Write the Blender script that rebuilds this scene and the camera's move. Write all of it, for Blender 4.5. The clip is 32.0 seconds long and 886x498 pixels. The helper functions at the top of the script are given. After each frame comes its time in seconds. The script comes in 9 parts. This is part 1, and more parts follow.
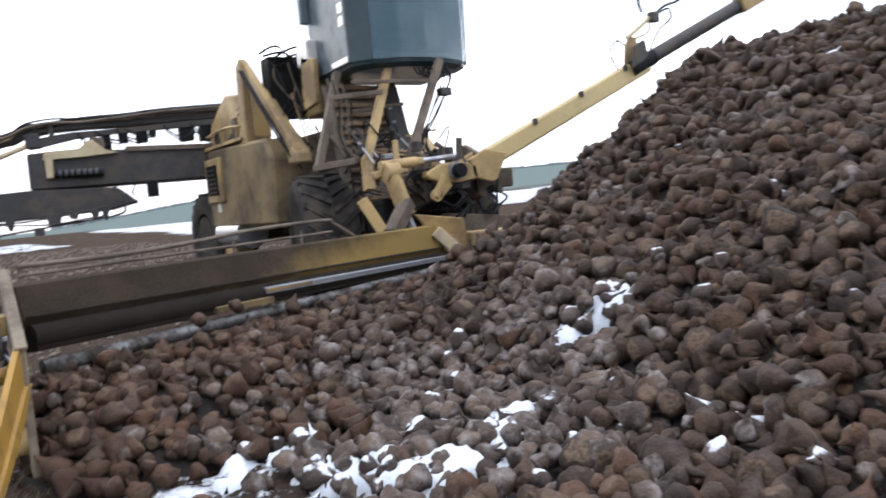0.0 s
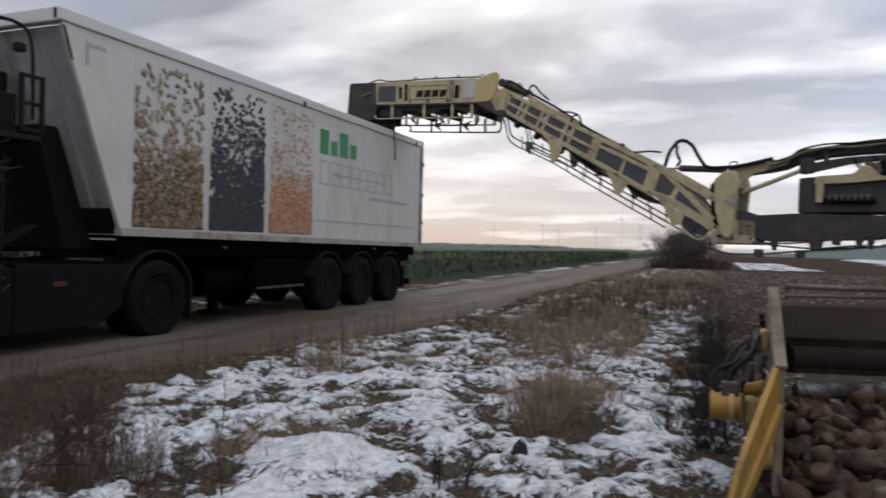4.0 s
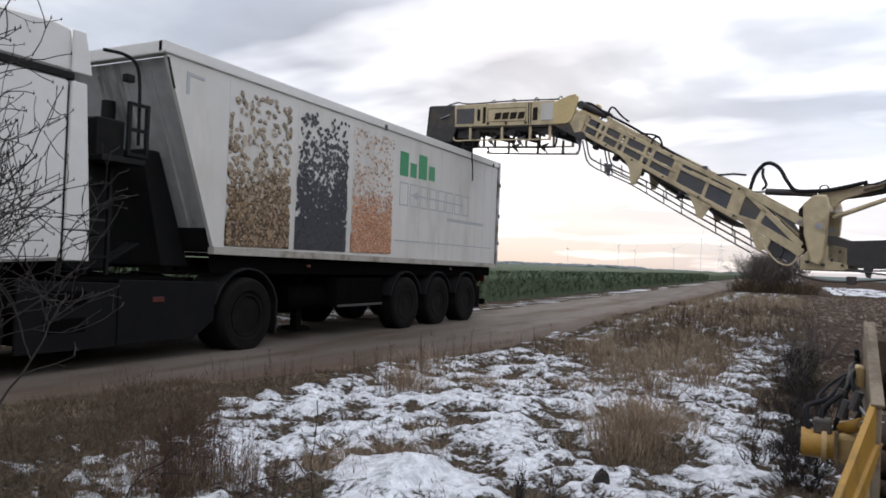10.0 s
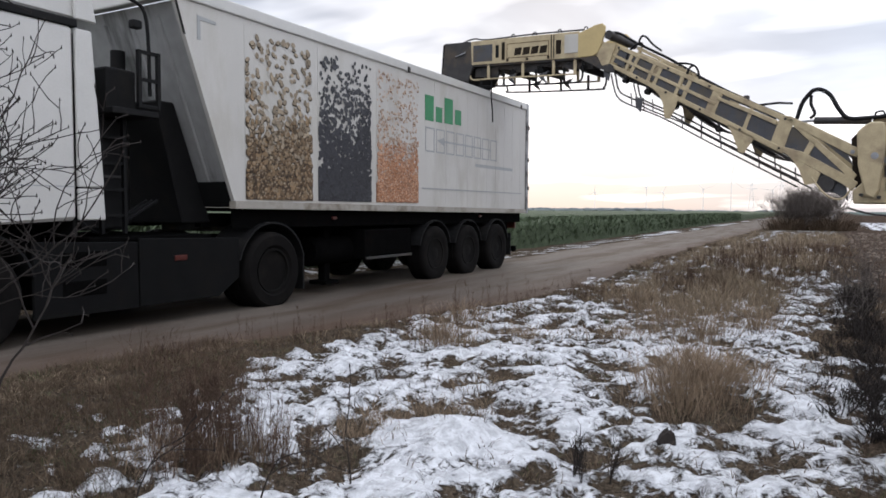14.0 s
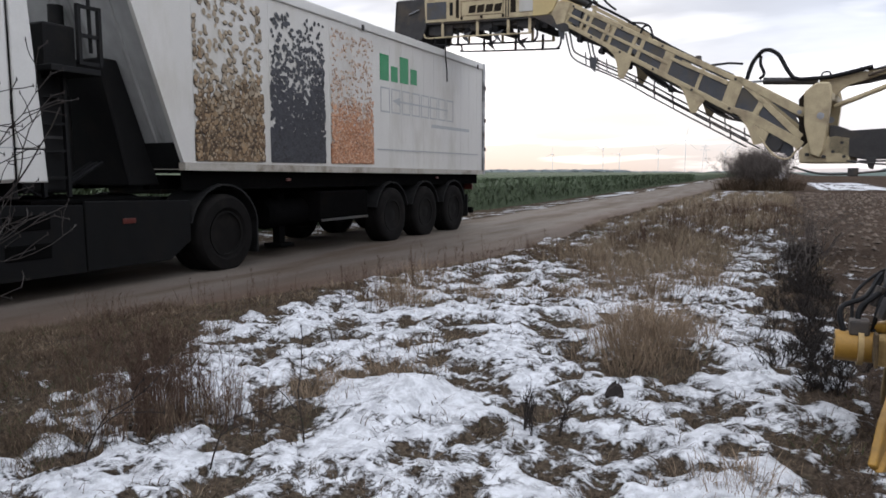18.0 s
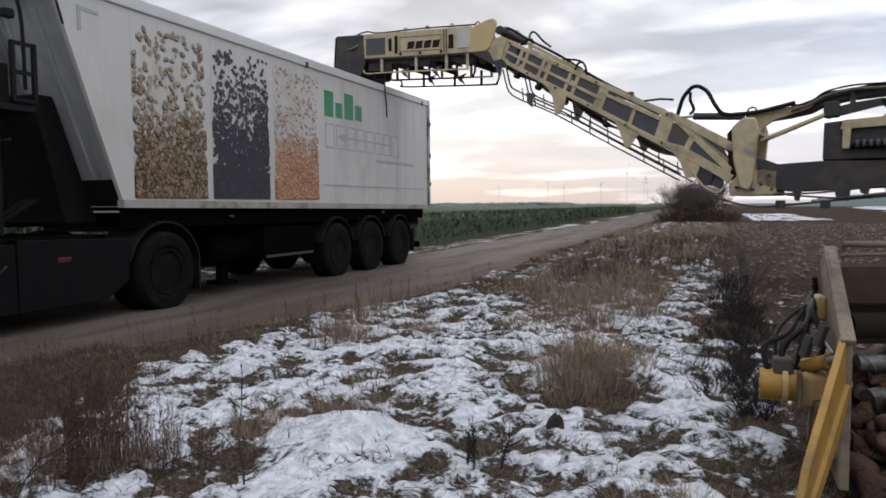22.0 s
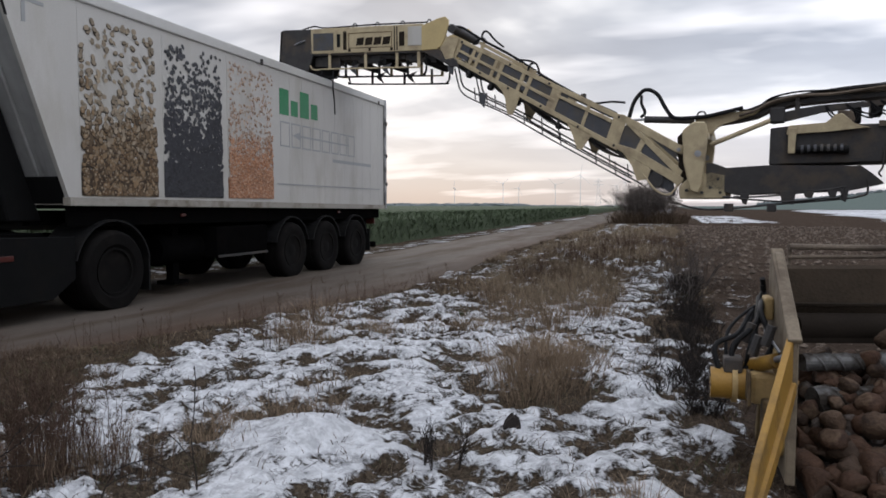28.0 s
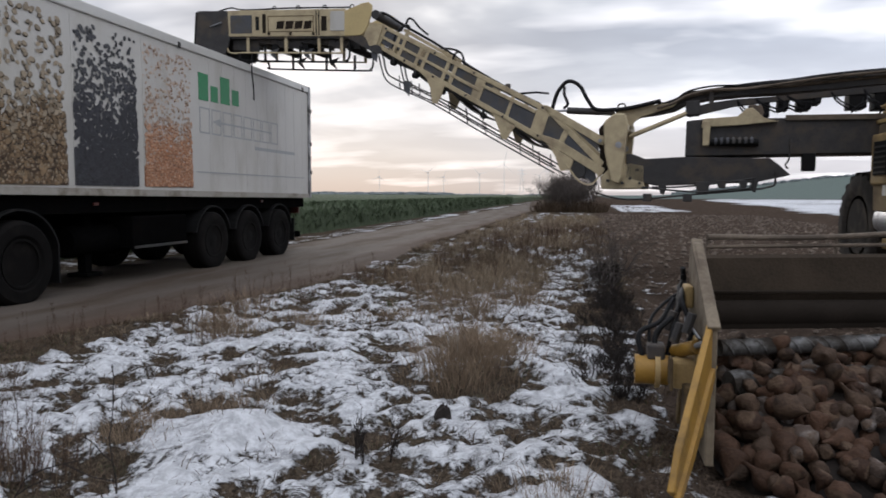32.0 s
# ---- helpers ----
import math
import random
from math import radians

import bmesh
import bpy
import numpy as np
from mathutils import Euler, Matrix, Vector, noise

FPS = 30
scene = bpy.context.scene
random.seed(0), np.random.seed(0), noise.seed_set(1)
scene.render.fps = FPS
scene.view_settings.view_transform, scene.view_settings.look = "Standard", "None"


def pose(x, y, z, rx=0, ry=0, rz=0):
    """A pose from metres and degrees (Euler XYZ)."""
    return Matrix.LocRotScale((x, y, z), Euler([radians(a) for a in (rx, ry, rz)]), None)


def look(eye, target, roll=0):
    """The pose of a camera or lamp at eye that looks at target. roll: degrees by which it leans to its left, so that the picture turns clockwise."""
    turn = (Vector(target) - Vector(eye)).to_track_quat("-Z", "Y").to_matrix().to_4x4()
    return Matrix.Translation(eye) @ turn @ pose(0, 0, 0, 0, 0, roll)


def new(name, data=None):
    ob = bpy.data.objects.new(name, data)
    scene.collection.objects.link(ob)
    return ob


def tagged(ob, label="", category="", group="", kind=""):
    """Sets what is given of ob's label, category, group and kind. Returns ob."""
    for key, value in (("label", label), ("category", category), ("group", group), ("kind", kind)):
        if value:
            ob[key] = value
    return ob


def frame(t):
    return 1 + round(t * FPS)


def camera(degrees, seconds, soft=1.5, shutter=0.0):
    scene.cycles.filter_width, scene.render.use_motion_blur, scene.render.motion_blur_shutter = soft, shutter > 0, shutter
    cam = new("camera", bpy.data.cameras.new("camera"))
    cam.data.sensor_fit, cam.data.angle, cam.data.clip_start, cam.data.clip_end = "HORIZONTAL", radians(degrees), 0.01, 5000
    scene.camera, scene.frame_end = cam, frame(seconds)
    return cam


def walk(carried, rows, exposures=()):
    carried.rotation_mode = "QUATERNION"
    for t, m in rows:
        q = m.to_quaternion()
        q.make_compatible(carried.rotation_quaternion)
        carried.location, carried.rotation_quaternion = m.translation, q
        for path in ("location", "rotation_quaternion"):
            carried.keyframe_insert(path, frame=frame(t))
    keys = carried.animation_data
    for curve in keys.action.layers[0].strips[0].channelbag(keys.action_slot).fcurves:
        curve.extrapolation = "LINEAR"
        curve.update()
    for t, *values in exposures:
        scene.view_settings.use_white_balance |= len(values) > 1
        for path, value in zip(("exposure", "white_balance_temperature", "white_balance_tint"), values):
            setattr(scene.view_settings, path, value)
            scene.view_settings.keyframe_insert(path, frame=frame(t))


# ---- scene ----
# the camera, hand-held beside the clamp
cam = camera(64.00, 32.0, soft=1.7, shutter=0.4)
PATH = [
    (0, pose(0.254, -0.227, 1.368, 85.64, 5.26, -34.92)),
    (0.5, pose(0.254, -0.184, 1.340, 85.27, 2.40, -28.02)),
    (1, pose(0.307, -0.162, 1.368, 87.32, 2.91, -21.61)),
    (1.5, pose(0.335, -0.144, 1.346, 85.01, 2.15, -20.76)),
    (2, pose(0.328, -0.112, 1.337, 82.88, 4.47, -19.09)),
    (2.5, pose(0.254, -0.021, 1.339, 82.36, 4.71, -6.81)),
    (3, pose(0.224, -0.037, 1.351, 84.52, 1.83, -0.40)),
    (3.5, pose(0.191, -0.107, 1.370, 88.49, -0.78, 9.90)),
    (4, pose(0.153, -0.107, 1.374, 89.71, -1.39, 21.10)),
    (4.5, pose(0.150, -0.129, 1.372, 89.03, -2.36, 24.84)),
    (6.5, pose(0.142, -0.209, 1.420, 86.81, 0.30, 28.88)),
    (7, pose(0.148, -0.217, 1.427, 88.20, -0.03, 28.26)),
    (7.5, pose(0.161, -0.230, 1.427, 88.44, -0.65, 28.67)),
    (8, pose(0.144, -0.237, 1.443, 88.46, -1.17, 28.74)),
    (8.5, pose(0.141, -0.237, 1.422, 88.73, -1.18, 28.11)),
    (9, pose(0.159, -0.251, 1.421, 89.05, -2.22, 27.62)),
    (9.5, pose(0.140, -0.240, 1.439, 90.02, -2.49, 26.03)),
    (10, pose(0.128, -0.242, 1.428, 90.98, -2.27, 26.97)),
    (10.5, pose(0.135, -0.212, 1.450, 87.00, -0.71, 29.70)),
    (11, pose(0.013, -0.205, 1.432, 89.68, 0.45, 31.82)),
    (11.5, pose(-0.061, -0.216, 1.409, 86.06, -2.47, 30.25)),
    (12, pose(-0.091, -0.142, 1.393, 85.32, -0.01, 30.24)),
    (12.5, pose(-0.088, 0.019, 1.390, 86.13, 0.26, 30.19)),
    (13, pose(-0.099, 0.105, 1.402, 84.01, 1.34, 30.43)),
    (13.5, pose(-0.160, 0.139, 1.399, 86.88, -0.14, 29.28)),
    (15.5, pose(-0.138, 0.149, 1.388, 85.96, -0.20, 28.73)),
    (16, pose(-0.137, 0.150, 1.384, 85.13, -0.04, 27.01)),
    (16.5, pose(-0.119, 0.141, 1.399, 86.47, -0.03, 25.36)),
    (17, pose(-0.104, 0.132, 1.387, 85.41, 0.13, 25.91)),
    (17.5, pose(-0.109, 0.152, 1.382, 84.63, 0.40, 26.02)),
    (18, pose(-0.122, 0.168, 1.377, 83.81, -0.00, 25.72)),
    (18.5, pose(-0.133, 0.164, 1.380, 84.12, 0.12, 26.32)),
    (19, pose(-0.112, 0.177, 1.371, 83.51, -0.37, 25.82)),
    (19.5, pose(-0.110, 0.180, 1.393, 82.58, -0.23, 24.89)),
    (20, pose(-0.094, 0.160, 1.399, 85.31, -0.44, 24.78)),
    (20.5, pose(-0.077, 0.134, 1.408, 86.58, 0.55, 22.54)),
    (21, pose(-0.054, 0.131, 1.404, 86.95, 1.43, 21.77)),
    (21.5, pose(-0.053, 0.124, 1.400, 87.83, 1.72, 23.32)),
    (22, pose(-0.060, 0.132, 1.398, 86.49, 0.43, 21.51)),
    (22.5, pose(-0.073, 0.121, 1.401, 87.65, -0.43, 20.46)),
    (23, pose(-0.064, 0.145, 1.400, 87.05, -1.06, 18.20)),
    (23.5, pose(-0.063, 0.133, 1.407, 88.63, -0.85, 19.38)),
    (24, pose(-0.073, 0.152, 1.409, 87.13, -1.00, 18.53)),
    (24.5, pose(-0.080, 0.146, 1.407, 86.35, -0.49, 17.64)),
    (25, pose(-0.080, 0.152, 1.410, 86.66, 0.08, 18.19)),
    (25.5, pose(-0.070, 0.144, 1.410, 87.87, 0.18, 17.89)),
    (27.5, pose(-0.073, 0.131, 1.400, 87.80, 0.35, 17.91)),
    (28, pose(-0.077, 0.133, 1.400, 86.51, -0.04, 17.93)),
    (28.5, pose(-0.079, 0.123, 1.404, 86.70, 0.14, 17.22)),
    (29, pose(-0.098, 0.116, 1.404, 85.82, 0.22, 16.24)),
    (29.5, pose(-0.099, 0.113, 1.405, 87.29, -0.30, 16.49)),
    (30, pose(-0.095, 0.134, 1.413, 88.53, -0.16, 16.72)),
    (30.5, pose(-0.081, 0.152, 1.406, 88.56, -0.14, 14.39)),
    (31, pose(-0.087, 0.162, 1.399, 86.95, -0.07, 13.67)),
    (31.5, pose(-0.076, 0.170, 1.398, 85.64, -0.14, 14.13)),
    (32, pose(-0.110, 0.150, 1.413, 85.61, -0.20, 11.90)),
]
EXPO = [(0, 1.08), (0.5, 1.18), (1.0, 1.32), (2.0, 1.32), (2.5, 1.28), (3.0, 0.95), (3.3, 0.5), (3.6, 0.05), (4.0, -0.15),
        (4.5, 0.05), (6.5, 0.4), (9, 0.32), (10.5, 0.3), (13, 0.45), (16, 0.45), (19, 0.35), (22, 0.12), (24, 0.0), (28, -0.05), (32, -0.05)]
walk(cam, PATH, [(t, stops, 6050 if t < 3.4 else 6330, 12) for t, stops in EXPO])

# ---- light: overcast winter sky, the sun low behind thin cloud ----
world = bpy.data.worlds.new("overcast_sky")
scene.world = world
world.use_nodes = True
wn, wl = world.node_tree.nodes, world.node_tree.links
wn.clear()


def wnode(kind, **kw):
    n = wn.new(kind)
    for k, v in kw.items():
        n.inputs[k].default_value = v
    return n


def wramp(pairs):
    n = wn.new("ShaderNodeValToRGB")
    e = n.color_ramp.elements
    while len(e) < len(pairs):
        e.new(0.5)
    for el, (p, c) in zip(e, pairs):
        el.position, el.color = p, (*c, 1)
    return n


sky = wn.new("ShaderNodeTexSky")
sky.sky_type = "NISHITA"
sky.sun_disc = False
sky.sun_elevation, sky.sun_rotation = radians(18.8), radians(-20)
sky.dust_density = 1.0
coord = wn.new("ShaderNodeTexCoord")
split = wn.new("ShaderNodeSeparateXYZ")
wl.new(coord.outputs["Generated"], split.inputs[0])
# cloud sheets lie flat overhead: stretch the direction by its height
lift = wnode("ShaderNodeMath"); lift.operation = "ADD"; lift.inputs[1].default_value = 0.16
wl.new(split.outputs["Z"], lift.inputs[0])
clampz = wnode("ShaderNodeMath"); clampz.operation = "MAXIMUM"; clampz.inputs[1].default_value = 0.05
wl.new(lift.outputs[0], clampz.inputs[0])
dx = wn.new("ShaderNodeMath"); dx.operation = "DIVIDE"
dy = wn.new("ShaderNodeMath"); dy.operation = "DIVIDE"
wl.new(split.outputs["X"], dx.inputs[0]); wl.new(clampz.outputs[0], dx.inputs[1])
wl.new(split.outputs["Y"], dy.inputs[0]); wl.new(clampz.outputs[0], dy.inputs[1])
flat = wn.new("ShaderNodeCombineXYZ")
wl.new(dx.outputs[0], flat.inputs[0]); wl.new(dy.outputs[0], flat.inputs[1])
clouds = wnode("ShaderNodeTexNoise", Scale=0.85, Detail=5.0, Roughness=0.5, Distortion=0.25)
wl.new(flat.outputs[0], clouds.inputs["Vector"])
tone = wramp([(0.34, (0.34, 0.365, 0.42)), (0.46, (0.42, 0.45, 0.51)), (0.53, (0.55, 0.58, 0.63)), (0.60, (0.9, 0.91, 0.92))])
wl.new(clouds.outputs["Fac"], tone.inputs[0])
# ragged breaks with brighter cloud, low in the sky
shift = wn.new("ShaderNodeVectorMath"); shift.operation = "MULTIPLY_ADD"
shift.inputs[1].default_value, shift.inputs[2].default_value = (0.9, 1.5, 1.0), (3.7, 1.9, 0.0)
wl.new(flat.outputs[0], shift.inputs[0])
gaps = wnode("ShaderNodeTexNoise", Scale=1.0, Detail=4.0, Roughness=0.48, Distortion=0.1)
wl.new(shift.outputs[0], gaps.inputs["Vector"])
gapfac = wramp([(0.50, (0, 0, 0)), (0.68, (0.85,) * 3)])
wl.new(gaps.outputs["Fac"], gapfac.inputs[0])
# brighter, warmer band near the horizon towards the hidden sun
band = wramp([(0.0, (0.3, 0.29, 0.29)), (0.50, (0.40, 0.405, 0.45)), (0.52, (0.54, 0.53, 0.56)), (0.545, (0.71, 0.685, 0.70)), (0.57, (0.72, 0.73, 0.78)), (0.62, (0.52, 0.55, 0.62))])
half = wnode("ShaderNodeMath"); half.operation = "MULTIPLY_ADD"; half.inputs[1].default_value = 0.5; half.inputs[2].default_value = 0.5
wl.new(split.outputs["Z"], half.inputs[0]); wl.new(half.outputs[0], band.inputs[0])
bandfac = wramp([(0.50, (1.0,) * 3), (0.525, (0.85,) * 3), (0.56, (0.45,) * 3), (0.62, (0, 0, 0))])
wl.new(half.outputs[0], bandfac.inputs[0])
mixb = wn.new("ShaderNodeMix"); mixb.data_type = "RGBA"
wl.new(bandfac.outputs[0], mixb.inputs[0]); wl.new(tone.outputs[0], mixb.inputs[6]); wl.new(band.outputs[0], mixb.inputs[7])
mixg = wn.new("ShaderNodeMix"); mixg.data_type = "RGBA"; mixg.inputs[7].default_value = (1.14, 1.13, 1.14, 1)
wl.new(gapfac.outputs[0], mixg.inputs[0]); wl.new(mixb.outputs[2], mixg.inputs[6])
zen = wn.new("ShaderNodeMapRange")
for key, val in (("From Min", 0.30), ("From Max", 0.9), ("To Min", 1.0), ("To Max", 2.1)):
    zen.inputs[key].default_value = val
wl.new(split.outputs["Z"], zen.inputs["Value"])
bright = wn.new("ShaderNodeVectorMath"); bright.operation = "SCALE"
east = wn.new("ShaderNodeMapRange")
east.interpolation_type = "SMOOTHSTEP"
for key, val in (("From Min", -0.25), ("From Max", 0.5), ("To Min", 1.0), ("To Max", 1.5)):
    east.inputs[key].default_value = val
wl.new(split.outputs["X"], east.inputs["Value"])
gain = wn.new("ShaderNodeMath"); gain.operation = "MULTIPLY"
wl.new(zen.outputs[0], gain.inputs[0]); wl.new(east.outputs[0], gain.inputs[1])
wl.new(mixg.outputs[2], bright.inputs[0]); wl.new(gain.outputs[0], bright.inputs["Scale"])
bg_sky, bg_cloud, add = wnode("ShaderNodeBackground", Strength=0.008), wnode("ShaderNodeBackground", Strength=0.95), wn.new("ShaderNodeAddShader")
wl.new(sky.outputs[0], bg_sky.inputs[0]); wl.new(bright.outputs[0], bg_cloud.inputs[0])
wl.new(bg_sky.outputs[0], add.inputs[0]); wl.new(bg_cloud.outputs[0], add.inputs[1])
wout = wn.new("ShaderNodeOutputWorld")
wl.new(add.outputs[0], wout.inputs[0])

sun_data = bpy.data.lights.new("sun", "SUN")
sun_data.energy, sun_data.angle, sun_data.color = 0.6, radians(18), (1.0, 0.93, 0.84)
sun = new("sun", sun_data)
sun.matrix_world = look((-6.5, 18, 6.5), (0, 0, 0))

# ---- materials ----
def mat(name, base, rough=0.7, metal=0.0, var=0.25, scale=6.0, fine=60.0, bump=0.15, dirt=None, dirt_amt=0.5, dirt_scale=2.5, coat=0.0, island=0.0, spec=0.4, bdist=0.01, cap=None, stretch=None, crown=None):
    """A procedural surface: base colour varied at two scales, dirt patches, fine relief."""
    m = bpy.data.materials.new(name)
    m.use_nodes = True
    n, l = m.node_tree.nodes, m.node_tree.links
    b = n["Principled BSDF"]
    tc = n.new("ShaderNodeTexCoord")
    a = n.new("ShaderNodeTexNoise"); a.inputs["Scale"].default_value = scale; a.inputs["Detail"].default_value = 4
    f = n.new("ShaderNodeTexNoise"); f.inputs["Scale"].default_value = fine; f.inputs["Detail"].default_value = 3
    where = tc.outputs["Object"]
    if stretch:
        vm = n.new("ShaderNodeVectorMath"); vm.operation = "MULTIPLY"; vm.inputs[1].default_value = stretch
        l.new(where, vm.inputs[0]); where = vm.outputs[0]
    l.new(where, a.inputs["Vector"]); l.new(tc.outputs["Object"], f.inputs["Vector"])
    add = n.new("ShaderNodeMath"); add.operation = "ADD"
    l.new(a.outputs["Fac"], add.inputs[0]); l.new(f.outputs["Fac"], add.inputs[1])
    src = add.outputs[0]
    if island:
        g = n.new("ShaderNodeNewGeometry")
        oi = n.new("ShaderNodeObjectInfo")
        s = n.new("ShaderNodeMath"); s.operation = "ADD"
        l.new(g.outputs["Random Per Island"], s.inputs[0]); l.new(oi.outputs["Random"], s.inputs[1])
        fr = n.new("ShaderNodeMath"); fr.operation = "FRACT"; l.new(s.outputs[0], fr.inputs[0])
        ma = n.new("ShaderNodeMath"); ma.operation = "MULTIPLY_ADD"; ma.inputs[1].default_value = island
        l.new(fr.outputs[0], ma.inputs[0]); l.new(src, ma.inputs[2]); src = ma.outputs[0]
    r = n.new("ShaderNodeMapRange")
    r.inputs["From Min"].default_value, r.inputs["From Max"].default_value = 0.6, 1.4 + island
    r.inputs["To Min"].default_value, r.inputs["To Max"].default_value = 1 - var, 1 + var
    l.new(src, r.inputs["Value"])
    mul = n.new("ShaderNodeMix"); mul.data_type = "RGBA"; mul.blend_type = "MULTIPLY"; mul.inputs[0].default_value = 1
    mul.inputs[6].default_value = (*base, 1); l.new(r.outputs[0], mul.inputs[7])
    col = mul.outputs[2]
    if dirt:
        d = n.new("ShaderNodeTexNoise"); d.inputs["Scale"].default_value = dirt_scale; d.inputs["Detail"].default_value = 6; d.inputs["Roughness"].default_value = 0.65
        l.new(where, d.inputs["Vector"])
        dr = n.new("ShaderNodeMapRange"); dr.inputs["From Min"].default_value, dr.inputs["From Max"].default_value = 0.62 - 0.3 * dirt_amt, 0.78 - 0.3 * dirt_amt
        dr.inputs["To Max"].default_value = min(1.0, 0.35 + dirt_amt)
        l.new(d.outputs["Fac"], dr.inputs["Value"])
        mx = n.new("ShaderNodeMix"); mx.data_type = "RGBA"; l.new(dr.outputs[0], mx.inputs[0]); l.new(col, mx.inputs[6]); mx.inputs[7].default_value = (*dirt, 1)
        col = mx.outputs[2]
        rr = n.new("ShaderNodeMapRange"); rr.inputs["To Min"].default_value, rr.inputs["To Max"].default_value = rough, 0.92
        l.new(dr.outputs[0], rr.inputs["Value"]); l.new(rr.outputs[0], b.inputs["Roughness"])
    else:
        b.inputs["Roughness"].default_value = rough
    if crown:
        # the cut crown shows paler flesh
        at = n.new("ShaderNodeAttribute"); at.attribute_name = "crown"
        pw = n.new("ShaderNodeMath"); pw.operation = "MULTIPLY"
        l.new(at.outputs["Fac"], pw.inputs[0]); l.new(f.outputs["Fac"], pw.inputs[1])
        pr = n.new("ShaderNodeMapRange"); pr.inputs["From Min"].default_value, pr.inputs["From Max"].default_value, pr.inputs["To Max"].default_value = 0.2, 0.55, 0.85
        l.new(pw.outputs[0], pr.inputs["Value"])
        px_ = n.new("ShaderNodeMix"); px_.data_type = "RGBA"; l.new(pr.outputs[0], px_.inputs[0]); l.new(col, px_.inputs[6]); px_.inputs[7].default_value = (*crown, 1)
        col = px_.outputs[2]
    if cap:
        # snow lies where the surface faces up
        gn = n.new("ShaderNodeNewGeometry")
        sp = n.new("ShaderNodeSeparateXYZ"); l.new(gn.outputs["Normal"], sp.inputs[0])
        cm = n.new("ShaderNodeMath"); cm.operation = "MULTIPLY_ADD"; cm.inputs[1].default_value = 1.3
        l.new(a.outputs["Fac"], cm.inputs[0]); l.new(sp.outputs["Z"], cm.inputs[2])
        cr = n.new("ShaderNodeMapRange"); cr.inputs["From Min"].default_value, cr.inputs["From Max"].default_value = cap, cap + 0.12
        l.new(cm.outputs[0], cr.inputs["Value"])
        cx = n.new("ShaderNodeMix"); cx.data_type = "RGBA"; l.new(cr.outputs[0], cx.inputs[0]); l.new(col, cx.inputs[6]); cx.inputs[7].default_value = (0.52, 0.54, 0.58, 1)
        col = cx.outputs[2]
    l.new(col, b.inputs["Base Color"])
    b.inputs["Metallic"].default_value = metal
    b.inputs["Specular IOR Level"].default_value = spec
    b.inputs["Coat Weight"].default_value = coat
    bp = n.new("ShaderNodeBump"); bp.inputs["Strength"].default_value = bump; bp.inputs["Distance"].default_value = bdist
    l.new(add.outputs[0], bp.inputs["Height"]); l.new(bp.outputs[0], b.inputs["Normal"])
    return m


M_YELLOW = mat("yellow_paint", (0.36, 0.250, 0.105), 0.6, var=0.22, scale=2, dirt=(0.19, 0.132, 0.072), dirt_amt=0.6, dirt_scale=1.3, bump=0.25)
M_BAY = mat("dust_covered_yellow_panel", (0.21, 0.155, 0.085), 0.75, var=0.25, scale=1.5, dirt=(0.095, 0.074, 0.052), dirt_amt=0.62, dirt_scale=0.9, bump=0.3, spec=0.15)
M_KNEE = mat("pale_yellow_paint", (0.47, 0.365, 0.175), 0.5, var=0.15, scale=2, dirt=(0.34, 0.26, 0.14), dirt_amt=0.35, dirt_scale=2.0)
M_WORN = mat("worn_yellow_paint", (0.30, 0.19, 0.06), 0.6, var=0.3, scale=2, dirt=(0.15, 0.10, 0.05), dirt_amt=0.7, dirt_scale=1.2, bump=0.3)
M_TYREMUD = mat("muddy_tyre_rubber", (0.022, 0.02, 0.0185), 0.9, var=0.4, dirt=(0.06, 0.049, 0.039), dirt_amt=0.55, dirt_scale=3, bump=0.4, spec=0.15)
M_YELLOW_CLEAN = mat("bright_yellow_paint", (0.27, 0.148, 0.022), 0.5, var=0.15, dirt=(0.13, 0.082, 0.035), dirt_amt=0.36, dirt_scale=4)
M_BOOM = mat("dusty_yellow_paint", (0.42, 0.345, 0.215), 0.55, var=0.2, dirt=(0.23, 0.18, 0.12), dirt_amt=0.42, dirt_scale=2.0)
M_DARKSTEEL = mat("dirty_dark_steel", (0.040, 0.038, 0.038), 0.6, 0.3, var=0.3, dirt=(0.095, 0.076, 0.06), dirt_amt=0.46)
M_BROWNSTEEL = mat("soil_caked_steel", (0.125, 0.097, 0.072), 0.8, 0.05, var=0.35, dirt=(0.07, 0.054, 0.041), dirt_amt=0.6, bump=0.4)
M_STEEL = mat("worn_bright_steel", (0.30, 0.31, 0.33), 0.42, 0.7, var=0.2, dirt=(0.16, 0.13, 0.1), dirt_amt=0.3)
M_RUBBER = mat("tyre_rubber", (0.0065, 0.006, 0.0058), 0.9, var=0.3, dirt=(0.015, 0.0132, 0.0115), dirt_amt=0.35, bump=0.3, spec=0.06)
M_BLACK = mat("black_plastic", (0.005, 0.005, 0.0053), 0.75, var=0.3, dirt=(0.018, 0.016, 0.014), dirt_amt=0.3, spec=0.2)
M_HOSE = mat("hydraulic_hose", (0.010, 0.010, 0.011), 0.6, var=0.3, spec=0.15)
M_PANEL = mat("dark_belt_panel", (0.055, 0.057, 0.065), 0.55, var=0.3, dirt=(0.09, 0.078, 0.06), dirt_amt=0.45)
M_WHITE = mat("white_lorry_paint", (0.48, 0.472, 0.45), 0.35, var=0.06, dirt=(0.45, 0.43, 0.38), dirt_amt=0.22, dirt_scale=1.2, coat=0.15)
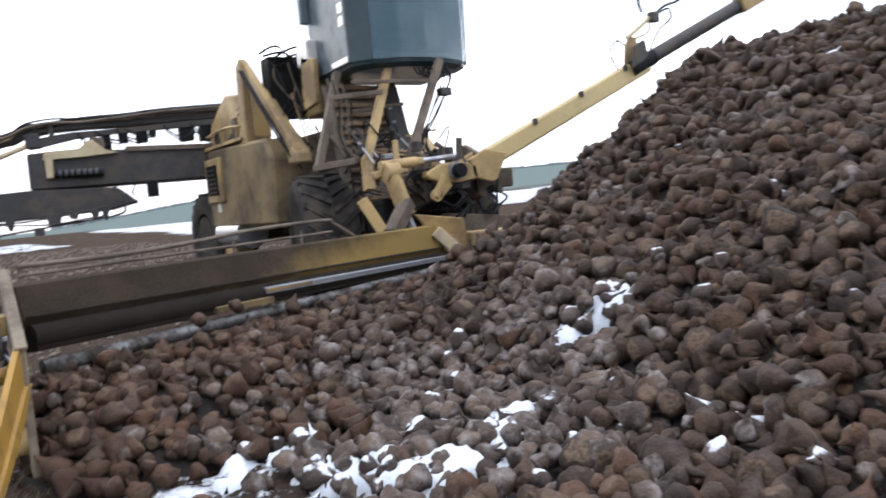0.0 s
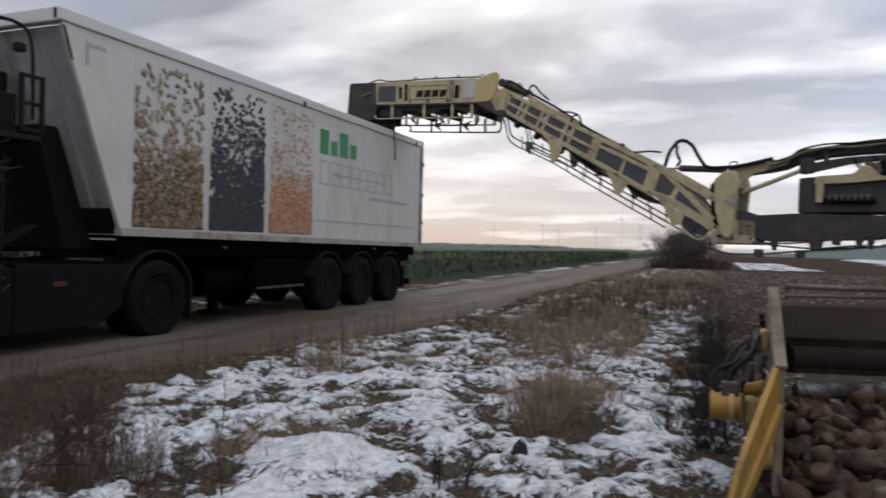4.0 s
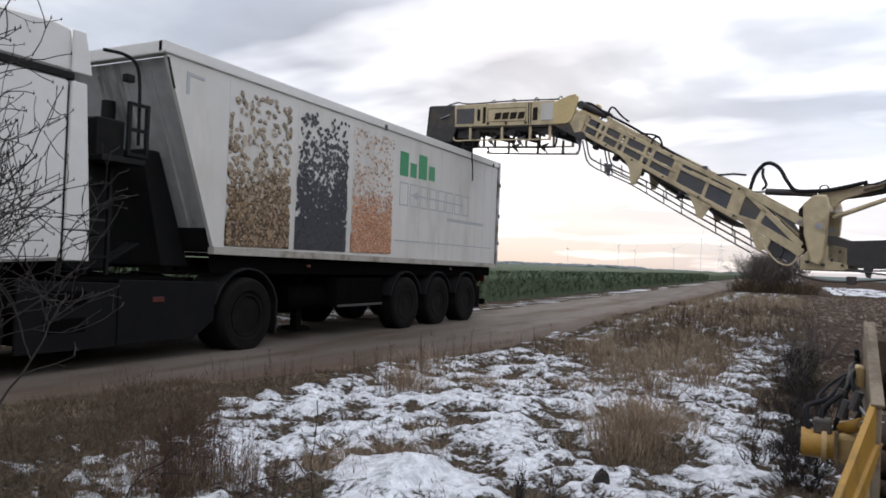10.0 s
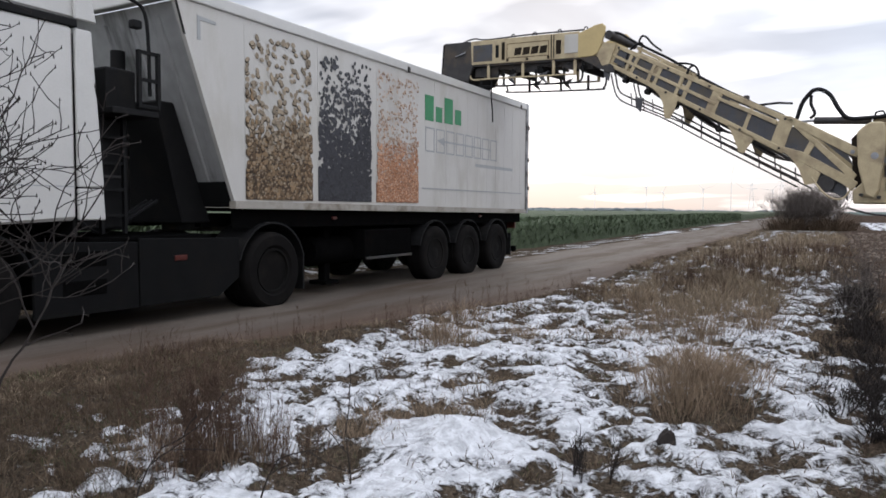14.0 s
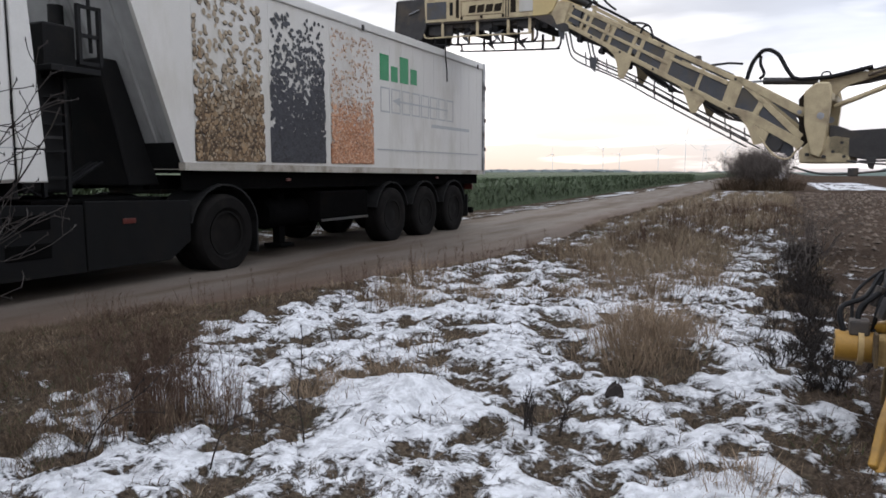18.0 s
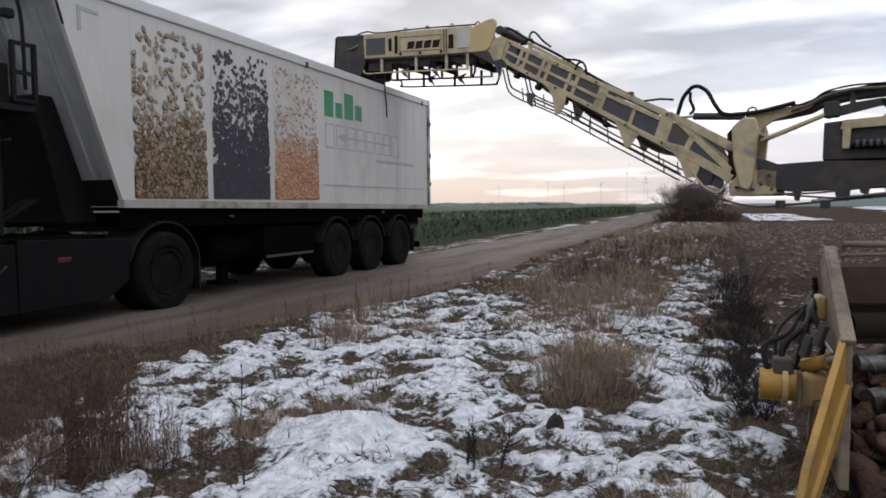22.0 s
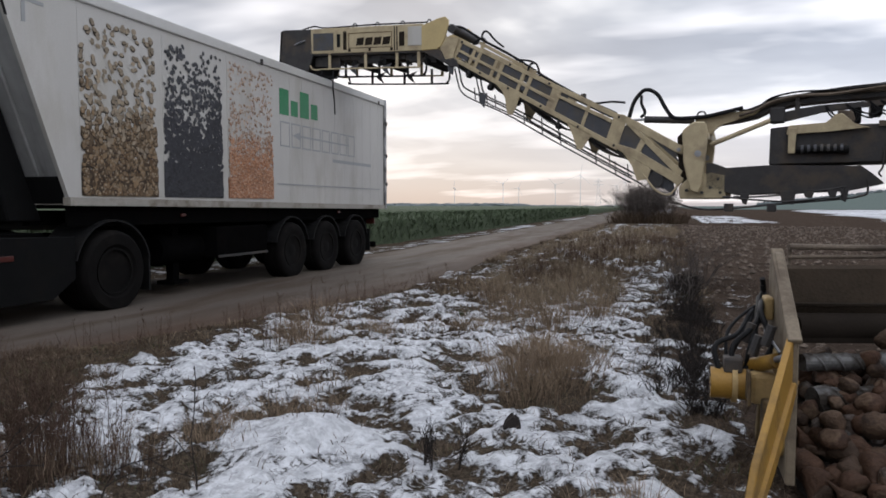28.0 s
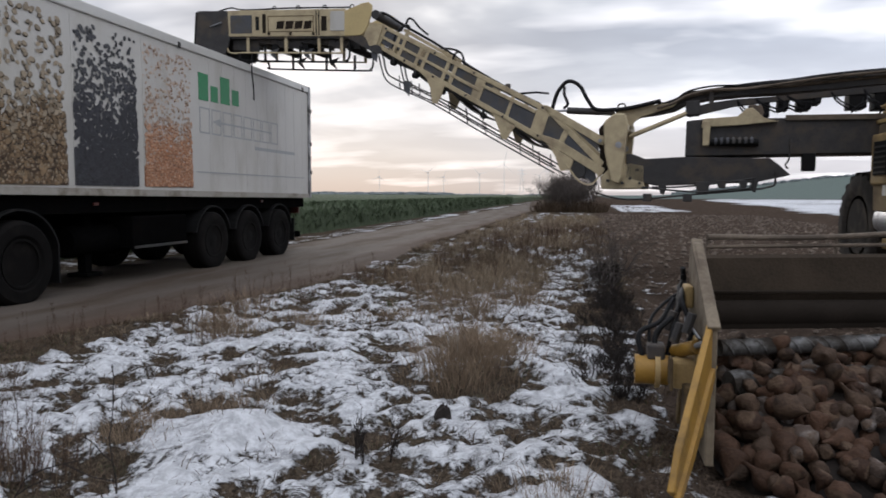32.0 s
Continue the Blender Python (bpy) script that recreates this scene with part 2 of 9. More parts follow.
M_TRAILER = mat("white_trailer_panel", (0.45, 0.437, 0.41), 0.42, var=0.08, scale=2.0, dirt=(0.36, 0.335, 0.285), dirt_amt=0.36, dirt_scale=0.8, stretch=(1.0, 1.0, 0.35))
M_RAIL = mat("dirty_pale_rail", (0.30, 0.28, 0.245), 0.6, var=0.15, scale=2, dirt=(0.15, 0.125, 0.095), dirt_amt=0.5, dirt_scale=2.0)
M_ALU = mat("grimy_aluminium", (0.33, 0.335, 0.34), 0.45, 0.3, var=0.25, dirt=(0.07, 0.066, 0.062), dirt_amt=0.55, dirt_scale=1.4)
# darker than real chassis paint: the deep shade under the lorry is included
M_CHASSIS = mat("shade_black_chassis", (0.0035, 0.0035, 0.0035), 0.9, var=0.3, dirt=(0.006, 0.005, 0.0045), dirt_amt=0.3, spec=0.0)
M_GREEN = mat("green_lettering", (0.022, 0.185, 0.075), 0.5, var=0.1)
M_GREYTXT = mat("grey_lettering", (0.29, 0.30, 0.30), 0.5, var=0.1)
M_RED = mat("red_reflector", (0.06, 0.012, 0.009), 0.3, var=0.1)
SKIN = dict(rough=0.72, var=0.75, scale=11, fine=55, bump=0.65, dirt_scale=9, island=0.8, spec=0.2, bdist=0.014)
FLESH = (0.105, 0.07, 0.046)
M_BEETRED = mat("reddish_beet_skin", (0.055, 0.029, 0.0175), dirt=(0.026, 0.016, 0.012), dirt_amt=0.45, crown=FLESH, **SKIN)
M_BEET = mat("beet_skin", (0.055, 0.0345, 0.0225), dirt=(0.022, 0.015, 0.012), dirt_amt=0.5, crown=FLESH, **SKIN)
M_BEETDARK = mat("dull_beet_skin", (0.045, 0.030, 0.022), dirt=(0.018, 0.014, 0.012), dirt_amt=0.5, crown=FLESH, **SKIN)
M_BEETFROST = mat("frosted_beet_skin", (0.060, 0.043, 0.034), dirt=(0.21, 0.185, 0.172), dirt_amt=0.46, crown=FLESH, **SKIN)
M_BEETSNOW = mat("snow_capped_beet_skin", (0.070, 0.052, 0.045), dirt=(0.025, 0.019, 0.017), dirt_amt=0.5, cap=1.45, **SKIN)
M_SNOW = mat("snow", (0.52, 0.545, 0.585), 0.75, var=0.12, scale=8, fine=70, bump=0.5, spec=0.3)
M_STRAW = mat("dead_grass", (0.205, 0.160, 0.113), 0.9, var=0.5, scale=3, island=0.9, spec=0.1)
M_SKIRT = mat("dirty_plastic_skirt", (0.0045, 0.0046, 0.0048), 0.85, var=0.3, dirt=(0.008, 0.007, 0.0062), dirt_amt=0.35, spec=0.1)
M_BEAMDARK = mat("dark_soiled_beam", (0.020, 0.0155, 0.0115), 0.8, var=0.35, scale=2, dirt=(0.034, 0.025, 0.017), dirt_amt=0.4, dirt_scale=2.5, bump=0.3, spec=0.08)
M_RUSTSLAT = mat("rusty_slats", (0.21, 0.145, 0.092), 0.75, var=0.35, scale=3, dirt=(0.055, 0.04, 0.03), dirt_amt=0.5, dirt_scale=4, spec=0.15)
M_BEAMBROWN = mat("browned_yellow_paint", (0.15, 0.105, 0.05), 0.7, var=0.35, scale=2, dirt=(0.06, 0.044, 0.03), dirt_amt=0.6, dirt_scale=2.5, bump=0.3, spec=0.15)
M_STRAW2 = mat("brown_dead_weed", (0.098, 0.071, 0.050), 0.9, var=0.5, scale=3, island=0.9, spec=0.1)
M_STALK = mat("reddish_dead_stalk", (0.085, 0.056, 0.042), 0.9, var=0.4, scale=3, island=0.8, spec=0.1)
M_GRASSGREEN = mat("dull_green_grass", (0.065, 0.075, 0.035), 0.9, var=0.45, scale=3, island=0.9, spec=0.15)
M_CROP = mat("green_cover_crop", (0.060, 0.080, 0.046), 0.85, var=0.4, scale=3, island=0.8, spec=0.15)
M_TUSSOCK = mat("pale_dry_tussock", (0.215, 0.160, 0.112), 0.9, var=0.5, scale=3, island=0.9, spec=0.1)
M_BARK = mat("dark_bark", (0.015, 0.0105, 0.0088), 0.9, var=0.4, scale=12)
M_TWIG = mat("grey_brown_twigs", (0.085, 0.071, 0.063), 0.9, var=0.4, scale=5)
M_HUB = mat("dark_wheel_rim", (0.0055, 0.0052, 0.005), 0.8, 0.0, var=0.3, dirt=(0.010, 0.0088, 0.008), dirt_amt=0.5, spec=0.08)


def glass_mat(name, tint):
    m = bpy.data.materials.new(name)
    m.use_nodes = True
    b = m.node_tree.nodes["Principled BSDF"]
    b.inputs["Base Color"].default_value = (*tint, 1)
    b.inputs["Transmission Weight"].default_value = 0.6
    b.inputs["Roughness"].default_value = 0.06
    b.inputs["IOR"].default_value = 1.45
    return m


M_FRONT = mat("sooty_front_panel", (0.30, 0.30, 0.295), 0.55, 0.0, var=0.2, scale=1.2, fine=5, bump=0.02, dirt=(0.030, 0.029, 0.028), dirt_amt=0.36, dirt_scale=1.0, spec=0.2, stretch=(3.0, 1.0, 0.22))
M_GLASS = glass_mat("tinted_glass", (0.10, 0.19, 0.235))


# ---- building helpers ----
BASE = {}


def thing(name, at=(0, 0, 0), label="", category="", group="", kind="", turn=0.0):
    ob = new(name)
    ob.empty_display_size = 0.2
    ob.matrix_world = pose(*at, 0, 0, turn)
    tagged(ob, label, category, group, kind)
    BASE[ob.name] = Vector(at) if turn == 0.0 else Vector((0, 0, 0))
    return ob


def to_mesh(name, bm, material, smooth=False):
    me = bpy.data.meshes.new(name)
    bmesh.ops.recalc_face_normals(bm, faces=bm.faces)
    bm.to_mesh(me)
    bm.free()
    me.materials.append(material)
    if smooth:
        me.shade_smooth()
        me.set_sharp_from_angle(angle=radians(38))
    return me


def part(name, bm, material, parent=None, label="", smooth=False):
    base = BASE.get(parent.name, Vector((0, 0, 0))) if parent else Vector((0, 0, 0))
    if base.length > 0:
        bmesh.ops.translate(bm, verts=bm.verts, vec=-base)
    ob = new(name, to_mesh(name, bm, material, smooth))
    if parent:
        ob.parent = parent
        BASE[ob.name] = base
    if label:
        ob["label"] = label
    return ob


def B():
    return bmesh.new()


def box(bm, lo, hi, bevel=0.0, m=None):
    x0, y0, z0 = lo
    x1, y1, z1 = hi
    vs = [bm.verts.new(p) for p in ((x0, y0, z0), (x1, y0, z0), (x1, y1, z0), (x0, y1, z0), (x0, y0, z1), (x1, y0, z1), (x1, y1, z1), (x0, y1, z1))]
    fs = [bm.faces.new([vs[i] for i in f]) for f in ((3, 2, 1, 0), (4, 5, 6, 7), (0, 1, 5, 4), (1, 2, 6, 5), (2, 3, 7, 6), (3, 0, 4, 7))]
    if bevel:
        es = list({e for f in fs for e in f.edges})
        r = bmesh.ops.bevel(bm, geom=es, offset=bevel, segments=2, profile=0.5, affect="EDGES")
        vs = list({v for f in r["faces"] for v in f.verts} | {v for v in vs if v.is_valid})
    if m is not None:
        bmesh.ops.transform(bm, matrix=m, verts=[v for v in vs if v.is_valid])
    return bm


def prism(bm, poly, axis, a, b, bevel=0.0):
    """A flat outline drawn out from a to b along an axis; poly is in the other two, in xyz order."""
    def p3(p, w):
        return {"x": (w, p[0], p[1]), "y": (p[0], w, p[1]), "z": (p[0], p[1], w)}[axis]
    lo, hi = [bm.verts.new(p3(p, a)) for p in poly], [bm.verts.new(p3(p, b)) for p in poly]
    fs = [bm.faces.new(lo[::-1]), bm.faces.new(hi)]
    k = len(poly)
    for i in range(k):
        fs.append(bm.faces.new((lo[i], lo[(i + 1) % k], hi[(i + 1) % k], hi[i])))
    if bevel:
        bmesh.ops.bevel(bm, geom=list({e for f in fs for e in f.edges}), offset=bevel, segments=1, profile=0.5, affect="EDGES")
    return bm


def frame_of(d):
    d = Vector(d).normalized()
    s = Vector((0, 0, 1)) if abs(d.z) < 0.95 else Vector((1, 0, 0))
    a = d.cross(s).normalized()
    return a, d.cross(a).normalized()


def tube(bm, pts, r, seg=8, r_end=None):
    """A round bar along points; r may shrink to r_end."""
    pts = [Vector(p) for p in pts]
    rings, k = [], len(pts)
    a, b = frame_of(pts[1] - pts[0])
    for i, p in enumerate(pts):
        d = (pts[min(i + 1, k - 1)] - pts[max(i - 1, 0)]).normalized()
        a = (a - d * a.dot(d)).normalized()
        b = d.cross(a)
        rr = r if r_end is None else r + (r_end - r) * i / (k - 1)
        rings.append([bm.verts.new(p + (a * math.cos(6.2832 * j / seg) + b * math.sin(6.2832 * j / seg)) * rr) for j in range(seg)])
    for u, v in zip(rings, rings[1:]):
        for j in range(seg):
            bm.faces.new((u[j], u[(j + 1) % seg], v[(j + 1) % seg], v[j]))
    bm.faces.new(rings[0][::-1])
    bm.faces.new(rings[-1])
    return bm


def beam(bm, p, q, w, h, bevel=0.0, up=(0, 0, 1)):
    """A square bar from p to q, w wide and h high."""
    p, q = Vector(p), Vector(q)
    d = (q - p).normalized()
    s = d.cross(Vector(up)).normalized()
    u = s.cross(d)
    m = Matrix((s, d, u)).transposed().to_4x4()
    m.translation = p
    return box(bm, (-w / 2, 0, -h / 2), (w / 2, (q - p).length, h / 2), bevel, m)


def lathe(bm, prof, centre, axis="x", seg=28):
    """A turned shape: prof is (along, radius) rows."""
    c = Vector(centre)
    rings = []
    for w, r in prof:
        ring = []
        for j in range(seg):
            a = 6.2832 * j / seg
            u, v = r * math.cos(a), r * math.sin(a)
            ring.append(bm.verts.new(c + Vector({"x": (w, u, v), "y": (u, w, v), "z": (u, v, w)}[axis])))
        rings.append(ring)
    for a_, b_ in zip(rings, rings[1:]):
        for j in range(seg):
            bm.faces.new((a_[j], a_[(j + 1) % seg], b_[(j + 1) % seg], b_[j]))
    bm.faces.new(rings[0][::-1])
    bm.faces.new(rings[-1])
    return bm


def arc_pts(pts, n=6):
    """A smooth line through points."""
    P = [Vector(p) for p in pts]
    out = []
    for i in range(len(P) - 1):
        p0, p1, p2, p3 = P[max(i - 1, 0)], P[i], P[i + 1], P[min(i + 2, len(P) - 1)]
        for k in range(n):
            t = k / n
            out.append(0.5 * ((2 * p1) + (p2 - p0) * t + (2 * p0 - 5 * p1 + 4 * p2 - p3) * t * t + (3 * p1 - p0 - 3 * p2 + p3) * t ** 3))
    out.append(P[-1])
    return out


def raw(name, verts, faces, material, parent=None, smooth=False, label="", kind=""):
    me = bpy.data.meshes.new(name)
    me.from_pydata(verts, [], faces)
    me.materials.append(material)
    if smooth:
        me.shade_smooth()
    ob = new(name, me)
    if parent:
        ob.parent = parent
    if label:
        ob["label"] = label
    if kind:
        ob["kind"] = kind
    return ob


def fbm(x, y, s, o=3, seed=0.0):
    v, a = 0.0, 1.0
    for k in range(o):
        v += a * noise.noise((x * s + seed, y * s - seed, seed * 0.37 + k * 7.1))
        s *= 2.1
        a *= 0.5
    return v

# ---- ground ----
def smooth01(a, b, x):
    t = min(1.0, max(0.0, (x - a) / (b - a)))
    return t * t * (3 - 2 * t)


def road_near(y):
    return -5.15 - 0.85 * (1 - smooth01(3.6, 7.6, y)) + 0.90 * smooth01(6, 12, y) - 0.55 * smooth01(13, 21, y) - 0.012 * max(0, y - 20) + 0.12 * noise.noise((y * 0.5, 3.3, 0))


def road_far(y):
    return -9.35 + 1.15 * smooth01(15.5, 19, y) - 0.024 * max(0, y - 20) + 0.1 * noise.noise((y * 0.4, 9.1, 0))


def FAR_HILL(x, y):
    """A long low hill on the far side of the fields."""
    r, az = math.hypot(x, y), math.degrees(math.atan2(x, y))
    return 26.0 * smooth01(320, 950, r) * smooth01(2, 22, az) * (1 - 0.9 * smooth01(100, 150, az)) if y > -300 else 0.0


def lumps(x, y):
    return 0.7 * fbm(x, y, 1.9, 2, 5.0) + 0.6 * fbm(x, y, 4.6, 2, 7.0)


def corner(x, y):
    """Runs across the brown, grassy corner towards the snow."""
    return x + 0.35 * (min(y, 4.2) - 3.0) + 0.5 * fbm(x, y, 0.9, 2, 3.0) + 1.5 * smooth01(4.2, 5.6, y)


def snow_lie(x, y):
    """How much snow lies: on the tops of the tussocks, little on the brown corner, the yard and the far verge."""
    e = x + 0.5 * fbm(x, y, 0.5, 2, 1.0)
    a = 1.08 * smooth01(-5.0, -4.2, e) * (1 - smooth01(-0.1, 0.5, e)) * (1 - 0.20 * smooth01(6.5, 12.0, y))
    a *= 0.70 + 0.30 * smooth01(-4.05, -3.55, corner(x, y))
    a = max(a, 0.94 * smooth01(-0.5, 0.2, x) * (1 - smooth01(3.3, 4.2, y)))
    a = max(a, (0.70 + 0.16 * (1 - smooth01(3.6, 4.3, y))) * smooth01(-0.4, -0.1, e) * (1 - smooth01(0.4, 0.7, e)) * (1 - smooth01(7, 10, y)))
    a = max(a, 0.96 * smooth01(-1.0, -0.6, e) * (1 - smooth01(-0.05, 0.25, e)) * smooth01(5, 7, y) * (1 - smooth01(15, 22, y)))
    a = max(a, 0.66 * smooth01(0.2, 0.4, x) * (1 - smooth01(1.0, 1.6, x)) * (1 - smooth01(13, 20, y)))
    a = max(a, 0.94 * smooth01(-0.5, -0.2, x) * (1 - smooth01(0.35, 0.55, x)) * (1 - smooth01(5.6, 7.5, y)))
    rim = x - road_far(y)
    a = max(a, 0.90 * smooth01(-1.7, -1.2, rim) * (1 - smooth01(-0.12, 0.05, rim)))
    # snow on the open land: a field beyond the yard and one patch before it
    field = x - 15.0 - 0.11 * (y - 61) + 3.0 * fbm(x, y, 0.06, 2, 4.0)
    a = max(a, 1.25 * smooth01(0, 2.5, field) * smooth01(46, 54, y) * (1 - smooth01(260, 330, y)))
    a = max(a, 1.15 * smooth01(1.0, 2.6, x) * (1 - smooth01(7.5, 9.5, x)) * smooth01(60, 64, y) * (1 - smooth01(100, 115, y)))
    a = max(a, 0.5 * smooth01(26, 30, y) * smooth01(0.5, 1.5, x) * (1 - smooth01(3, 5, x)) * (1 - smooth01(33, 37, y)))
    k = -1.215 + 1.26 * a + 0.50 * lumps(x, y) + 0.55 * fbm(x, y, 5.0, 3, 11.0)
    k -= 0.55 * math.exp(-(((x + 2.62) / 0.22) ** 2 + ((y - 3.62) / 0.32) ** 2))
    k -= 0.45 * math.exp(-(((x + 2.42) / 0.25) ** 2 + ((y - 4.15) / 0.14) ** 2))
    k += 0.8 * math.exp(-(((x + 2.04) / 0.34) ** 2 + ((y - 3.64) / 0.3) ** 2))
    k -= 0.7 * math.exp(-(((x + 0.92) / 0.32) ** 2 + ((y - 5.12) / 0.4) ** 2))
    return min(1.0, max(0.0, 0.5 + k))


def ground_z(x, y):
    """Height of the ground: a verge with tussocks, a flat road, a soil yard beyond the header."""
    on_road = smooth01(road_far(y) - 0.3, road_far(y) + 0.1, x) * (1 - smooth01(road_near(y) - 0.1, road_near(y) + 0.5, x))
    near = 1 - smooth01(18, 40, math.hypot(x, y))
    verge = (1 - on_road) * near * (1 - smooth01(0.2, 1.0, x))
    z = verge * (0.03 + 0.05 * fbm(x, y, 0.7, 2, 2.0) + 0.045 * lumps(x, y))
    z += (1 - on_road) * near * 0.012 * fbm(x, y, 5.0, 2, 8.0)
    z += 0.16 * math.exp(-(((x + 2.06) / 0.30) ** 2 + ((y - 3.68) / 0.32) ** 2))
    if x * x + y * y > 40000:
        z += FAR_HILL(x, y)
    z += 0.10 * math.exp(-(((x + 0.75) / 0.5) ** 2 + ((y - 5.6) / 0.5) ** 2))
    return z


def ground_mat():
    m = bpy.data.materials.new("snowy_verge_and_soil")
    m.use_nodes = True
    n, l = m.node_tree.nodes, m.node_tree.links
    b = n["Principled BSDF"]
    g = n.new("ShaderNodeNewGeometry")
    sep = n.new("ShaderNodeSeparateXYZ"); l.new(g.outputs["Position"], sep.inputs[0])

    drift = n.new("ShaderNodeVectorMath"); drift.operation = "MULTIPLY"
    l.new(g.outputs["Position"], drift.inputs[0]); drift.inputs[1].default_value = (0.6, 1.25, 1.0)

    def tex(scale, detail=5, rough=0.6, dist=0.0, blown=False):
        t = n.new("ShaderNodeTexNoise")
        t.inputs["Scale"].default_value, t.inputs["Detail"].default_value, t.inputs["Roughness"].default_value, t.inputs["Distortion"].default_value = scale, detail, rough, dist
        l.new(drift.outputs[0] if blown else g.outputs["Position"], t.inputs["Vector"])
        return t.outputs["Fac"]

    def rng(src, a, c, lo=0.0, hi=1.0):
        r = n.new("ShaderNodeMapRange")
        r.interpolation_type = "SMOOTHSTEP"
        for k, v in zip(("From Min", "From Max", "To Min", "To Max"), (a, c, lo, hi)):
            r.inputs[k].default_value = v
        l.new(src, r.inputs["Value"])
        return r.outputs[0]

    def op(kind, a, c):
        o = n.new("ShaderNodeMath"); o.operation = kind
        for k, v in enumerate((a, c)):
            if isinstance(v, (int, float)):
                o.inputs[k].default_value = v
            else:
                l.new(v, o.inputs[k])
        return o.outputs[0]

    def mix(f, a, c):
        x = n.new("ShaderNodeMix"); x.data_type = "RGBA"
        l.new(f, x.inputs[0])
        for k, v in ((6, a), (7, c)):
            if isinstance(v, tuple):
                x.inputs[k].default_value = (*v, 1)
            else:
                l.new(v, x.inputs[k])
        return x.outputs[2]

    fine, mid, big = tex(38, 5, 0.7), tex(7, 5, 0.65, 0.6), tex(0.55, 4, 0.55)
    litter = mix(rng(fine, 0.35, 0.65), (0.024, 0.0195, 0.0158), (0.098, 0.076, 0.055))
    litter = mix(rng(mid, 0.55, 0.72), litter, (0.062, 0.056, 0.038))
    soil = mix(rng(fine, 0.3, 0.7), (0.022, 0.0165, 0.013), (0.094, 0.071, 0.056))
    soil = mix(rng(tex(24, 4, 0.6), 0.60, 0.70), soil, (0.15, 0.113, 0.088))
    soil = mix(rng(tex(1.1, 4, 0.6, 0.4), 0.42, 0.66), soil, (0.040, 0.030, 0.024))
    # soil where the machine works; grassy verge beside the road
    x, y = sep.outputs["X"], sep.outputs["Y"]
    wob = op("MULTIPLY", op("SUBTRACT", big, 0.5), 1.6)
    edge = op("ADD", x, wob)
    base = mix(rng(edge, -0.25, 0.55), litter, soil)
    lie = n.new("ShaderNodeAttribute")
    lie.attribute_name = "snow_lie"
    crumb = tex(14, 5, 0.62, 0.5)
    rag = tex(6.0, 6, 0.66, 0.6, True)
    # thin dark cracks and stalks where the crust is broken
    crack = rng(op("ABSOLUTE", op("SUBTRACT", tex(7.0, 5, 0.7, 0.7), 0.5), 0.0), 0.0, 0.030)
    patch = rng(tex(1.7, 3, 0.5), 0.40, 0.60)
    rough_snow = op("ADD", op("MULTIPLY", fine, 0.22), op("ADD", op("MULTIPLY", crumb, 0.43), op("MULTIPLY", rag, 0.35)))
    snow = rng(op("ADD", lie.outputs["Fac"], op("MULTIPLY", op("SUBTRACT", rough_snow, 0.5), 3.0)), 0.44, 0.64)
    snow = op("MULTIPLY", snow, op("MAXIMUM", crack, op("MAXIMUM", op("MULTIPLY", patch, 0.8), rng(lie.outputs["Fac"], 0.62, 0.92))))
    # grey shading of the hollows between crumbs is mixed into the snow colour
    col = mix(snow, base, mix(rng(crumb, 0.34, 0.66), (0.40, 0.407, 0.426), (0.62, 0.632, 0.655)))
    # a green winter field beyond the strip of snow; haze is mixed into its colour
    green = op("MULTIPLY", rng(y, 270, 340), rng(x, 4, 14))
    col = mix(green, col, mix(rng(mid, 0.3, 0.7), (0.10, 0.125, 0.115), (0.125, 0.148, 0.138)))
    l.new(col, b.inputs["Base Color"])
    b.inputs["Roughness"].default_value = 0.9
    b.inputs["Specular IOR Level"].default_value = 0.0
    bump = n.new("ShaderNodeBump"); bump.inputs["Strength"].default_value = 0.8; bump.inputs["Distance"].default_value = 0.04
    h = op("ADD", op("MULTIPLY", fine, 0.6), op("ADD", op("MULTIPLY", crumb, 0.9), op("MULTIPLY", snow, 0.7)))
    l.new(h, bump.inputs["Height"]); l.new(bump.outputs[0], b.inputs["Normal"])
    return m


def axis_steps(lo, hi, fine_lo, fine_hi, step, grow=1.35):
    v = [fine_lo + i * step for i in range(int((fine_hi - fine_lo) / step) + 1)]
    s, a = step, v[-1]
    while a < hi:
        s *= grow
        a = min(hi, a + s)
        v.append(a)
    s, a = step, v[0]
    while a > lo:
        s *= grow
        a = max(lo, a - s)
        v.insert(0, a)
    return v


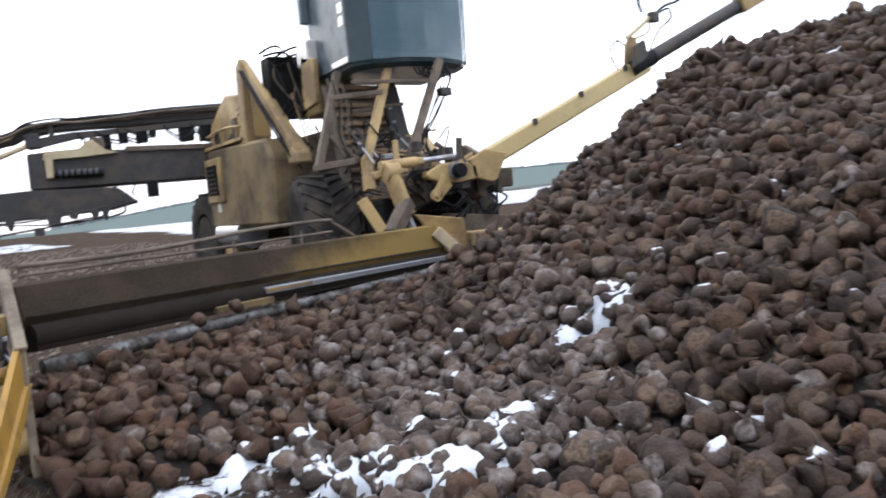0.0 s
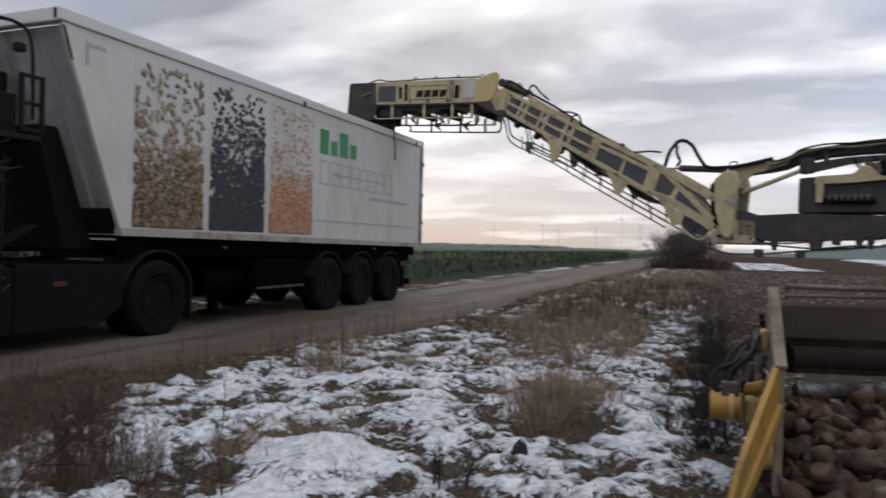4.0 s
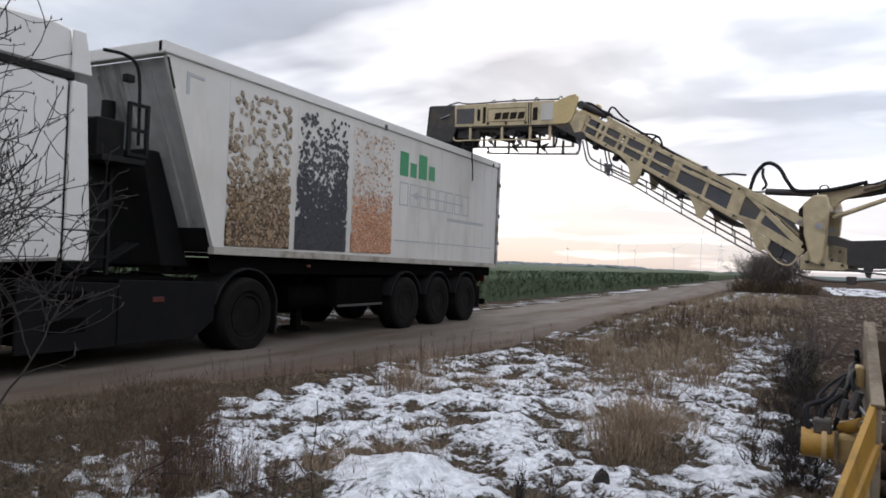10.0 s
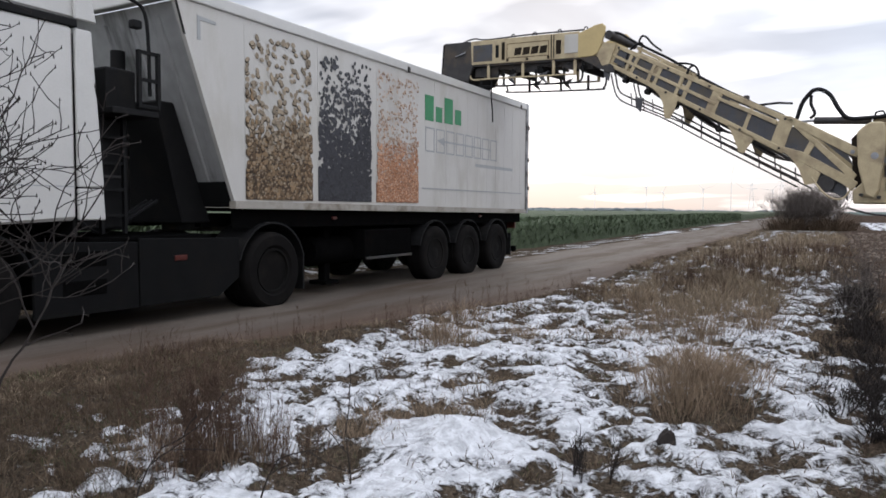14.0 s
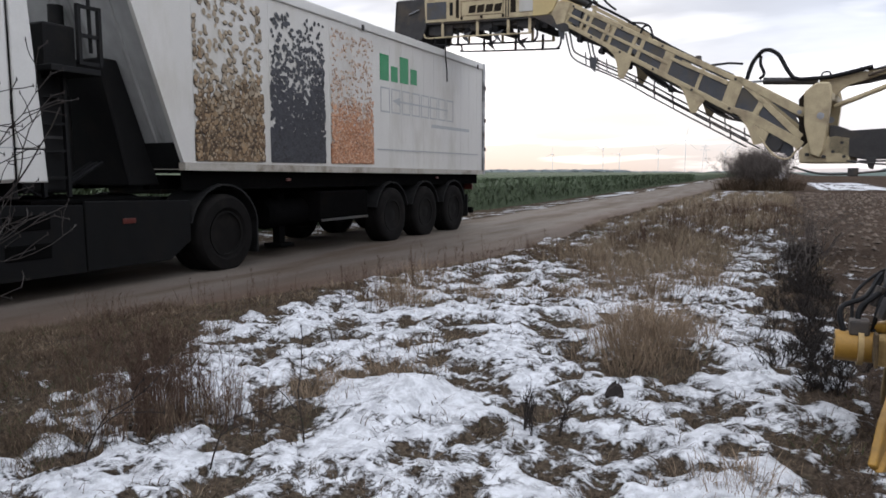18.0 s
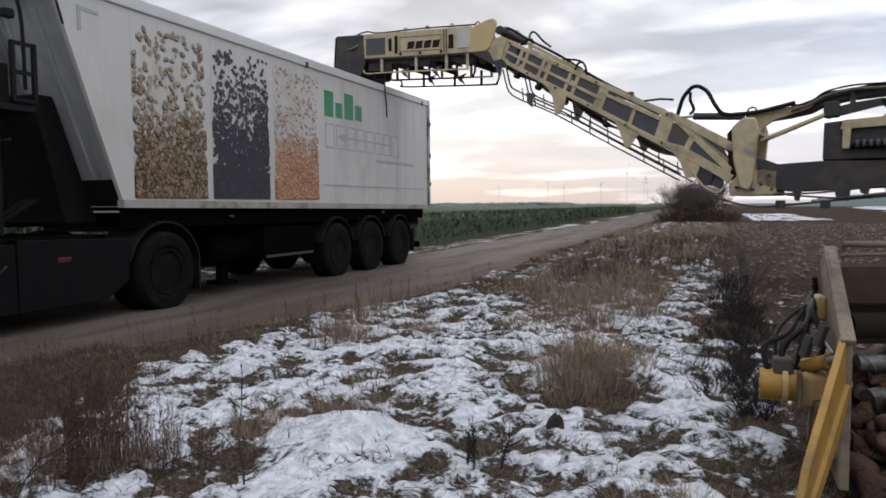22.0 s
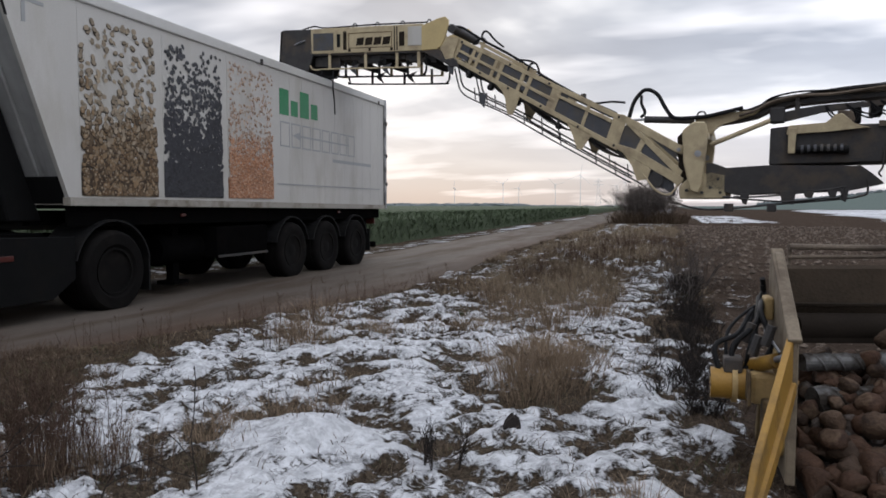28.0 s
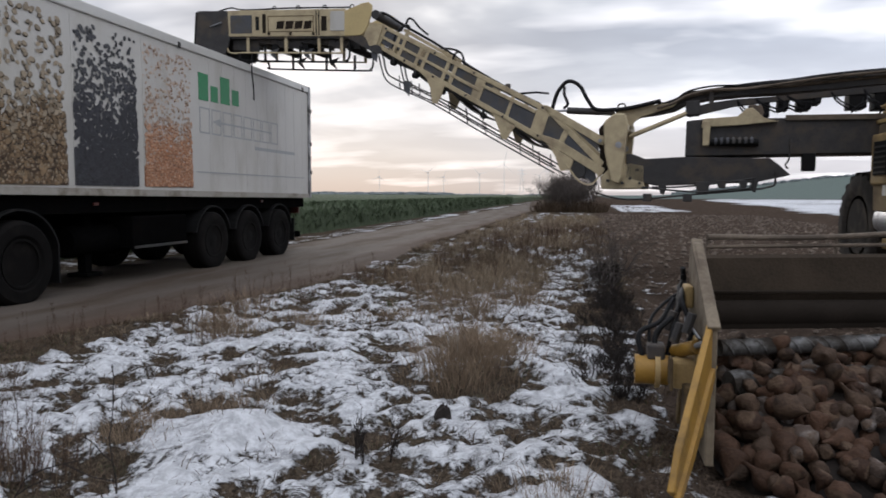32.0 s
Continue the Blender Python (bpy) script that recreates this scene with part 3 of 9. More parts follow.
def build_ground():
    xs, ys = axis_steps(-2500, 2500, -5.9, 1.4, 0.036, 1.12), axis_steps(-400, 4000, 1.5, 9.0, 0.036, 1.045)
    depth = [[snow_lie(x, y) for x in xs] for y in ys]
    verts = [(x, y, ground_z(x, y) + (0.032 * smooth01(0.35, 0.75, depth[j][i]) + 0.026 * fbm(x, y, 8, 3, 4.0) if y < 30 and x > -5.3 else 0)) for j, y in enumerate(ys) for i, x in enumerate(xs)]
    w = len(xs)
    faces = [(j * w + i, j * w + i + 1, (j + 1) * w + i + 1, (j + 1) * w + i) for j in range(len(ys) - 1) for i in range(w - 1)]
    ob = raw("ground", verts, faces, ground_mat(), smooth=True)
    lie = ob.data.attributes.new("snow_lie", "FLOAT", "POINT")
    lie.data.foreach_set("value", [d for row in depth for d in row])
    tagged(ob, "snow-dusted grass verge and bare brown soil", "ground", kind="structure")
    # road sheet, a hand above nothing: 2 cm of worn concrete and tarmac
    m = mat("worn_muddy_road", (0.095, 0.080, 0.068), 0.85, var=0.35, scale=1.6, fine=60, bump=0.5, dirt=(0.062, 0.045, 0.033), dirt_amt=0.55, dirt_scale=1.3, stretch=(1.0, 0.16, 1.0), spec=0.08, crown=(0.070, 0.046, 0.035))
    yy = axis_steps(-60, 420, 0, 30, 0.4)
    v, f = [], []
    for y in yy:
        a, c = road_far(y), road_near(y)
        v += [(a, y, -0.03), (a + 0.05, y, 0.02)] + [(a + (c - a) * k / 6, y, 0.025 + 0.02 * math.sin(3.14 * k / 6)) for k in range(1, 6)] + [(c - 0.05, y, 0.02), (c, y, -0.03)]
    for j in range(len(yy) - 1):
        for i in range(8):
            f.append((j * 9 + i, j * 9 + i + 1, j * 9 + 10 + i, j * 9 + 9 + i))
    road = raw("road", v, f, m, smooth=True)
    road.data.attributes.new("crown", "FLOAT", "POINT").data.foreach_set("value", (0.2, 0.1, 0, 0, 0, 0.1, 0.55, 0.9, 0.9) * len(yy))
    tagged(road, "narrow worn farm road smeared with mud", "road", kind="structure")


build_ground()

# ---- lorry and trailer on the road ----
SIDE, FARSIDE = -7.01, -9.51


def tyre_profile(r, w):
    return [(-w * 0.42, r * 0.56), (-w * 0.5, r * 0.66), (-w * 0.5, r * 0.90), (-w * 0.44, r * 0.975), (-w * 0.36, r), (-w * 0.22, r), (-w * 0.21, r * 0.975), (-w * 0.17, r * 0.975), (-w * 0.16, r), (w * 0.16, r), (w * 0.17, r * 0.975), (w * 0.21, r * 0.975), (w * 0.22, r), (w * 0.36, r), (w * 0.44, r * 0.975), (w * 0.5, r * 0.90), (w * 0.5, r * 0.66), (w * 0.42, r * 0.56)]


def road_wheel(parent, x_out, y, r, w, dish=0.06):
    """A wheel whose outer face is at x_out, towards +x."""
    c = (x_out - w / 2, y, r)
    bm = lathe(B(), tyre_profile(r, w), c, "x", 36)
    tyre = part("tyre", bm, M_RUBBER, parent, smooth=True)
    bm = lathe(B(), [(w * 0.30, r * 0.57), (w * 0.47, r * 0.58), (w * 0.47, r * 0.52), (w * 0.5 - dish - 0.08, r * 0.46), (w * 0.5 - dish - 0.06, r * 0.25), (w * 0.5 - dish + 0.03, r * 0.22), (w * 0.5 - dish + 0.04, r * 0.06)], c, "x", 28)
    rim = part("rim", bm, M_HUB, tyre, "dull dark steel rim", smooth=True)
    bm = B()
    for k in range(10):
        a = 0.628 * k
        tube(bm, [(c[0] + w * 0.5 - dish - 0.07, y + r * 0.36 * math.cos(a), r + r * 0.36 * math.sin(a)), (c[0] + w * 0.5 - dish - 0.03, y + r * 0.36 * math.cos(a), r + r * 0.36 * math.sin(a))], 0.014, 6)
    part("wheel_nut", bm, M_STEEL, tyre)["kind"] = "stuff"
    return tyre


def mudguard(parent, x0, x1, y, r, zc, a0=15, a1=165):
    bm = B()
    pts = [(y + r * math.cos(radians(a)), zc + r * math.sin(radians(a))) for a in range(a0, a1 + 1, 10)]
    inner = [(y + (r - 0.025) * math.cos(radians(a)), zc + (r - 0.025) * math.sin(radians(a))) for a in range(a0, a1 + 1, 10)]
    prism(bm, pts + inner[::-1], "x", x0, x1)
    return part("mudguard", bm, M_BLACK, parent)


def grains(name, parent, y0, y1, z0, z1, material, shade, pale, deep, full, count, seed, size):
    """Printed seeds: packed at the foot of the sheet, scattered towards its top, each with its printed shadow."""
    rnd = random.Random(seed)
    base = BASE[parent.name]
    sheets = {material: ([], []), shade: ([], []), pale: ([], []), deep: ([], [])}
    for made in range(count):
        h = rnd.random() ** 1.35
        y, z = y0 + 0.03 + (y1 - y0 - 0.06) * rnd.random(), z0 + 0.02 + (z1 - z0 - 0.10) * h
        hh = h + 0.22 * fbm(y, z, 1.6, 2, seed)
        dens = 0.15 + 0.85 * (1 - smooth01(full - 0.28, full + 0.34, hh))
        if rnd.random() > dens:
            continue
        a, ln = rnd.random() * 6.28, size * rnd.uniform(0.75, 1.15)
        wd, lift = ln * rnd.uniform(0.60, 0.80), 0.0062 + 0.009 * rnd.random()
        top = pale if rnd.random() < smooth01(full - 0.2, full + 0.25, hh) else deep if rnd.random() < 0.5 * (1 - smooth01(0.05, full, hh)) else material
        for m, dz, k, up in ((shade, -0.22 * size, 1.2, 0.0), (top, 0.0, 1.0, 0.0012), (pale, 0.28 * wd, 0.42, 0.0018)):
            if m is shade and hh > full + 0.1 and rnd.random() < 0.5 or k < 0.5 and (top is pale or rnd.random() < 0.4):
                continue
            v, f = sheets[m]
            n0 = len(v)
            for j in range(8):
                q = 0.7854 * j
                py, pz = k * ln * math.cos(q), k * wd * math.sin(q)
                yy, zz = y + py * math.cos(a) - pz * math.sin(a), z + dz + py * math.sin(a) + pz * math.cos(a)
                v.append((SIDE + lift + up - base.x, min(y1, max(y0, yy)) - base.y, max(z0, zz) - base.z))
            f.append(tuple(range(n0, n0 + 8)))
    for m, (v, f) in sheets.items():
        raw(name, v, f, m, parent, kind="stuff")


def build_trailer():
    tr = thing("semi_trailer", (-8.26, 11.0, 0), "white tipping semi-trailer with seed posters, parked on the road", "trailer")
    zt, zb = 4.04, 1.42
    # side walls with a slanting front edge
    outline = [(5.98, zt - 0.16), (6.93, zb), (16.72, zb - 0.08), (16.72, zt - 0.16)]
    near = part("side_wall", prism(B(), outline, "x", SIDE - 0.06, SIDE), M_TRAILER, tr, "white side wall with faint vertical seams")
    part("side_wall", prism(B(), outline, "x", FARSIDE, FARSIDE + 0.06), M_TRAILER, tr)
    for x0, x1 in ((SIDE - 0.09, SIDE + 0.03), (FARSIDE - 0.03, FARSIDE + 0.09)):
        part("top_rail", box(B(), (x0, 5.92, zt - 0.16), (x1, 16.76, zt), 0.02), M_WHITE, tr)
        part("bottom_rail", prism(B(), [(6.9, zb - 0.02), (16.75, zb - 0.10), (16.75, zb - 0.0), (6.9, zb + 0.08)], "x", x0, x1 - 0.005), M_RAIL, tr, "dirty pale bottom rail")
    # vertical board seams
    for k in range(1, 11):
        y = 11.65 + 0.47 * k
        part("seam", box(B(), (SIDE - 0.002, y, zb + 0.1), (SIDE + 0.0015, y + 0.01, zt - 0.17)), M_TRAILER, near)
    part("trim_line", box(B(), (SIDE, 11.66, 1.79), (SIDE + 0.008, 16.45, 1.815)), M_GREYTXT, near)
    # rear doors and frame
    part("tailgate", box(B(), (FARSIDE, 16.72, zb - 0.08), (SIDE, 16.78, zt - 0.1), 0.01), M_TRAILER, tr)
    for x in (SIDE - 0.05, FARSIDE - 0.02):
        part("corner_post", box(B(), (x, 16.70, zb - 0.1), (x + 0.09, 16.82, zt + 0.0), 0.015), M_ALU, tr)
    for z in (1.9, 2.6, 3.4):
        part("hinge", box(B(), (SIDE - 0.02, 16.74, z), (SIDE + 0.06, 16.83, z + 0.09), 0.01), M_DARKSTEEL, tr)
    # slanting front wall with upright ribs
    def front(z):
        return 5.99 + (6.93 - 5.99) * (zt - 0.16 - z) / (zt - 0.16 - zb)
    bm = B()
    prism(bm, [(front(zt - 0.16) + 0.10, zt - 0.16), (front(zb) + 0.10, zb), (front(zb) + 0.14, zb), (front(zt - 0.16) + 0.14, zt - 0.16)], "x", FARSIDE + 0.05, SIDE - 0.05)
    part("front_wall", bm, M_FRONT, tr, "grimy aluminium front wall")
    for k in range(4):
        x = FARSIDE + 0.5 + k * 0.5
        bm = prism(B(), [(front(3.75) + 0.07, 3.75), (front(zb + 0.1) + 0.07, zb + 0.1), (front(zb + 0.1) + 0.12, zb + 0.1), (front(3.75) + 0.12, 3.75)], "x", x, x + 0.06, 0.01)
        part("rib", bm, M_FRONT, tr)
    # added black box leans along the lower wall, for its shade and soot
    part("ram_housing", prism(B(), [(front(2.75) - 0.22, 2.75), (front(1.2) - 0.42, 1.2), (front(1.2) + 0.06, 1.2), (front(2.75) + 0.06, 2.75)], "x", -8.75, -7.62, 0.02), M_BLACK, tr, "added black box that darkens the lower front wall")
    # black band puts the shade and soot of the wall's foot into colour
    part("wall_foot", prism(B(), [(front(1.75) + 0.03, 1.75), (front(zb) + 0.03, zb), (front(zb) + 0.11, zb), (front(1.75) + 0.11, 1.75)], "x", FARSIDE + 0.08, SIDE - 0.06, 0.01), M_BLACK, tr)
    part("front_cap", box(B(), (FARSIDE, 5.92, zt - 0.17), (SIDE, 6.06, zt + 0.0), 0.02), M_WHITE, tr)
    part("edge_trim", prism(B(), [(5.99, 3.84), (6.02, 3.84), (6.14, 3.47), (6.11, 3.47)], "x", SIDE, SIDE + 0.01), M_BLACK, tr)
    part("handle_bracket", prism(B(), [(6.32, 3.74), (6.62, 3.72), (6.62, 3.68), (6.37, 3.69), (6.37, 3.45), (6.32, 3.45)], "x", SIDE, SIDE + 0.006), M_GREYTXT, tr)
    # load floor and the heap of beets just under the rail is out of sight: floor only
    part("load_floor", box(B(), (FARSIDE + 0.06, 7.1, zb - 0.06), (SIDE - 0.06, 16.72, zb - 0.01)), M_CHASSIS, tr)
    # work platform with ladder before the front wall
    bm = B()
    tube(bm, arc_pts([(-7.35, 5.35, 3.78), (-7.25, 5.62, 3.76), (-7.2, 5.75, 3.55), (-7.2, 5.78, 2.7)], 5), 0.022, 8)
    part("grab_rail", bm, M_BLACK, tr, smooth=True)
    for y0, z0, z1 in ((5.58, 2.55, 3.2), (5.84, 2.55, 3.2)):
        part("ladder_stile", box(B(), (-7.18, y0, z0), (-7.13, y0 + 0.04, z1)), M_BLACK, tr)
    for z in (2.55, 2.85, 3.16):
        part("ladder_rung", box(B(), (-7.17, 5.58, z), (-7.14, 5.88, z + 0.04)), M_BLACK, tr)
    part("platform", box(B(), (-8.9, 5.25, 2.45), (-7.15, 5.86, 2.52), 0.01), M_BLACK, tr)
    part("platform_box", box(B(), (-8.2, 5.35, 2.52), (-7.4, 5.75, 3.0), 0.03), M_BLACK, tr)
    part("hydraulic_tank", box(B(), (-9.1, 5.12, 1.14), (-7.56, 5.7, 2.44), 0.04), M_BLACK, tr, "black hydraulic tank behind the cab")
    part("tank_seam", box(B(), (-7.56, 5.14, 1.75), (-7.55, 5.68, 1.78)), M_DARKSTEEL, tr)
    part("hand_lamp", box(B(), (-7.2, 5.5, 3.42), (-7.1, 5.62, 3.52), 0.02), M_BLACK, tr)
    for y in (5.3, 5.6):
        part("ladder_stile", box(B(), (-7.5, y, 1.1), (-7.45, y + 0.04, 2.45)), M_BLACK, tr)
    for z in (1.3, 1.6, 1.9, 2.2):
        part("ladder_rung", box(B(), (-7.49, 5.3, z), (-7.46, 5.64, z + 0.03)), M_BLACK, tr)
    # tipping ram
    bm = lathe(B(), [(1.2, 0.12), (2.3, 0.12), (2.3, 0.09), (3.4, 0.09)], (-8.26, 6.15, 0), "z", 16)
    part("tipping_ram", bm, M_BLACK, tr, smooth=True)
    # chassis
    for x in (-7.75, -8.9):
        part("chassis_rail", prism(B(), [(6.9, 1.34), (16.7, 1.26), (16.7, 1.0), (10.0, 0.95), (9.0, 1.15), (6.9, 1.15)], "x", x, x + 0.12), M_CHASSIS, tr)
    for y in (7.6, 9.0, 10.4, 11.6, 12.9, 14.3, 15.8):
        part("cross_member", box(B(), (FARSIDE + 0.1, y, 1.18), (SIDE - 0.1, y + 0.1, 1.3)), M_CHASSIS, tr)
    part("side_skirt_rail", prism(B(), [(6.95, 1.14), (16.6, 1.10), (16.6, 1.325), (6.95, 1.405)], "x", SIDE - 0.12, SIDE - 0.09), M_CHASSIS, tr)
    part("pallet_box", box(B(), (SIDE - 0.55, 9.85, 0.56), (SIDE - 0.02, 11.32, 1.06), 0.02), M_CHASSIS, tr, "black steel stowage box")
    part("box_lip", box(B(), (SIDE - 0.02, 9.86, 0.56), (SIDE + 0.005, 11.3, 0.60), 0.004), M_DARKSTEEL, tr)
    # unseen far-side rail and box, added to keep light from under the trailer
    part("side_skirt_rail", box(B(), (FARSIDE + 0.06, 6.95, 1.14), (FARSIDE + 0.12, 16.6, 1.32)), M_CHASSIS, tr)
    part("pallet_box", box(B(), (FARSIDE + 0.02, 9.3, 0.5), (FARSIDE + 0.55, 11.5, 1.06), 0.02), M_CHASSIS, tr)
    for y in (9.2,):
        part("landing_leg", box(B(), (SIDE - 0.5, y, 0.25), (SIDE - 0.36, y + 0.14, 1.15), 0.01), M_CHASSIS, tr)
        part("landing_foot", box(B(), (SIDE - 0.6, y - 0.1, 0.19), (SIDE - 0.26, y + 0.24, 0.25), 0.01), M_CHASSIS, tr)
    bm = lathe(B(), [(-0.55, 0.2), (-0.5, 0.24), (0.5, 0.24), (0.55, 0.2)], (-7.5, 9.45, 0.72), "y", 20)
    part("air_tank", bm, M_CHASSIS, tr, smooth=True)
    for y in (12.23, 13.65, 15.1):
        for xo in (SIDE + 0.0, FARSIDE + 0.39):
            road_wheel(tr, xo, y, 0.54, 0.39)
        bm = tube(B(), [(FARSIDE + 0.2, y, 0.54), (SIDE - 0.2, y, 0.54)], 0.07, 10)
        part("axle", bm, M_CHASSIS, tr)
        mudguard(tr, SIDE - 0.42, SIDE - 0.01, y, 0.64, 0.56)
    part("mud_flap", box(B(), (SIDE - 0.42, 15.86, 0.32), (SIDE - 0.02, 15.89, 0.85)), M_BLACK, tr)
    part("bumper", box(B(), (FARSIDE + 0.1, 16.2, 0.38), (SIDE - 0.05, 16.32, 0.52), 0.02), M_CHASSIS, tr)
    part("bumper_stay", prism(B(), [(15.9, 1.2), (16.45, 1.18), (16.40, 1.1), (16.3, 0.5), (16.22, 0.5), (16.2, 1.0)], "x", SIDE - 0.4, SIDE - 0.32), M_CHASSIS, tr)
    part("tail_lamp", box(B(), (SIDE - 0.5, 16.33, 0.95), (SIDE - 0.1, 16.38, 1.1), 0.01), M_RED, tr)
    for y in (9.0, 14.2):
        part("side_marker", box(B(), (SIDE - 0.055, y, 1.24), (SIDE - 0.03, y + 0.1, 1.28), 0.005), M_RED, tr)
    for y in (11.1, 16.3):
        part("latch", box(B(), (SIDE + 0.028, y, 3.86), (SIDE + 0.05, y + 0.07, 3.96), 0.008), M_DARKSTEEL, tr)
    # three printed sheets
    wheat = mat("printed_wheat", (0.155, 0.102, 0.054), 0.6, var=0.85, island=1.2, scale=14)
    rape = mat("printed_black_seed", (0.022, 0.022, 0.028), 0.6, var=0.5, island=1.2)
    pulse = mat("printed_orange_seed", (0.44, 0.23, 0.13), 0.6, var=0.5, island=1.2)
    dark = {"w": mat("printed_wheat_shadow", (0.026, 0.015, 0.007), 0.7, var=0.4), "b": mat("printed_grey_shadow", (0.05, 0.05, 0.056), 0.7, var=0.3), "o": mat("printed_orange_shadow", (0.20, 0.08, 0.036), 0.7, var=0.3)}
    light = {"w": mat("printed_pale_wheat", (0.25, 0.20, 0.14), 0.6, var=0.5, island=1.0), "b": mat("printed_dark_grey_seed", (0.045, 0.046, 0.052), 0.6, var=0.5, island=1.0), "o": mat("printed_pale_orange_seed", (0.42, 0.32, 0.25), 0.6, var=0.4, island=1.0)}
    mid = {"w": mat("printed_brown_wheat", (0.075, 0.043, 0.019), 0.6, var=0.8, island=1.2, scale=14), "b": mat("printed_deep_black_seed", (0.012, 0.012, 0.015), 0.6, var=0.6, island=1.2), "o": mat("printed_deep_orange_seed", (0.33, 0.145, 0.07), 0.6, var=0.5, island=1.2)}
    for key, y0, y1, m, full, n, seed, size in (("w", 7.10, 8.47, wheat, 0.42, 2700, 3, 0.042), ("b", 8.60, 10.00, rape, 0.55, 3000, 4, 0.035), ("o", 10.14, 11.53, pulse, 0.38, 4600, 5, 0.027)):
        part("poster", box(B(), (SIDE - 0.001, y0, 1.52), (SIDE + 0.0025, y1, 3.82)), M_TRAILER, near, {"w": "poster of falling wheat grains", "b": "poster of falling black seeds", "o": "poster of falling orange seeds"}[key])
        low = {"w": 1.85, "b": 1.95, "o": 1.85}[key]
        rnd = random.Random(seed)
        crest = [(y1 - (y1 - y0) * k / 24, low + rnd.uniform(-0.09, 0.09)) for k in range(25)]
        part("poster_foot", prism(B(), [(y0, 1.525), (y1, 1.525)] + crest, "x", SIDE + 0.001, SIDE + 0.0045), dark[key], near)
        grains("seed_print", near, y0, y1, 1.52, 3.82, m, dark[key], light[key], mid[key], full, n, seed, size)
    # company lettering shown as plain blocks
    for y0, y1, z0, z1 in ((11.74, 12.12, 3.06, 3.62), (12.15, 12.46, 3.07, 3.44), (12.50, 12.90, 3.08, 3.66), (12.94, 13.26, 3.10, 3.48)):
        block = box(B(), (SIDE + 0.001, y0 + 0.02, z0 + 0.03), (SIDE + 0.005, y1 - 0.03, z1 - 0.05))
        part("sign_block", block, M_GREEN, near, "green block of the company sign")
    for k in range(8):
        y0 = 11.78 + k * 0.41
        bm = B()
        for lo, hi in (((y0, 2.50), (y0 + 0.025, 2.97)), ((y0 + 0.025, 2.50), (y0 + 0.32, 2.53)), ((y0 + 0.025, 2.94), (y0 + 0.32, 2.97)), ((y0 + 0.32, 2.50), (y0 + 0.345, 2.97))):
            box(bm, (SIDE + 0.001, lo[0], lo[1]), (SIDE + 0.004, hi[0], hi[1]))
        part("sign_outline", bm, M_GREYTXT, near, "pale grey outlined block of the sign")
    part("sign_arrow", prism(B(), [(12.22, 2.74), (12.5, 2.82), (12.5, 2.76), (14.7, 2.75), (14.7, 2.72), (12.5, 2.72), (12.5, 2.66)], "x", SIDE + 0.004, SIDE + 0.006), M_GREYTXT, near, "thin grey arrow of the sign")
    bm = box(B(), (SIDE + 0.001, 13.9, 2.32), (SIDE + 0.004, 15.9, 2.39))
    part("sign_line", bm, M_GREYTXT, near)
    return tr


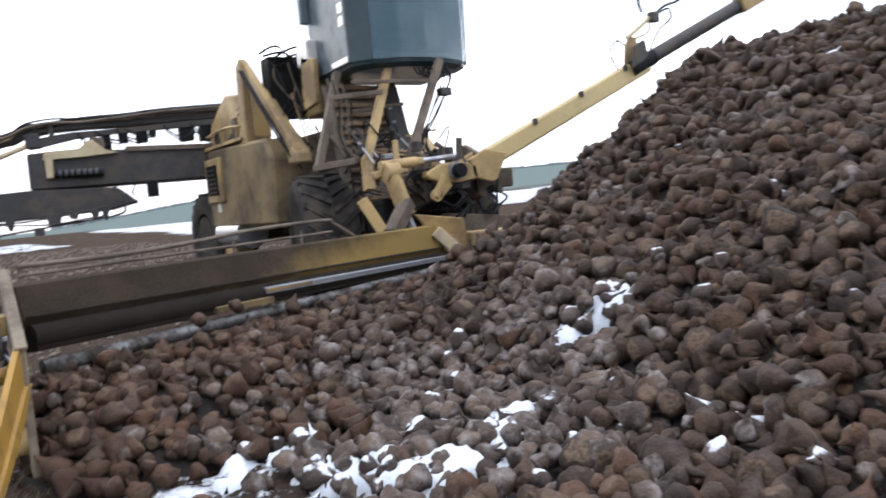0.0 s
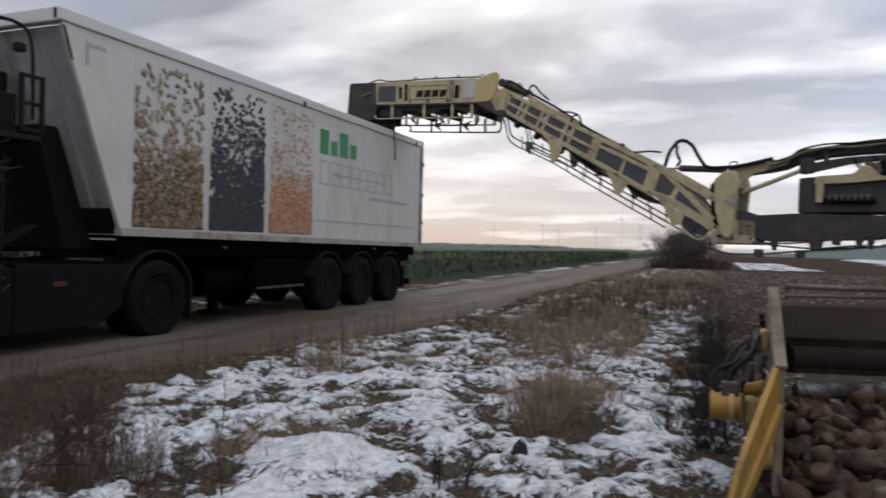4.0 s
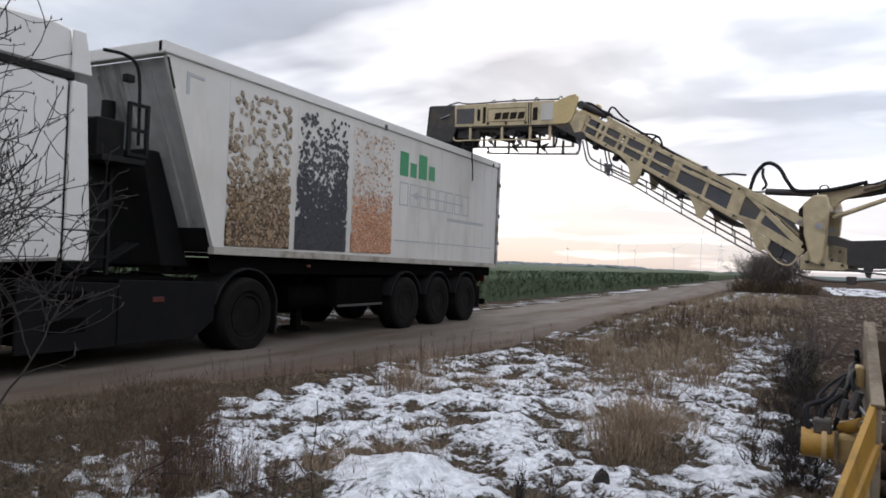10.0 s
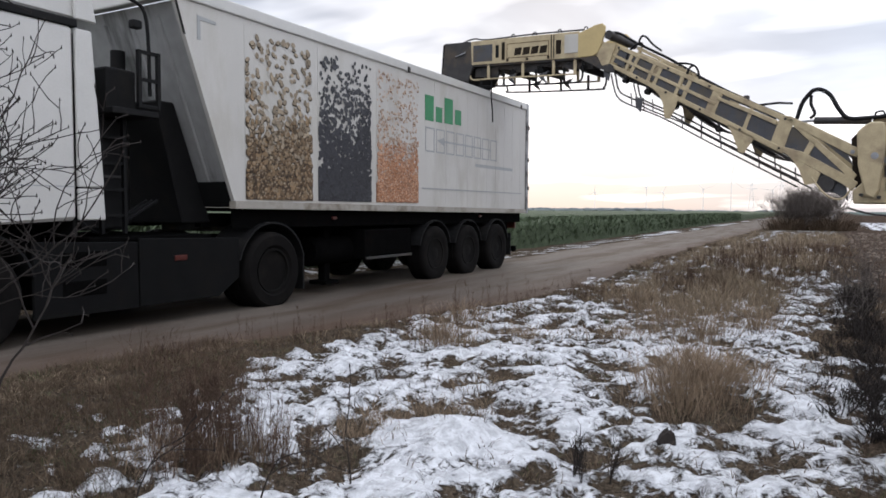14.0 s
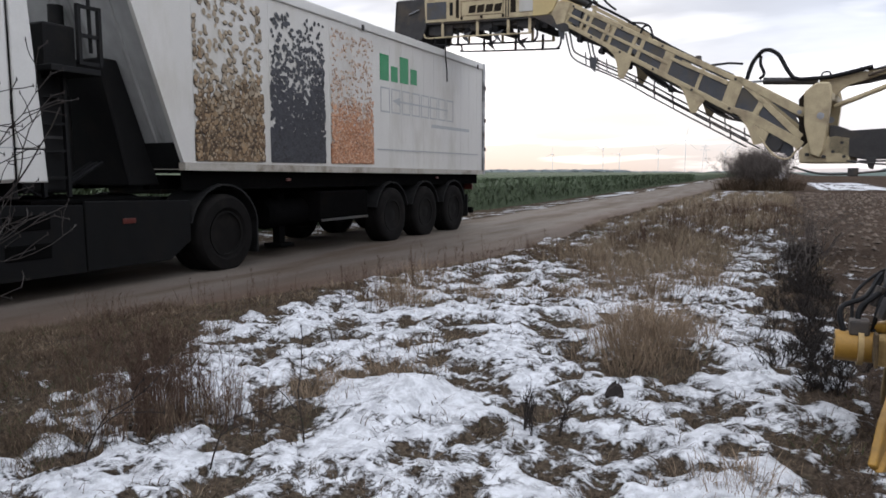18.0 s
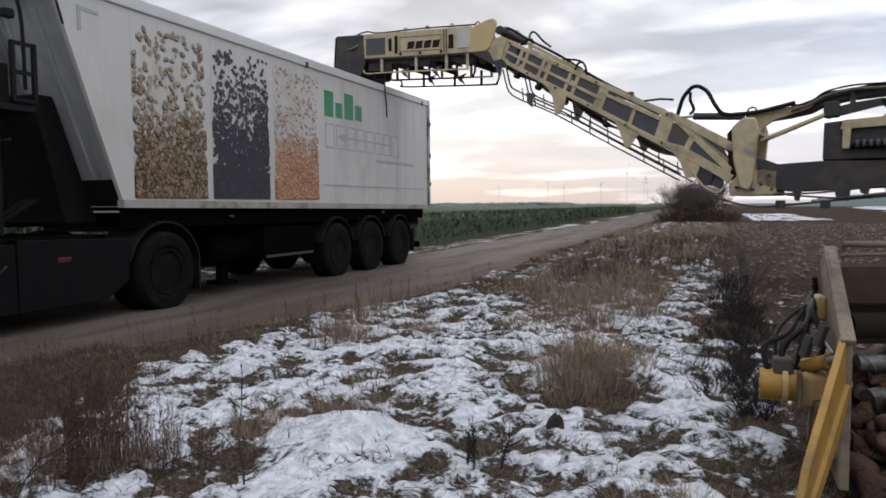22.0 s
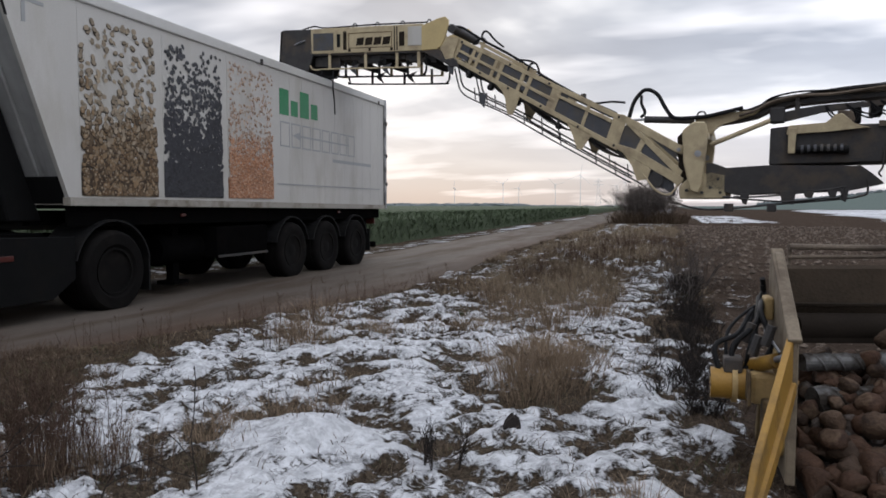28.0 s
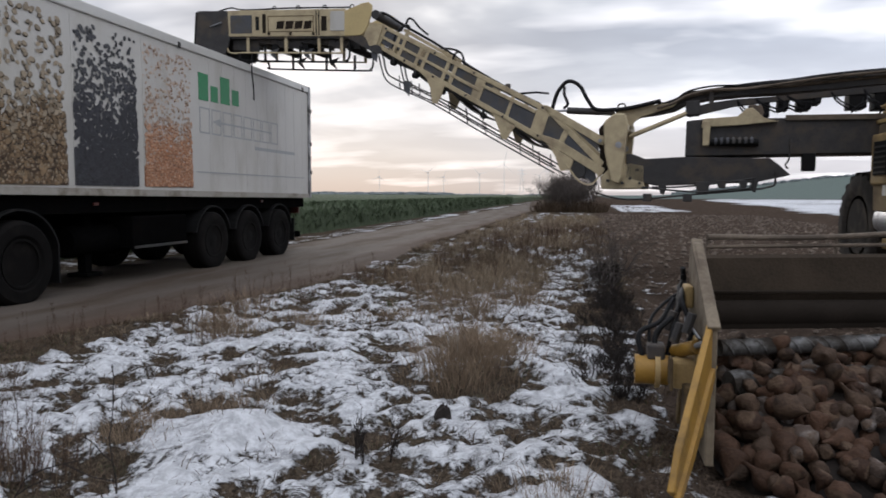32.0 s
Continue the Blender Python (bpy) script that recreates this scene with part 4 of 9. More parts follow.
def build_tractor():
    tk = thing("lorry_tractor", (-8.26, 5.0, 0), "white lorry cab with dark dirty chassis skirts", "lorry")
    # cab shell in cross-section along the lorry
    bm = B()
    prism(bm, [(2.55, 0.55), (2.45, 1.2), (2.5, 1.9), (2.85, 3.0), (3.1, 3.25), (4.72, 3.25), (4.72, 1.27), (3.02, 1.24), (2.92, 0.9), (2.85, 0.55)], "x", FARSIDE, SIDE, 0.04)
    cab = part("cab_body", bm, M_WHITE, tk)
    bm = B()
    prism(bm, [(3.05, 3.31), (3.35, 3.62), (3.8, 3.82), (4.55, 3.86), (4.78, 3.82), (4.82, 3.31)], "x", FARSIDE + 0.06, SIDE - 0.05, 0.05)
    part("roof_fairing", bm, M_WHITE, tk)
    part("roof_strip", box(B(), (FARSIDE + 0.02, 3.0, 3.24), (SIDE + 0.008, 4.76, 3.32), 0.01), M_BLACK, tk, "black strip under the roof")
    for z0, z1 in ((1.27, 1.60), (1.615, 3.235), (3.33, 3.80)):
        part("side_fairing", prism(B(), [(4.74, z0), (5.05 - 0.03 * (z0 - 1.27), z0), (5.05 - 0.07 * (z1 - 1.27) * 0.9, z1), (4.74, z1)], "x", SIDE - 0.05, SIDE - 0.005, 0.012), M_WHITE, tk)
        part("side_fairing", prism(B(), [(4.74, z0), (5.05, z0), (4.92, z1), (4.74, z1)], "x", FARSIDE + 0.005, FARSIDE + 0.05, 0.012), M_WHITE, tk)
    part("door_window", prism(B(), [(2.75, 2.1), (3.0, 2.95), (3.62, 3.0), (3.62, 2.05)], "x", SIDE + 0.003, SIDE + 0.008), M_GLASS, cab)
    part("dark_cabin", prism(B(), [(2.75, 2.1), (3.0, 2.95), (3.62, 3.0), (3.62, 2.05)], "x", SIDE - 0.01, SIDE + 0.001), M_BLACK, cab, "unlit cabin behind the glass")
    bm = B()
    for y0, z0, y1, z1 in ((2.62, 1.25, 2.635, 3.1), (3.68, 1.25, 3.695, 3.18), (2.62, 1.61, 4.7, 1.622)):
        box(bm, (SIDE - 0.002, y0, z0), (SIDE + 0.004, y1, z1))
    part("door_seam", bm, M_GREYTXT, cab)
    # mirror
    mir = part("mirror", box(B(), (SIDE + 0.12, 2.86, 2.2), (SIDE + 0.38, 3.02, 2.98), 0.05), M_BLACK, tk, "large black door mirror")
    bm = tube(B(), [(SIDE - 0.02, 2.8, 3.05), (SIDE + 0.25, 2.92, 3.03)], 0.02, 6)
    tube(bm, [(SIDE - 0.02, 2.75, 2.15), (SIDE + 0.25, 2.92, 2.22)], 0.02, 6)
    part("mirror_arm", bm, M_BLACK, mir)
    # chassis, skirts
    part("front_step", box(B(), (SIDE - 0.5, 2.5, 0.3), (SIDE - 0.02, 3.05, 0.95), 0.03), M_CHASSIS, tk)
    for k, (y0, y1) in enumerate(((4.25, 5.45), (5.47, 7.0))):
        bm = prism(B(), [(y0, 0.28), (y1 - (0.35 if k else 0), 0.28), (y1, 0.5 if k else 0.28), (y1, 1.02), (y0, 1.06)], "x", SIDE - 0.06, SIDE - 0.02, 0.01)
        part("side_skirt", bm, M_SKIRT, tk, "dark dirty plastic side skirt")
    # unseen far-side skirts, added to block light beneath the lorry
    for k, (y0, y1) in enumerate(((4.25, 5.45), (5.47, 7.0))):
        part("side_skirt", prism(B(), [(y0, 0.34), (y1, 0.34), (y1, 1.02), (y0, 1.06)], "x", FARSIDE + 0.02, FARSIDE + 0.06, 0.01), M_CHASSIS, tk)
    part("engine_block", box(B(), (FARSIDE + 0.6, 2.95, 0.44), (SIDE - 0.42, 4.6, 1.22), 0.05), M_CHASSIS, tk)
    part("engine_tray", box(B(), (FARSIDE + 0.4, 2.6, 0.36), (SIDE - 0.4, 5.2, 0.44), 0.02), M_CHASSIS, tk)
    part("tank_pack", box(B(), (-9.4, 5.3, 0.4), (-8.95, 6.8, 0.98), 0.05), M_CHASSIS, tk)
    part("rear_cabin_panel", box(B(), (FARSIDE + 0.15, 4.73, 1.1), (SIDE - 0.1, 4.78, 3.2), 0.01), M_BLACK, tk)
    # black plates on the skirt stand in for the shaded step recesses
    for y0, z0 in ((4.55, 0.78), (4.55, 0.48)):
        part("step_recess_shade", box(B(), (SIDE - 0.03, y0, z0), (SIDE - 0.012, y0 + 0.5, z0 + 0.16), 0.01), M_CHASSIS, tk)
    part("reflector", box(B(), (SIDE - 0.02, 5.95, 0.78), (SIDE - 0.008, 6.13, 0.84), 0.004), M_RED, tk)
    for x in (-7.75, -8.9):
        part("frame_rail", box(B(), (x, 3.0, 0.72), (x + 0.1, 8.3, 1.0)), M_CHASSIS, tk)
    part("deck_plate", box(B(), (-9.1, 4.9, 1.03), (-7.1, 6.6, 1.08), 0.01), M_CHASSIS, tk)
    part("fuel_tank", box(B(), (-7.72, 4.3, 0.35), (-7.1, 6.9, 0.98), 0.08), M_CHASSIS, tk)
    part("fifth_wheel", box(B(), (-8.8, 7.2, 1.08), (-7.75, 8.1, 1.2), 0.03), M_DARKSTEEL, tk)
    for xo in (SIDE, FARSIDE + 0.34):
        road_wheel(tk, xo, 3.62, 0.53, 0.34, 0.02)
    for xo in (SIDE + 0.02, FARSIDE + 0.6):
        road_wheel(tk, xo, 7.63, 0.54, 0.58, 0.18)
    for y in (3.62, 7.63):
        part("axle", tube(B(), [(FARSIDE + 0.3, y, 0.53), (SIDE - 0.3, y, 0.53)], 0.09, 10), M_CHASSIS, tk)
        mudguard(tk, SIDE - 0.6, SIDE - 0.0, y, 0.67, 0.55)
    part("mud_flap", box(B(), (SIDE - 0.55, 8.28, 0.22), (SIDE - 0.03, 8.31, 0.75)), M_BLACK, tk)
    bm = B()
    for k in range(3):
        tube(bm, arc_pts([(-7.9 + 0.12 * k, 4.95, 1.5), (-7.8 + 0.12 * k, 5.25, 1.25 - 0.05 * k), (-7.9 + 0.1 * k, 5.6, 1.15), (-7.95 + 0.1 * k, 6.3, 1.5)], 6), 0.018, 6)
    part("air_hose", bm, M_HOSE, tk, smooth=True)
    return tk


build_trailer()
build_tractor()

# ---- self-propelled beet loader ----
LB = Vector((5.6, 9.5, 0))
LOADER = thing("beet_loader", tuple(LB), "yellow self-propelled beet cleaner-loader caked with soil, standing in the yard", "beet loader")


def lpart(name, bm, material, label="", smooth=False, parent=None):
    return part(name, bm, material, parent or LOADER, label, smooth)


WHEELS = []


def tractor_tyre(c, r, w, lean=0.0):
    """A big lugged tyre with rim at c, its axle along x."""
    bm = lathe(B(), [(-w * 0.44, r * 0.52), (-w * 0.5, r * 0.62), (-w * 0.5, r * 0.84), (-w * 0.42, r * 0.93), (w * 0.42, r * 0.93), (w * 0.5, r * 0.84), (w * 0.5, r * 0.62), (w * 0.44, r * 0.52)], (0, 0, 0), "x", 40)
    m = Matrix.Translation(c) @ Matrix.Rotation(radians(lean), 4, "Z")
    bmesh.ops.transform(bm, matrix=m, verts=bm.verts)
    tyre = lpart("tyre", bm, M_TYREMUD, "large lugged tyre packed with mud", True)
    n = 22
    for k in range(n):
        for side in (-1, 1):
            a0 = 6.2832 * (k + (0.5 if side > 0 else 0)) / n
            lug, dth, vs = B(), 0.055, []
            for (x, a, rr) in ((side * w * 0.02, a0, 0.93), (side * w * 0.47, a0 - 0.30, 0.88)):
                for da, top in ((-dth, 0), (dth, 0), (dth * 0.75, 1), (-dth * 0.75, 1)):
                    q = r * (rr - 0.02 if not top else rr + 0.065)
                    vs.append(lug.verts.new(m @ Vector((x, q * math.cos(a + da), q * math.sin(a + da)))))
            for f in ((0, 1, 2, 3), (7, 6, 5, 4), (0, 4, 5, 1), (1, 5, 6, 2), (2, 6, 7, 3), (3, 7, 4, 0)):
                lug.faces.new([vs[i] for i in f])
            lpart("lug", lug, M_TYREMUD, "", False, tyre)
    bm = lathe(B(), [(-w * 0.46, r * 0.54), (-w * 0.46, r * 0.48), (-w * 0.25, r * 0.42), (-w * 0.22, r * 0.2), (-w * 0.36, r * 0.17), (-w * 0.36, 0.03)], (0, 0, 0), "x", 28)
    bmesh.ops.transform(bm, matrix=m, verts=bm.verts)
    lpart("rim", bm, M_TYREMUD, "", True, tyre)
    WHEELS.append((tyre, Vector(c) - LB, lean))
    return tyre


CX = 5.6
tractor_tyre((CX - 1.12, 8.75, 0.92), 0.93, 0.75, -15)
tractor_tyre((CX + 1.12, 8.75, 0.92), 0.93, 0.75, -15)
tractor_tyre((CX - 1.12, 13.15, 0.92), 0.93, 0.75)
tractor_tyre((CX + 1.12, 13.15, 0.92), 0.93, 0.75)

# frame and body
for x in (CX - 0.62, CX + 0.5):
    lpart("chassis_rail", box(B(), (x, 7.6, 0.95), (x + 0.14, 14.4, 1.3), 0.02), M_BROWNSTEEL)
for y in (8.75, 13.15):
    lpart("axle", box(B(), (CX - 1.1, y - 0.14, 0.78), (CX + 1.1, y + 0.14, 1.06), 0.03), M_BROWNSTEEL)
# side box of the engine bay: rounded upper front corner
hop = lpart("side_panel", prism(B(), [(9.55, 1.15), (9.45, 2.15), (9.7, 2.42), (12.35, 2.52), (12.5, 1.6), (12.45, 1.15)], "x", CX - 1.5, CX - 0.65, 0.05), M_BAY, "muddy yellow engine-bay panel")
lpart("grille_box", box(B(), (CX - 1.56, 11.62, 1.58), (CX - 1.48, 12.42, 2.34), 0.03), M_YELLOW, "yellow grille surround", False, hop)
lpart("grille", box(B(), (CX - 1.585, 11.75, 1.72), (CX - 1.555, 12.25, 2.22), 0.006), M_BLACK, "", False, hop)
for k in range(6):
    lpart("grille_slat", box(B(), (CX - 1.60, 11.77, 1.75 + 0.075 * k), (CX - 1.58, 12.23, 1.775 + 0.075 * k)), M_DARKSTEEL, "", False, hop)
lpart("side_panel", prism(B(), [(9.6, 1.15), (9.5, 2.1), (9.8, 2.4), (12.4, 2.4), (12.4, 1.15)], "x", CX + 0.65, CX + 1.5, 0.05), M_YELLOW)
lpart("warning_label", box(B(), (CX - 1.512, 11.9, 1.42), (CX - 1.5, 12.05, 1.58)), M_WHITE, "", False, hop)
lpart("fuel_tank", tube(B(), [(CX - 1.25, 11.2, 1.05), (CX - 1.25, 12.35, 1.05)], 0.27, 18), M_STEEL, "dusty grey cylindrical tank", True)
lpart("bracket", box(B(), (CX - 1.4, 11.7, 0.62), (CX - 1.1, 12.3, 0.78), 0.02), M_YELLOW)
lpart("engine_hood", box(B(), (CX - 0.64, 9.4, 1.3), (CX + 0.64, 14.3, 2.5), 0.08), M_BROWNSTEEL)
# tower that carries boom and elevator
for x in (CX - 1.38,):
    lpart("tower_strut", beam(B(), (x, 10.45, 3.62), (x + 0.1, 9.0, 2.12), 0.11, 0.17, 0.015), M_YELLOW)
    lpart("tower_strut", beam(B(), (x + 0.16, 10.1, 3.15), (x + 0.3, 9.1, 2.05), 0.09, 0.12, 0.01), M_YELLOW)
    lpart("tower_post", prism(B(), [(10.45, 2.4), (10.36, 3.62), (10.45, 3.72), (10.62, 3.6), (10.72, 2.4)], "x", x - 0.08, x + 0.06, 0.02), M_YELLOW)
    lpart("strut_elbow", prism(B(), [(8.85, 1.98), (8.9, 2.14), (9.05, 2.24), (9.2, 2.14), (9.18, 1.98)], "x", x + 0.02, x + 0.26, 0.03), M_YELLOW)
    for k in range(3):
        lpart("pipe", tube(B(), arc_pts([(x - 0.08 - 0.03 * k, 10.3, 3.5), (x - 0.04 - 0.03 * k, 9.8, 2.95), (x + 0.04 - 0.03 * k, 9.2, 2.25), (x + 0.1, 8.9, 1.9)], 4), 0.013, 6), M_HOSE, "", True)
lpart("boom_seat", prism(B(), [(10.9, 2.55), (10.9, 3.25), (11.6, 3.35), (12.4, 3.0), (12.8, 2.55)], "x", CX - 1.35, CX - 0.85, 0.03), M_YELLOW)
lpart("radiator", box(B(), (CX - 1.2, 9.9, 2.75), (CX + 0.2, 10.25, 3.65), 0.03), M_BLACK, "dark radiator screen with hoses")
for k in range(7):
    bm = tube(B(), arc_pts([(CX - 1.35 + 0.05 * k, 9.86, 3.66 - 0.03 * k), (CX - 1.05 + 0.12 * k, 9.78, 3.75 - 0.1 * (k % 3)), (CX - 0.75 + 0.08 * k, 9.8, 3.2 - 0.08 * k), (CX - 1.2 + 0.1 * k, 9.7, 2.6 + 0.05 * k)], 6), 0.018, 6)
    lpart("hose", bm, M_HOSE, "", True)
lpart("upper_body", box(B(), (CX - 0.75, 9.1, 2.7), (CX - 0.25, 9.85, 3.6), 0.04), M_YELLOW)
lpart("header_tank", box(B(), (CX - 0.98, 9.0, 3.36), (CX - 0.80, 9.4, 3.70), 0.04), M_WHITE, "white plastic header tank")
lpart("yellow_shield", prism(B(), [(8.9, 2.8), (8.85, 3.4), (9.25, 3.5), (9.3, 2.75)], "x", CX - 0.98, CX - 0.9, 0.015), M_YELLOW)
# catwalk rail on the side
bm = B()
tube(bm, arc_pts([(CX - 1.45, 12.4, 2.75), (CX - 1.45, 11.4, 2.78), (CX - 1.45, 10.7, 2.72)], 4), 0.025, 6)
lpart("catwalk_rail", bm, M_YELLOW)
lpart("catwalk", box(B(), (CX - 1.5, 10.6, 2.5), (CX - 1.0, 12.5, 2.56), 0.01), M_YELLOW)

# cleaning elevator behind the cab: slats between two cheeks
elev = lpart("elevator", prism(B(), [(7.95, 1.1), (8.56, 2.98), (8.71, 2.98), (8.15, 1.1)], "x", CX - 0.92, CX + 0.08, 0.02), M_BROWNSTEEL, "soil-caked intake elevator")
for k in range(14):
    z = 1.25 + 0.128 * k
    y = 7.95 + (z - 1.1) * 0.325
    lpart("slat", box(B(), (CX - 0.94, y - 0.07, z), (CX - 0.22, y - 0.01, z + 0.06), 0.012), M_RUSTSLAT, "", False, elev)
for x in (CX - 0.99, CX + 0.09):
    lpart("cheek_plate", prism(B(), [(7.9, 1.0), (8.54, 2.98), (8.66, 2.98), (8.2, 1.0)], "x", x, x + 0.05), M_BROWNSTEEL, "", False, elev)

# cab on raking legs
CAB = (CX + 0.06, 7.72, 3.16)


def cab_ring(z, grow=1.0):
    pts = [(-0.80, 1.35), (-0.80, 0.28), (-0.62, 0.06), (-0.32, -0.06), (0.0, -0.10), (0.32, -0.06), (0.62, 0.06), (0.80, 0.28), (0.80, 1.35)]
    a = radians(-3)
    grow *= 1.12
    return [(CAB[0] + grow * (x * math.cos(a) - (y - 0.6) * math.sin(a)), CAB[1] + 0.6 + grow * (x * math.sin(a) + (y - 0.6) * math.cos(a)), z) for x, y in pts]


def loft(bm, rings, cap=True):
    rr = [[bm.verts.new(p) for p in r] for r in rings]
    k = len(rr[0])
    for u, v in zip(rr, rr[1:]):
        for j in range(k):
            bm.faces.new((u[j], u[(j + 1) % k], v[(j + 1) % k], v[j]))
    if cap:
        bm.faces.new(rr[0][::-1])
        bm.faces.new(rr[-1])
    return bm


M_CABDARK = mat("dark_teal_cab_paint", (0.014, 0.034, 0.042), 0.3, var=0.25, dirt=(0.07, 0.075, 0.07), dirt_amt=0.3, coat=0.2)
M_CABGREY = mat("grey_cab_panel", (0.10, 0.125, 0.14), 0.5, var=0.2, dirt=(0.06, 0.062, 0.06), dirt_amt=0.3, spec=0.25)
cabf = lpart("cab_floor", loft(B(), [cab_ring(3.08, 0.86), cab_ring(3.13, 0.97), cab_ring(3.20, 0.99), cab_ring(3.24, 0.985)]), M_CABDARK, "dark cab floor pan")
ga, gb = cab_ring(3.18, 0.995), cab_ring(4.95, 1.03)
for i in range(1, 7):
    a, b_, c, d = ga[i], ga[i + 1], gb[i + 1], gb[i]
    n_ = (Vector(b_) - Vector(a)).cross(Vector(d) - Vector(a)).normalized() * 0.008
    glass = B()
    vs = [glass.verts.new(Vector(p) + s * n_) for s in (0, 1) for p in (a, b_, c, d)]
    for f in ((0, 1, 2, 3), (7, 6, 5, 4), (0, 4, 5, 1), (1, 5, 6, 2), (2, 6, 7, 3), (3, 7, 4, 0)):
        glass.faces.new([vs[j] for j in f])
    lpart("windscreen_pane" if i > 1 else "door_pillar", glass, M_GLASS if i > 1 else M_CABDARK, "dark teal tinted windscreen pane" if i > 1 else "dark door pillar")
for i in (0, 7):
    a, b_, c, d = (Vector(p) for p in (ga[i], ga[i + 1], gb[i + 1], gb[i]))
    n_ = (b_ - a).cross(d - a).normalized() * 0.03
    bm = B()
    vs = [bm.verts.new(p + s * n_) for s in (-1, 1) for p in (a, b_, c, d)]
    for f in ((0, 1, 2, 3), (7, 6, 5, 4), (0, 4, 5, 1), (1, 5, 6, 2), (2, 6, 7, 3), (3, 7, 4, 0)):
        bm.faces.new([vs[j] for j in f])
    door = lpart("cab_door", bm, M_CABGREY, "grey cab door panel")
    if i == 0:
        # plain pale blocks in place of the model name
        for k in range(4):
            p = a.lerp(b_, 0.86) + Vector((0, 0, 0.55 + 0.17 * k)) + n_ * 1.2
            q = a.lerp(b_, 0.97) + Vector((0, 0, 0.55 + 0.17 * k)) + n_ * 1.2
            lpart("name_block", beam(B(), p, q, 0.02, 0.12), M_WHITE, "", False, door)
        lpart("mirror_pod", beam(B(), a.lerp(b_, 0.05) + Vector((-0.12, 0, 0.75)), a.lerp(b_, 0.05) + Vector((-0.12, 0, 1.15)), 0.14, 0.1, 0.03, (0, 1, 0)), M_CABGREY)
        lpart("cab_lower_band", beam(B(), a.lerp(b_, 0.55) + Vector((-0.02, 0, 0.05)), a.lerp(b_, 0.98) + Vector((-0.02, 0, 0.05)), 0.03, 0.07), M_WHITE)
bm = loft(B(), [cab_ring(4.95, 1.05), cab_ring(5.12, 1.08), cab_ring(5.22, 1.0)])
lpart("cab_roof", bm, M_CABGREY)
lpart("cab_rear_wall", beam(B(), Vector(ga[8]) + Vector((0, -0.04, 0.76)), Vector(ga[0]) + Vector((0, -0.04, 0.76)), 0.05, 1.5), M_CABDARK)
bm = B()
box(bm, (CX - 0.3, 8.15, 3.42), (CX + 0.3, 8.75, 3.62), 0.05)
lpart("cab_seat", bm, M_BLACK)
lpart("seat_back", box(B(), (CX - 0.28, 8.7, 3.6), (CX + 0.28, 8.85, 4.35), 0.06), M_BLACK)
lpart("console", box(B(), (CX + 0.35, 8.0, 3.42), (CX + 0.6, 8.6, 3.95), 0.05), M_BLACK)
# legs
for p, q, w, m in (((4.68, 8.3, 3.1), (4.17, 8.05, 1.87), 0.10, M_BROWNSTEEL), ((5.21, 7.85, 3.12), (4.55, 7.5, 1.86), 0.105, M_YELLOW), ((5.80, 7.52, 3.14), (5.10, 7.3, 1.95), 0.10, M_BROWNSTEEL), ((4.55, 7.5, 1.86), (4.50, 7.4, 1.5), 0.12, M_YELLOW), ((5.10, 7.3, 1.95), (5.05, 7.25, 1.5), 0.12, M_BROWNSTEEL), ((4.4, 8.15, 2.25), (4.62, 7.85, 1.9), 0.07, M_BROWNSTEEL)):
    lpart("cab_leg", beam(B(), p, q, w, w, 0.012, (1, 0, 0)), m)
lpart("leg_brace", beam(B(), (4.54, 7.66, 2.86), (5.65, 7.5, 2.87), 0.035, 0.04, 0.006), M_BROWNSTEEL)
lpart("leg_brace", beam(B(), (CX - 0.9, 8.05, 2.55), (CX - 0.3, 7.7, 2.6), 0.04, 0.04, 0.006), M_BROWNSTEEL)
lpart("leg_brace", beam(B(), (4.05, 7.95, 1.84), (4.45, 7.58, 1.88), 0.12, 0.08, 0.01), M_BROWNSTEEL)
chain = lpart("chain_case", prism(B(), [(7.86, 1.3), (8.44, 3.0), (8.54, 3.0), (7.97, 1.3)], "x", CX - 0.2, CX + 0.06, 0.015), M_DARKSTEEL, "grey chain case beside the slats")
for k in range(7):
    z = 1.62 + 0.2 * k
    y = 7.86 + (z - 1.3) * 0.341
    lpart("case_bolt", box(B(), (CX - 0.17, y - 0.02, z), (CX - 0.13, y + 0.02, z + 0.03), 0.004), M_STEEL, "", False, chain)
for k in range(5):
    x = 4.32 + (0.0, 0.07, 0.10, 0.19, 0.24)[k]
    lpart("pipe", tube(B(), arc_pts([(x, 7.9, 2.95 - 0.02 * k), (x + 0.03, 7.82, 2.6), (x - 0.02, 7.78, 2.2), (x + 0.05, 7.7, 1.95)], 4), 0.011, 5), (M_BROWNSTEEL, M_HOSE, M_BROWNSTEEL)[k % 3], "", True)
lpart("leg_brace", beam(B(), (4.30, 7.75, 2.68), (4.95, 7.62, 2.74), 0.05, 0.06, 0.006), M_BROWNSTEEL)
for p, q in (((4.52, 7.9, 2.36), (4.55, 7.3, 1.82)), ((5.08, 7.75, 2.3), (5.2, 7.4, 1.95)), ((4.62, 7.8, 2.3), (4.66, 7.4, 1.9))):
    rod = lpart("gas_strut", tube(B(), [p, q], 0.012, 8), M_STEEL, "", True)
    lpart("strut_sleeve", tube(B(), [p, Vector(p).lerp(Vector(q), 0.45)], 0.02, 8), M_DARKSTEEL, "", True, rod)
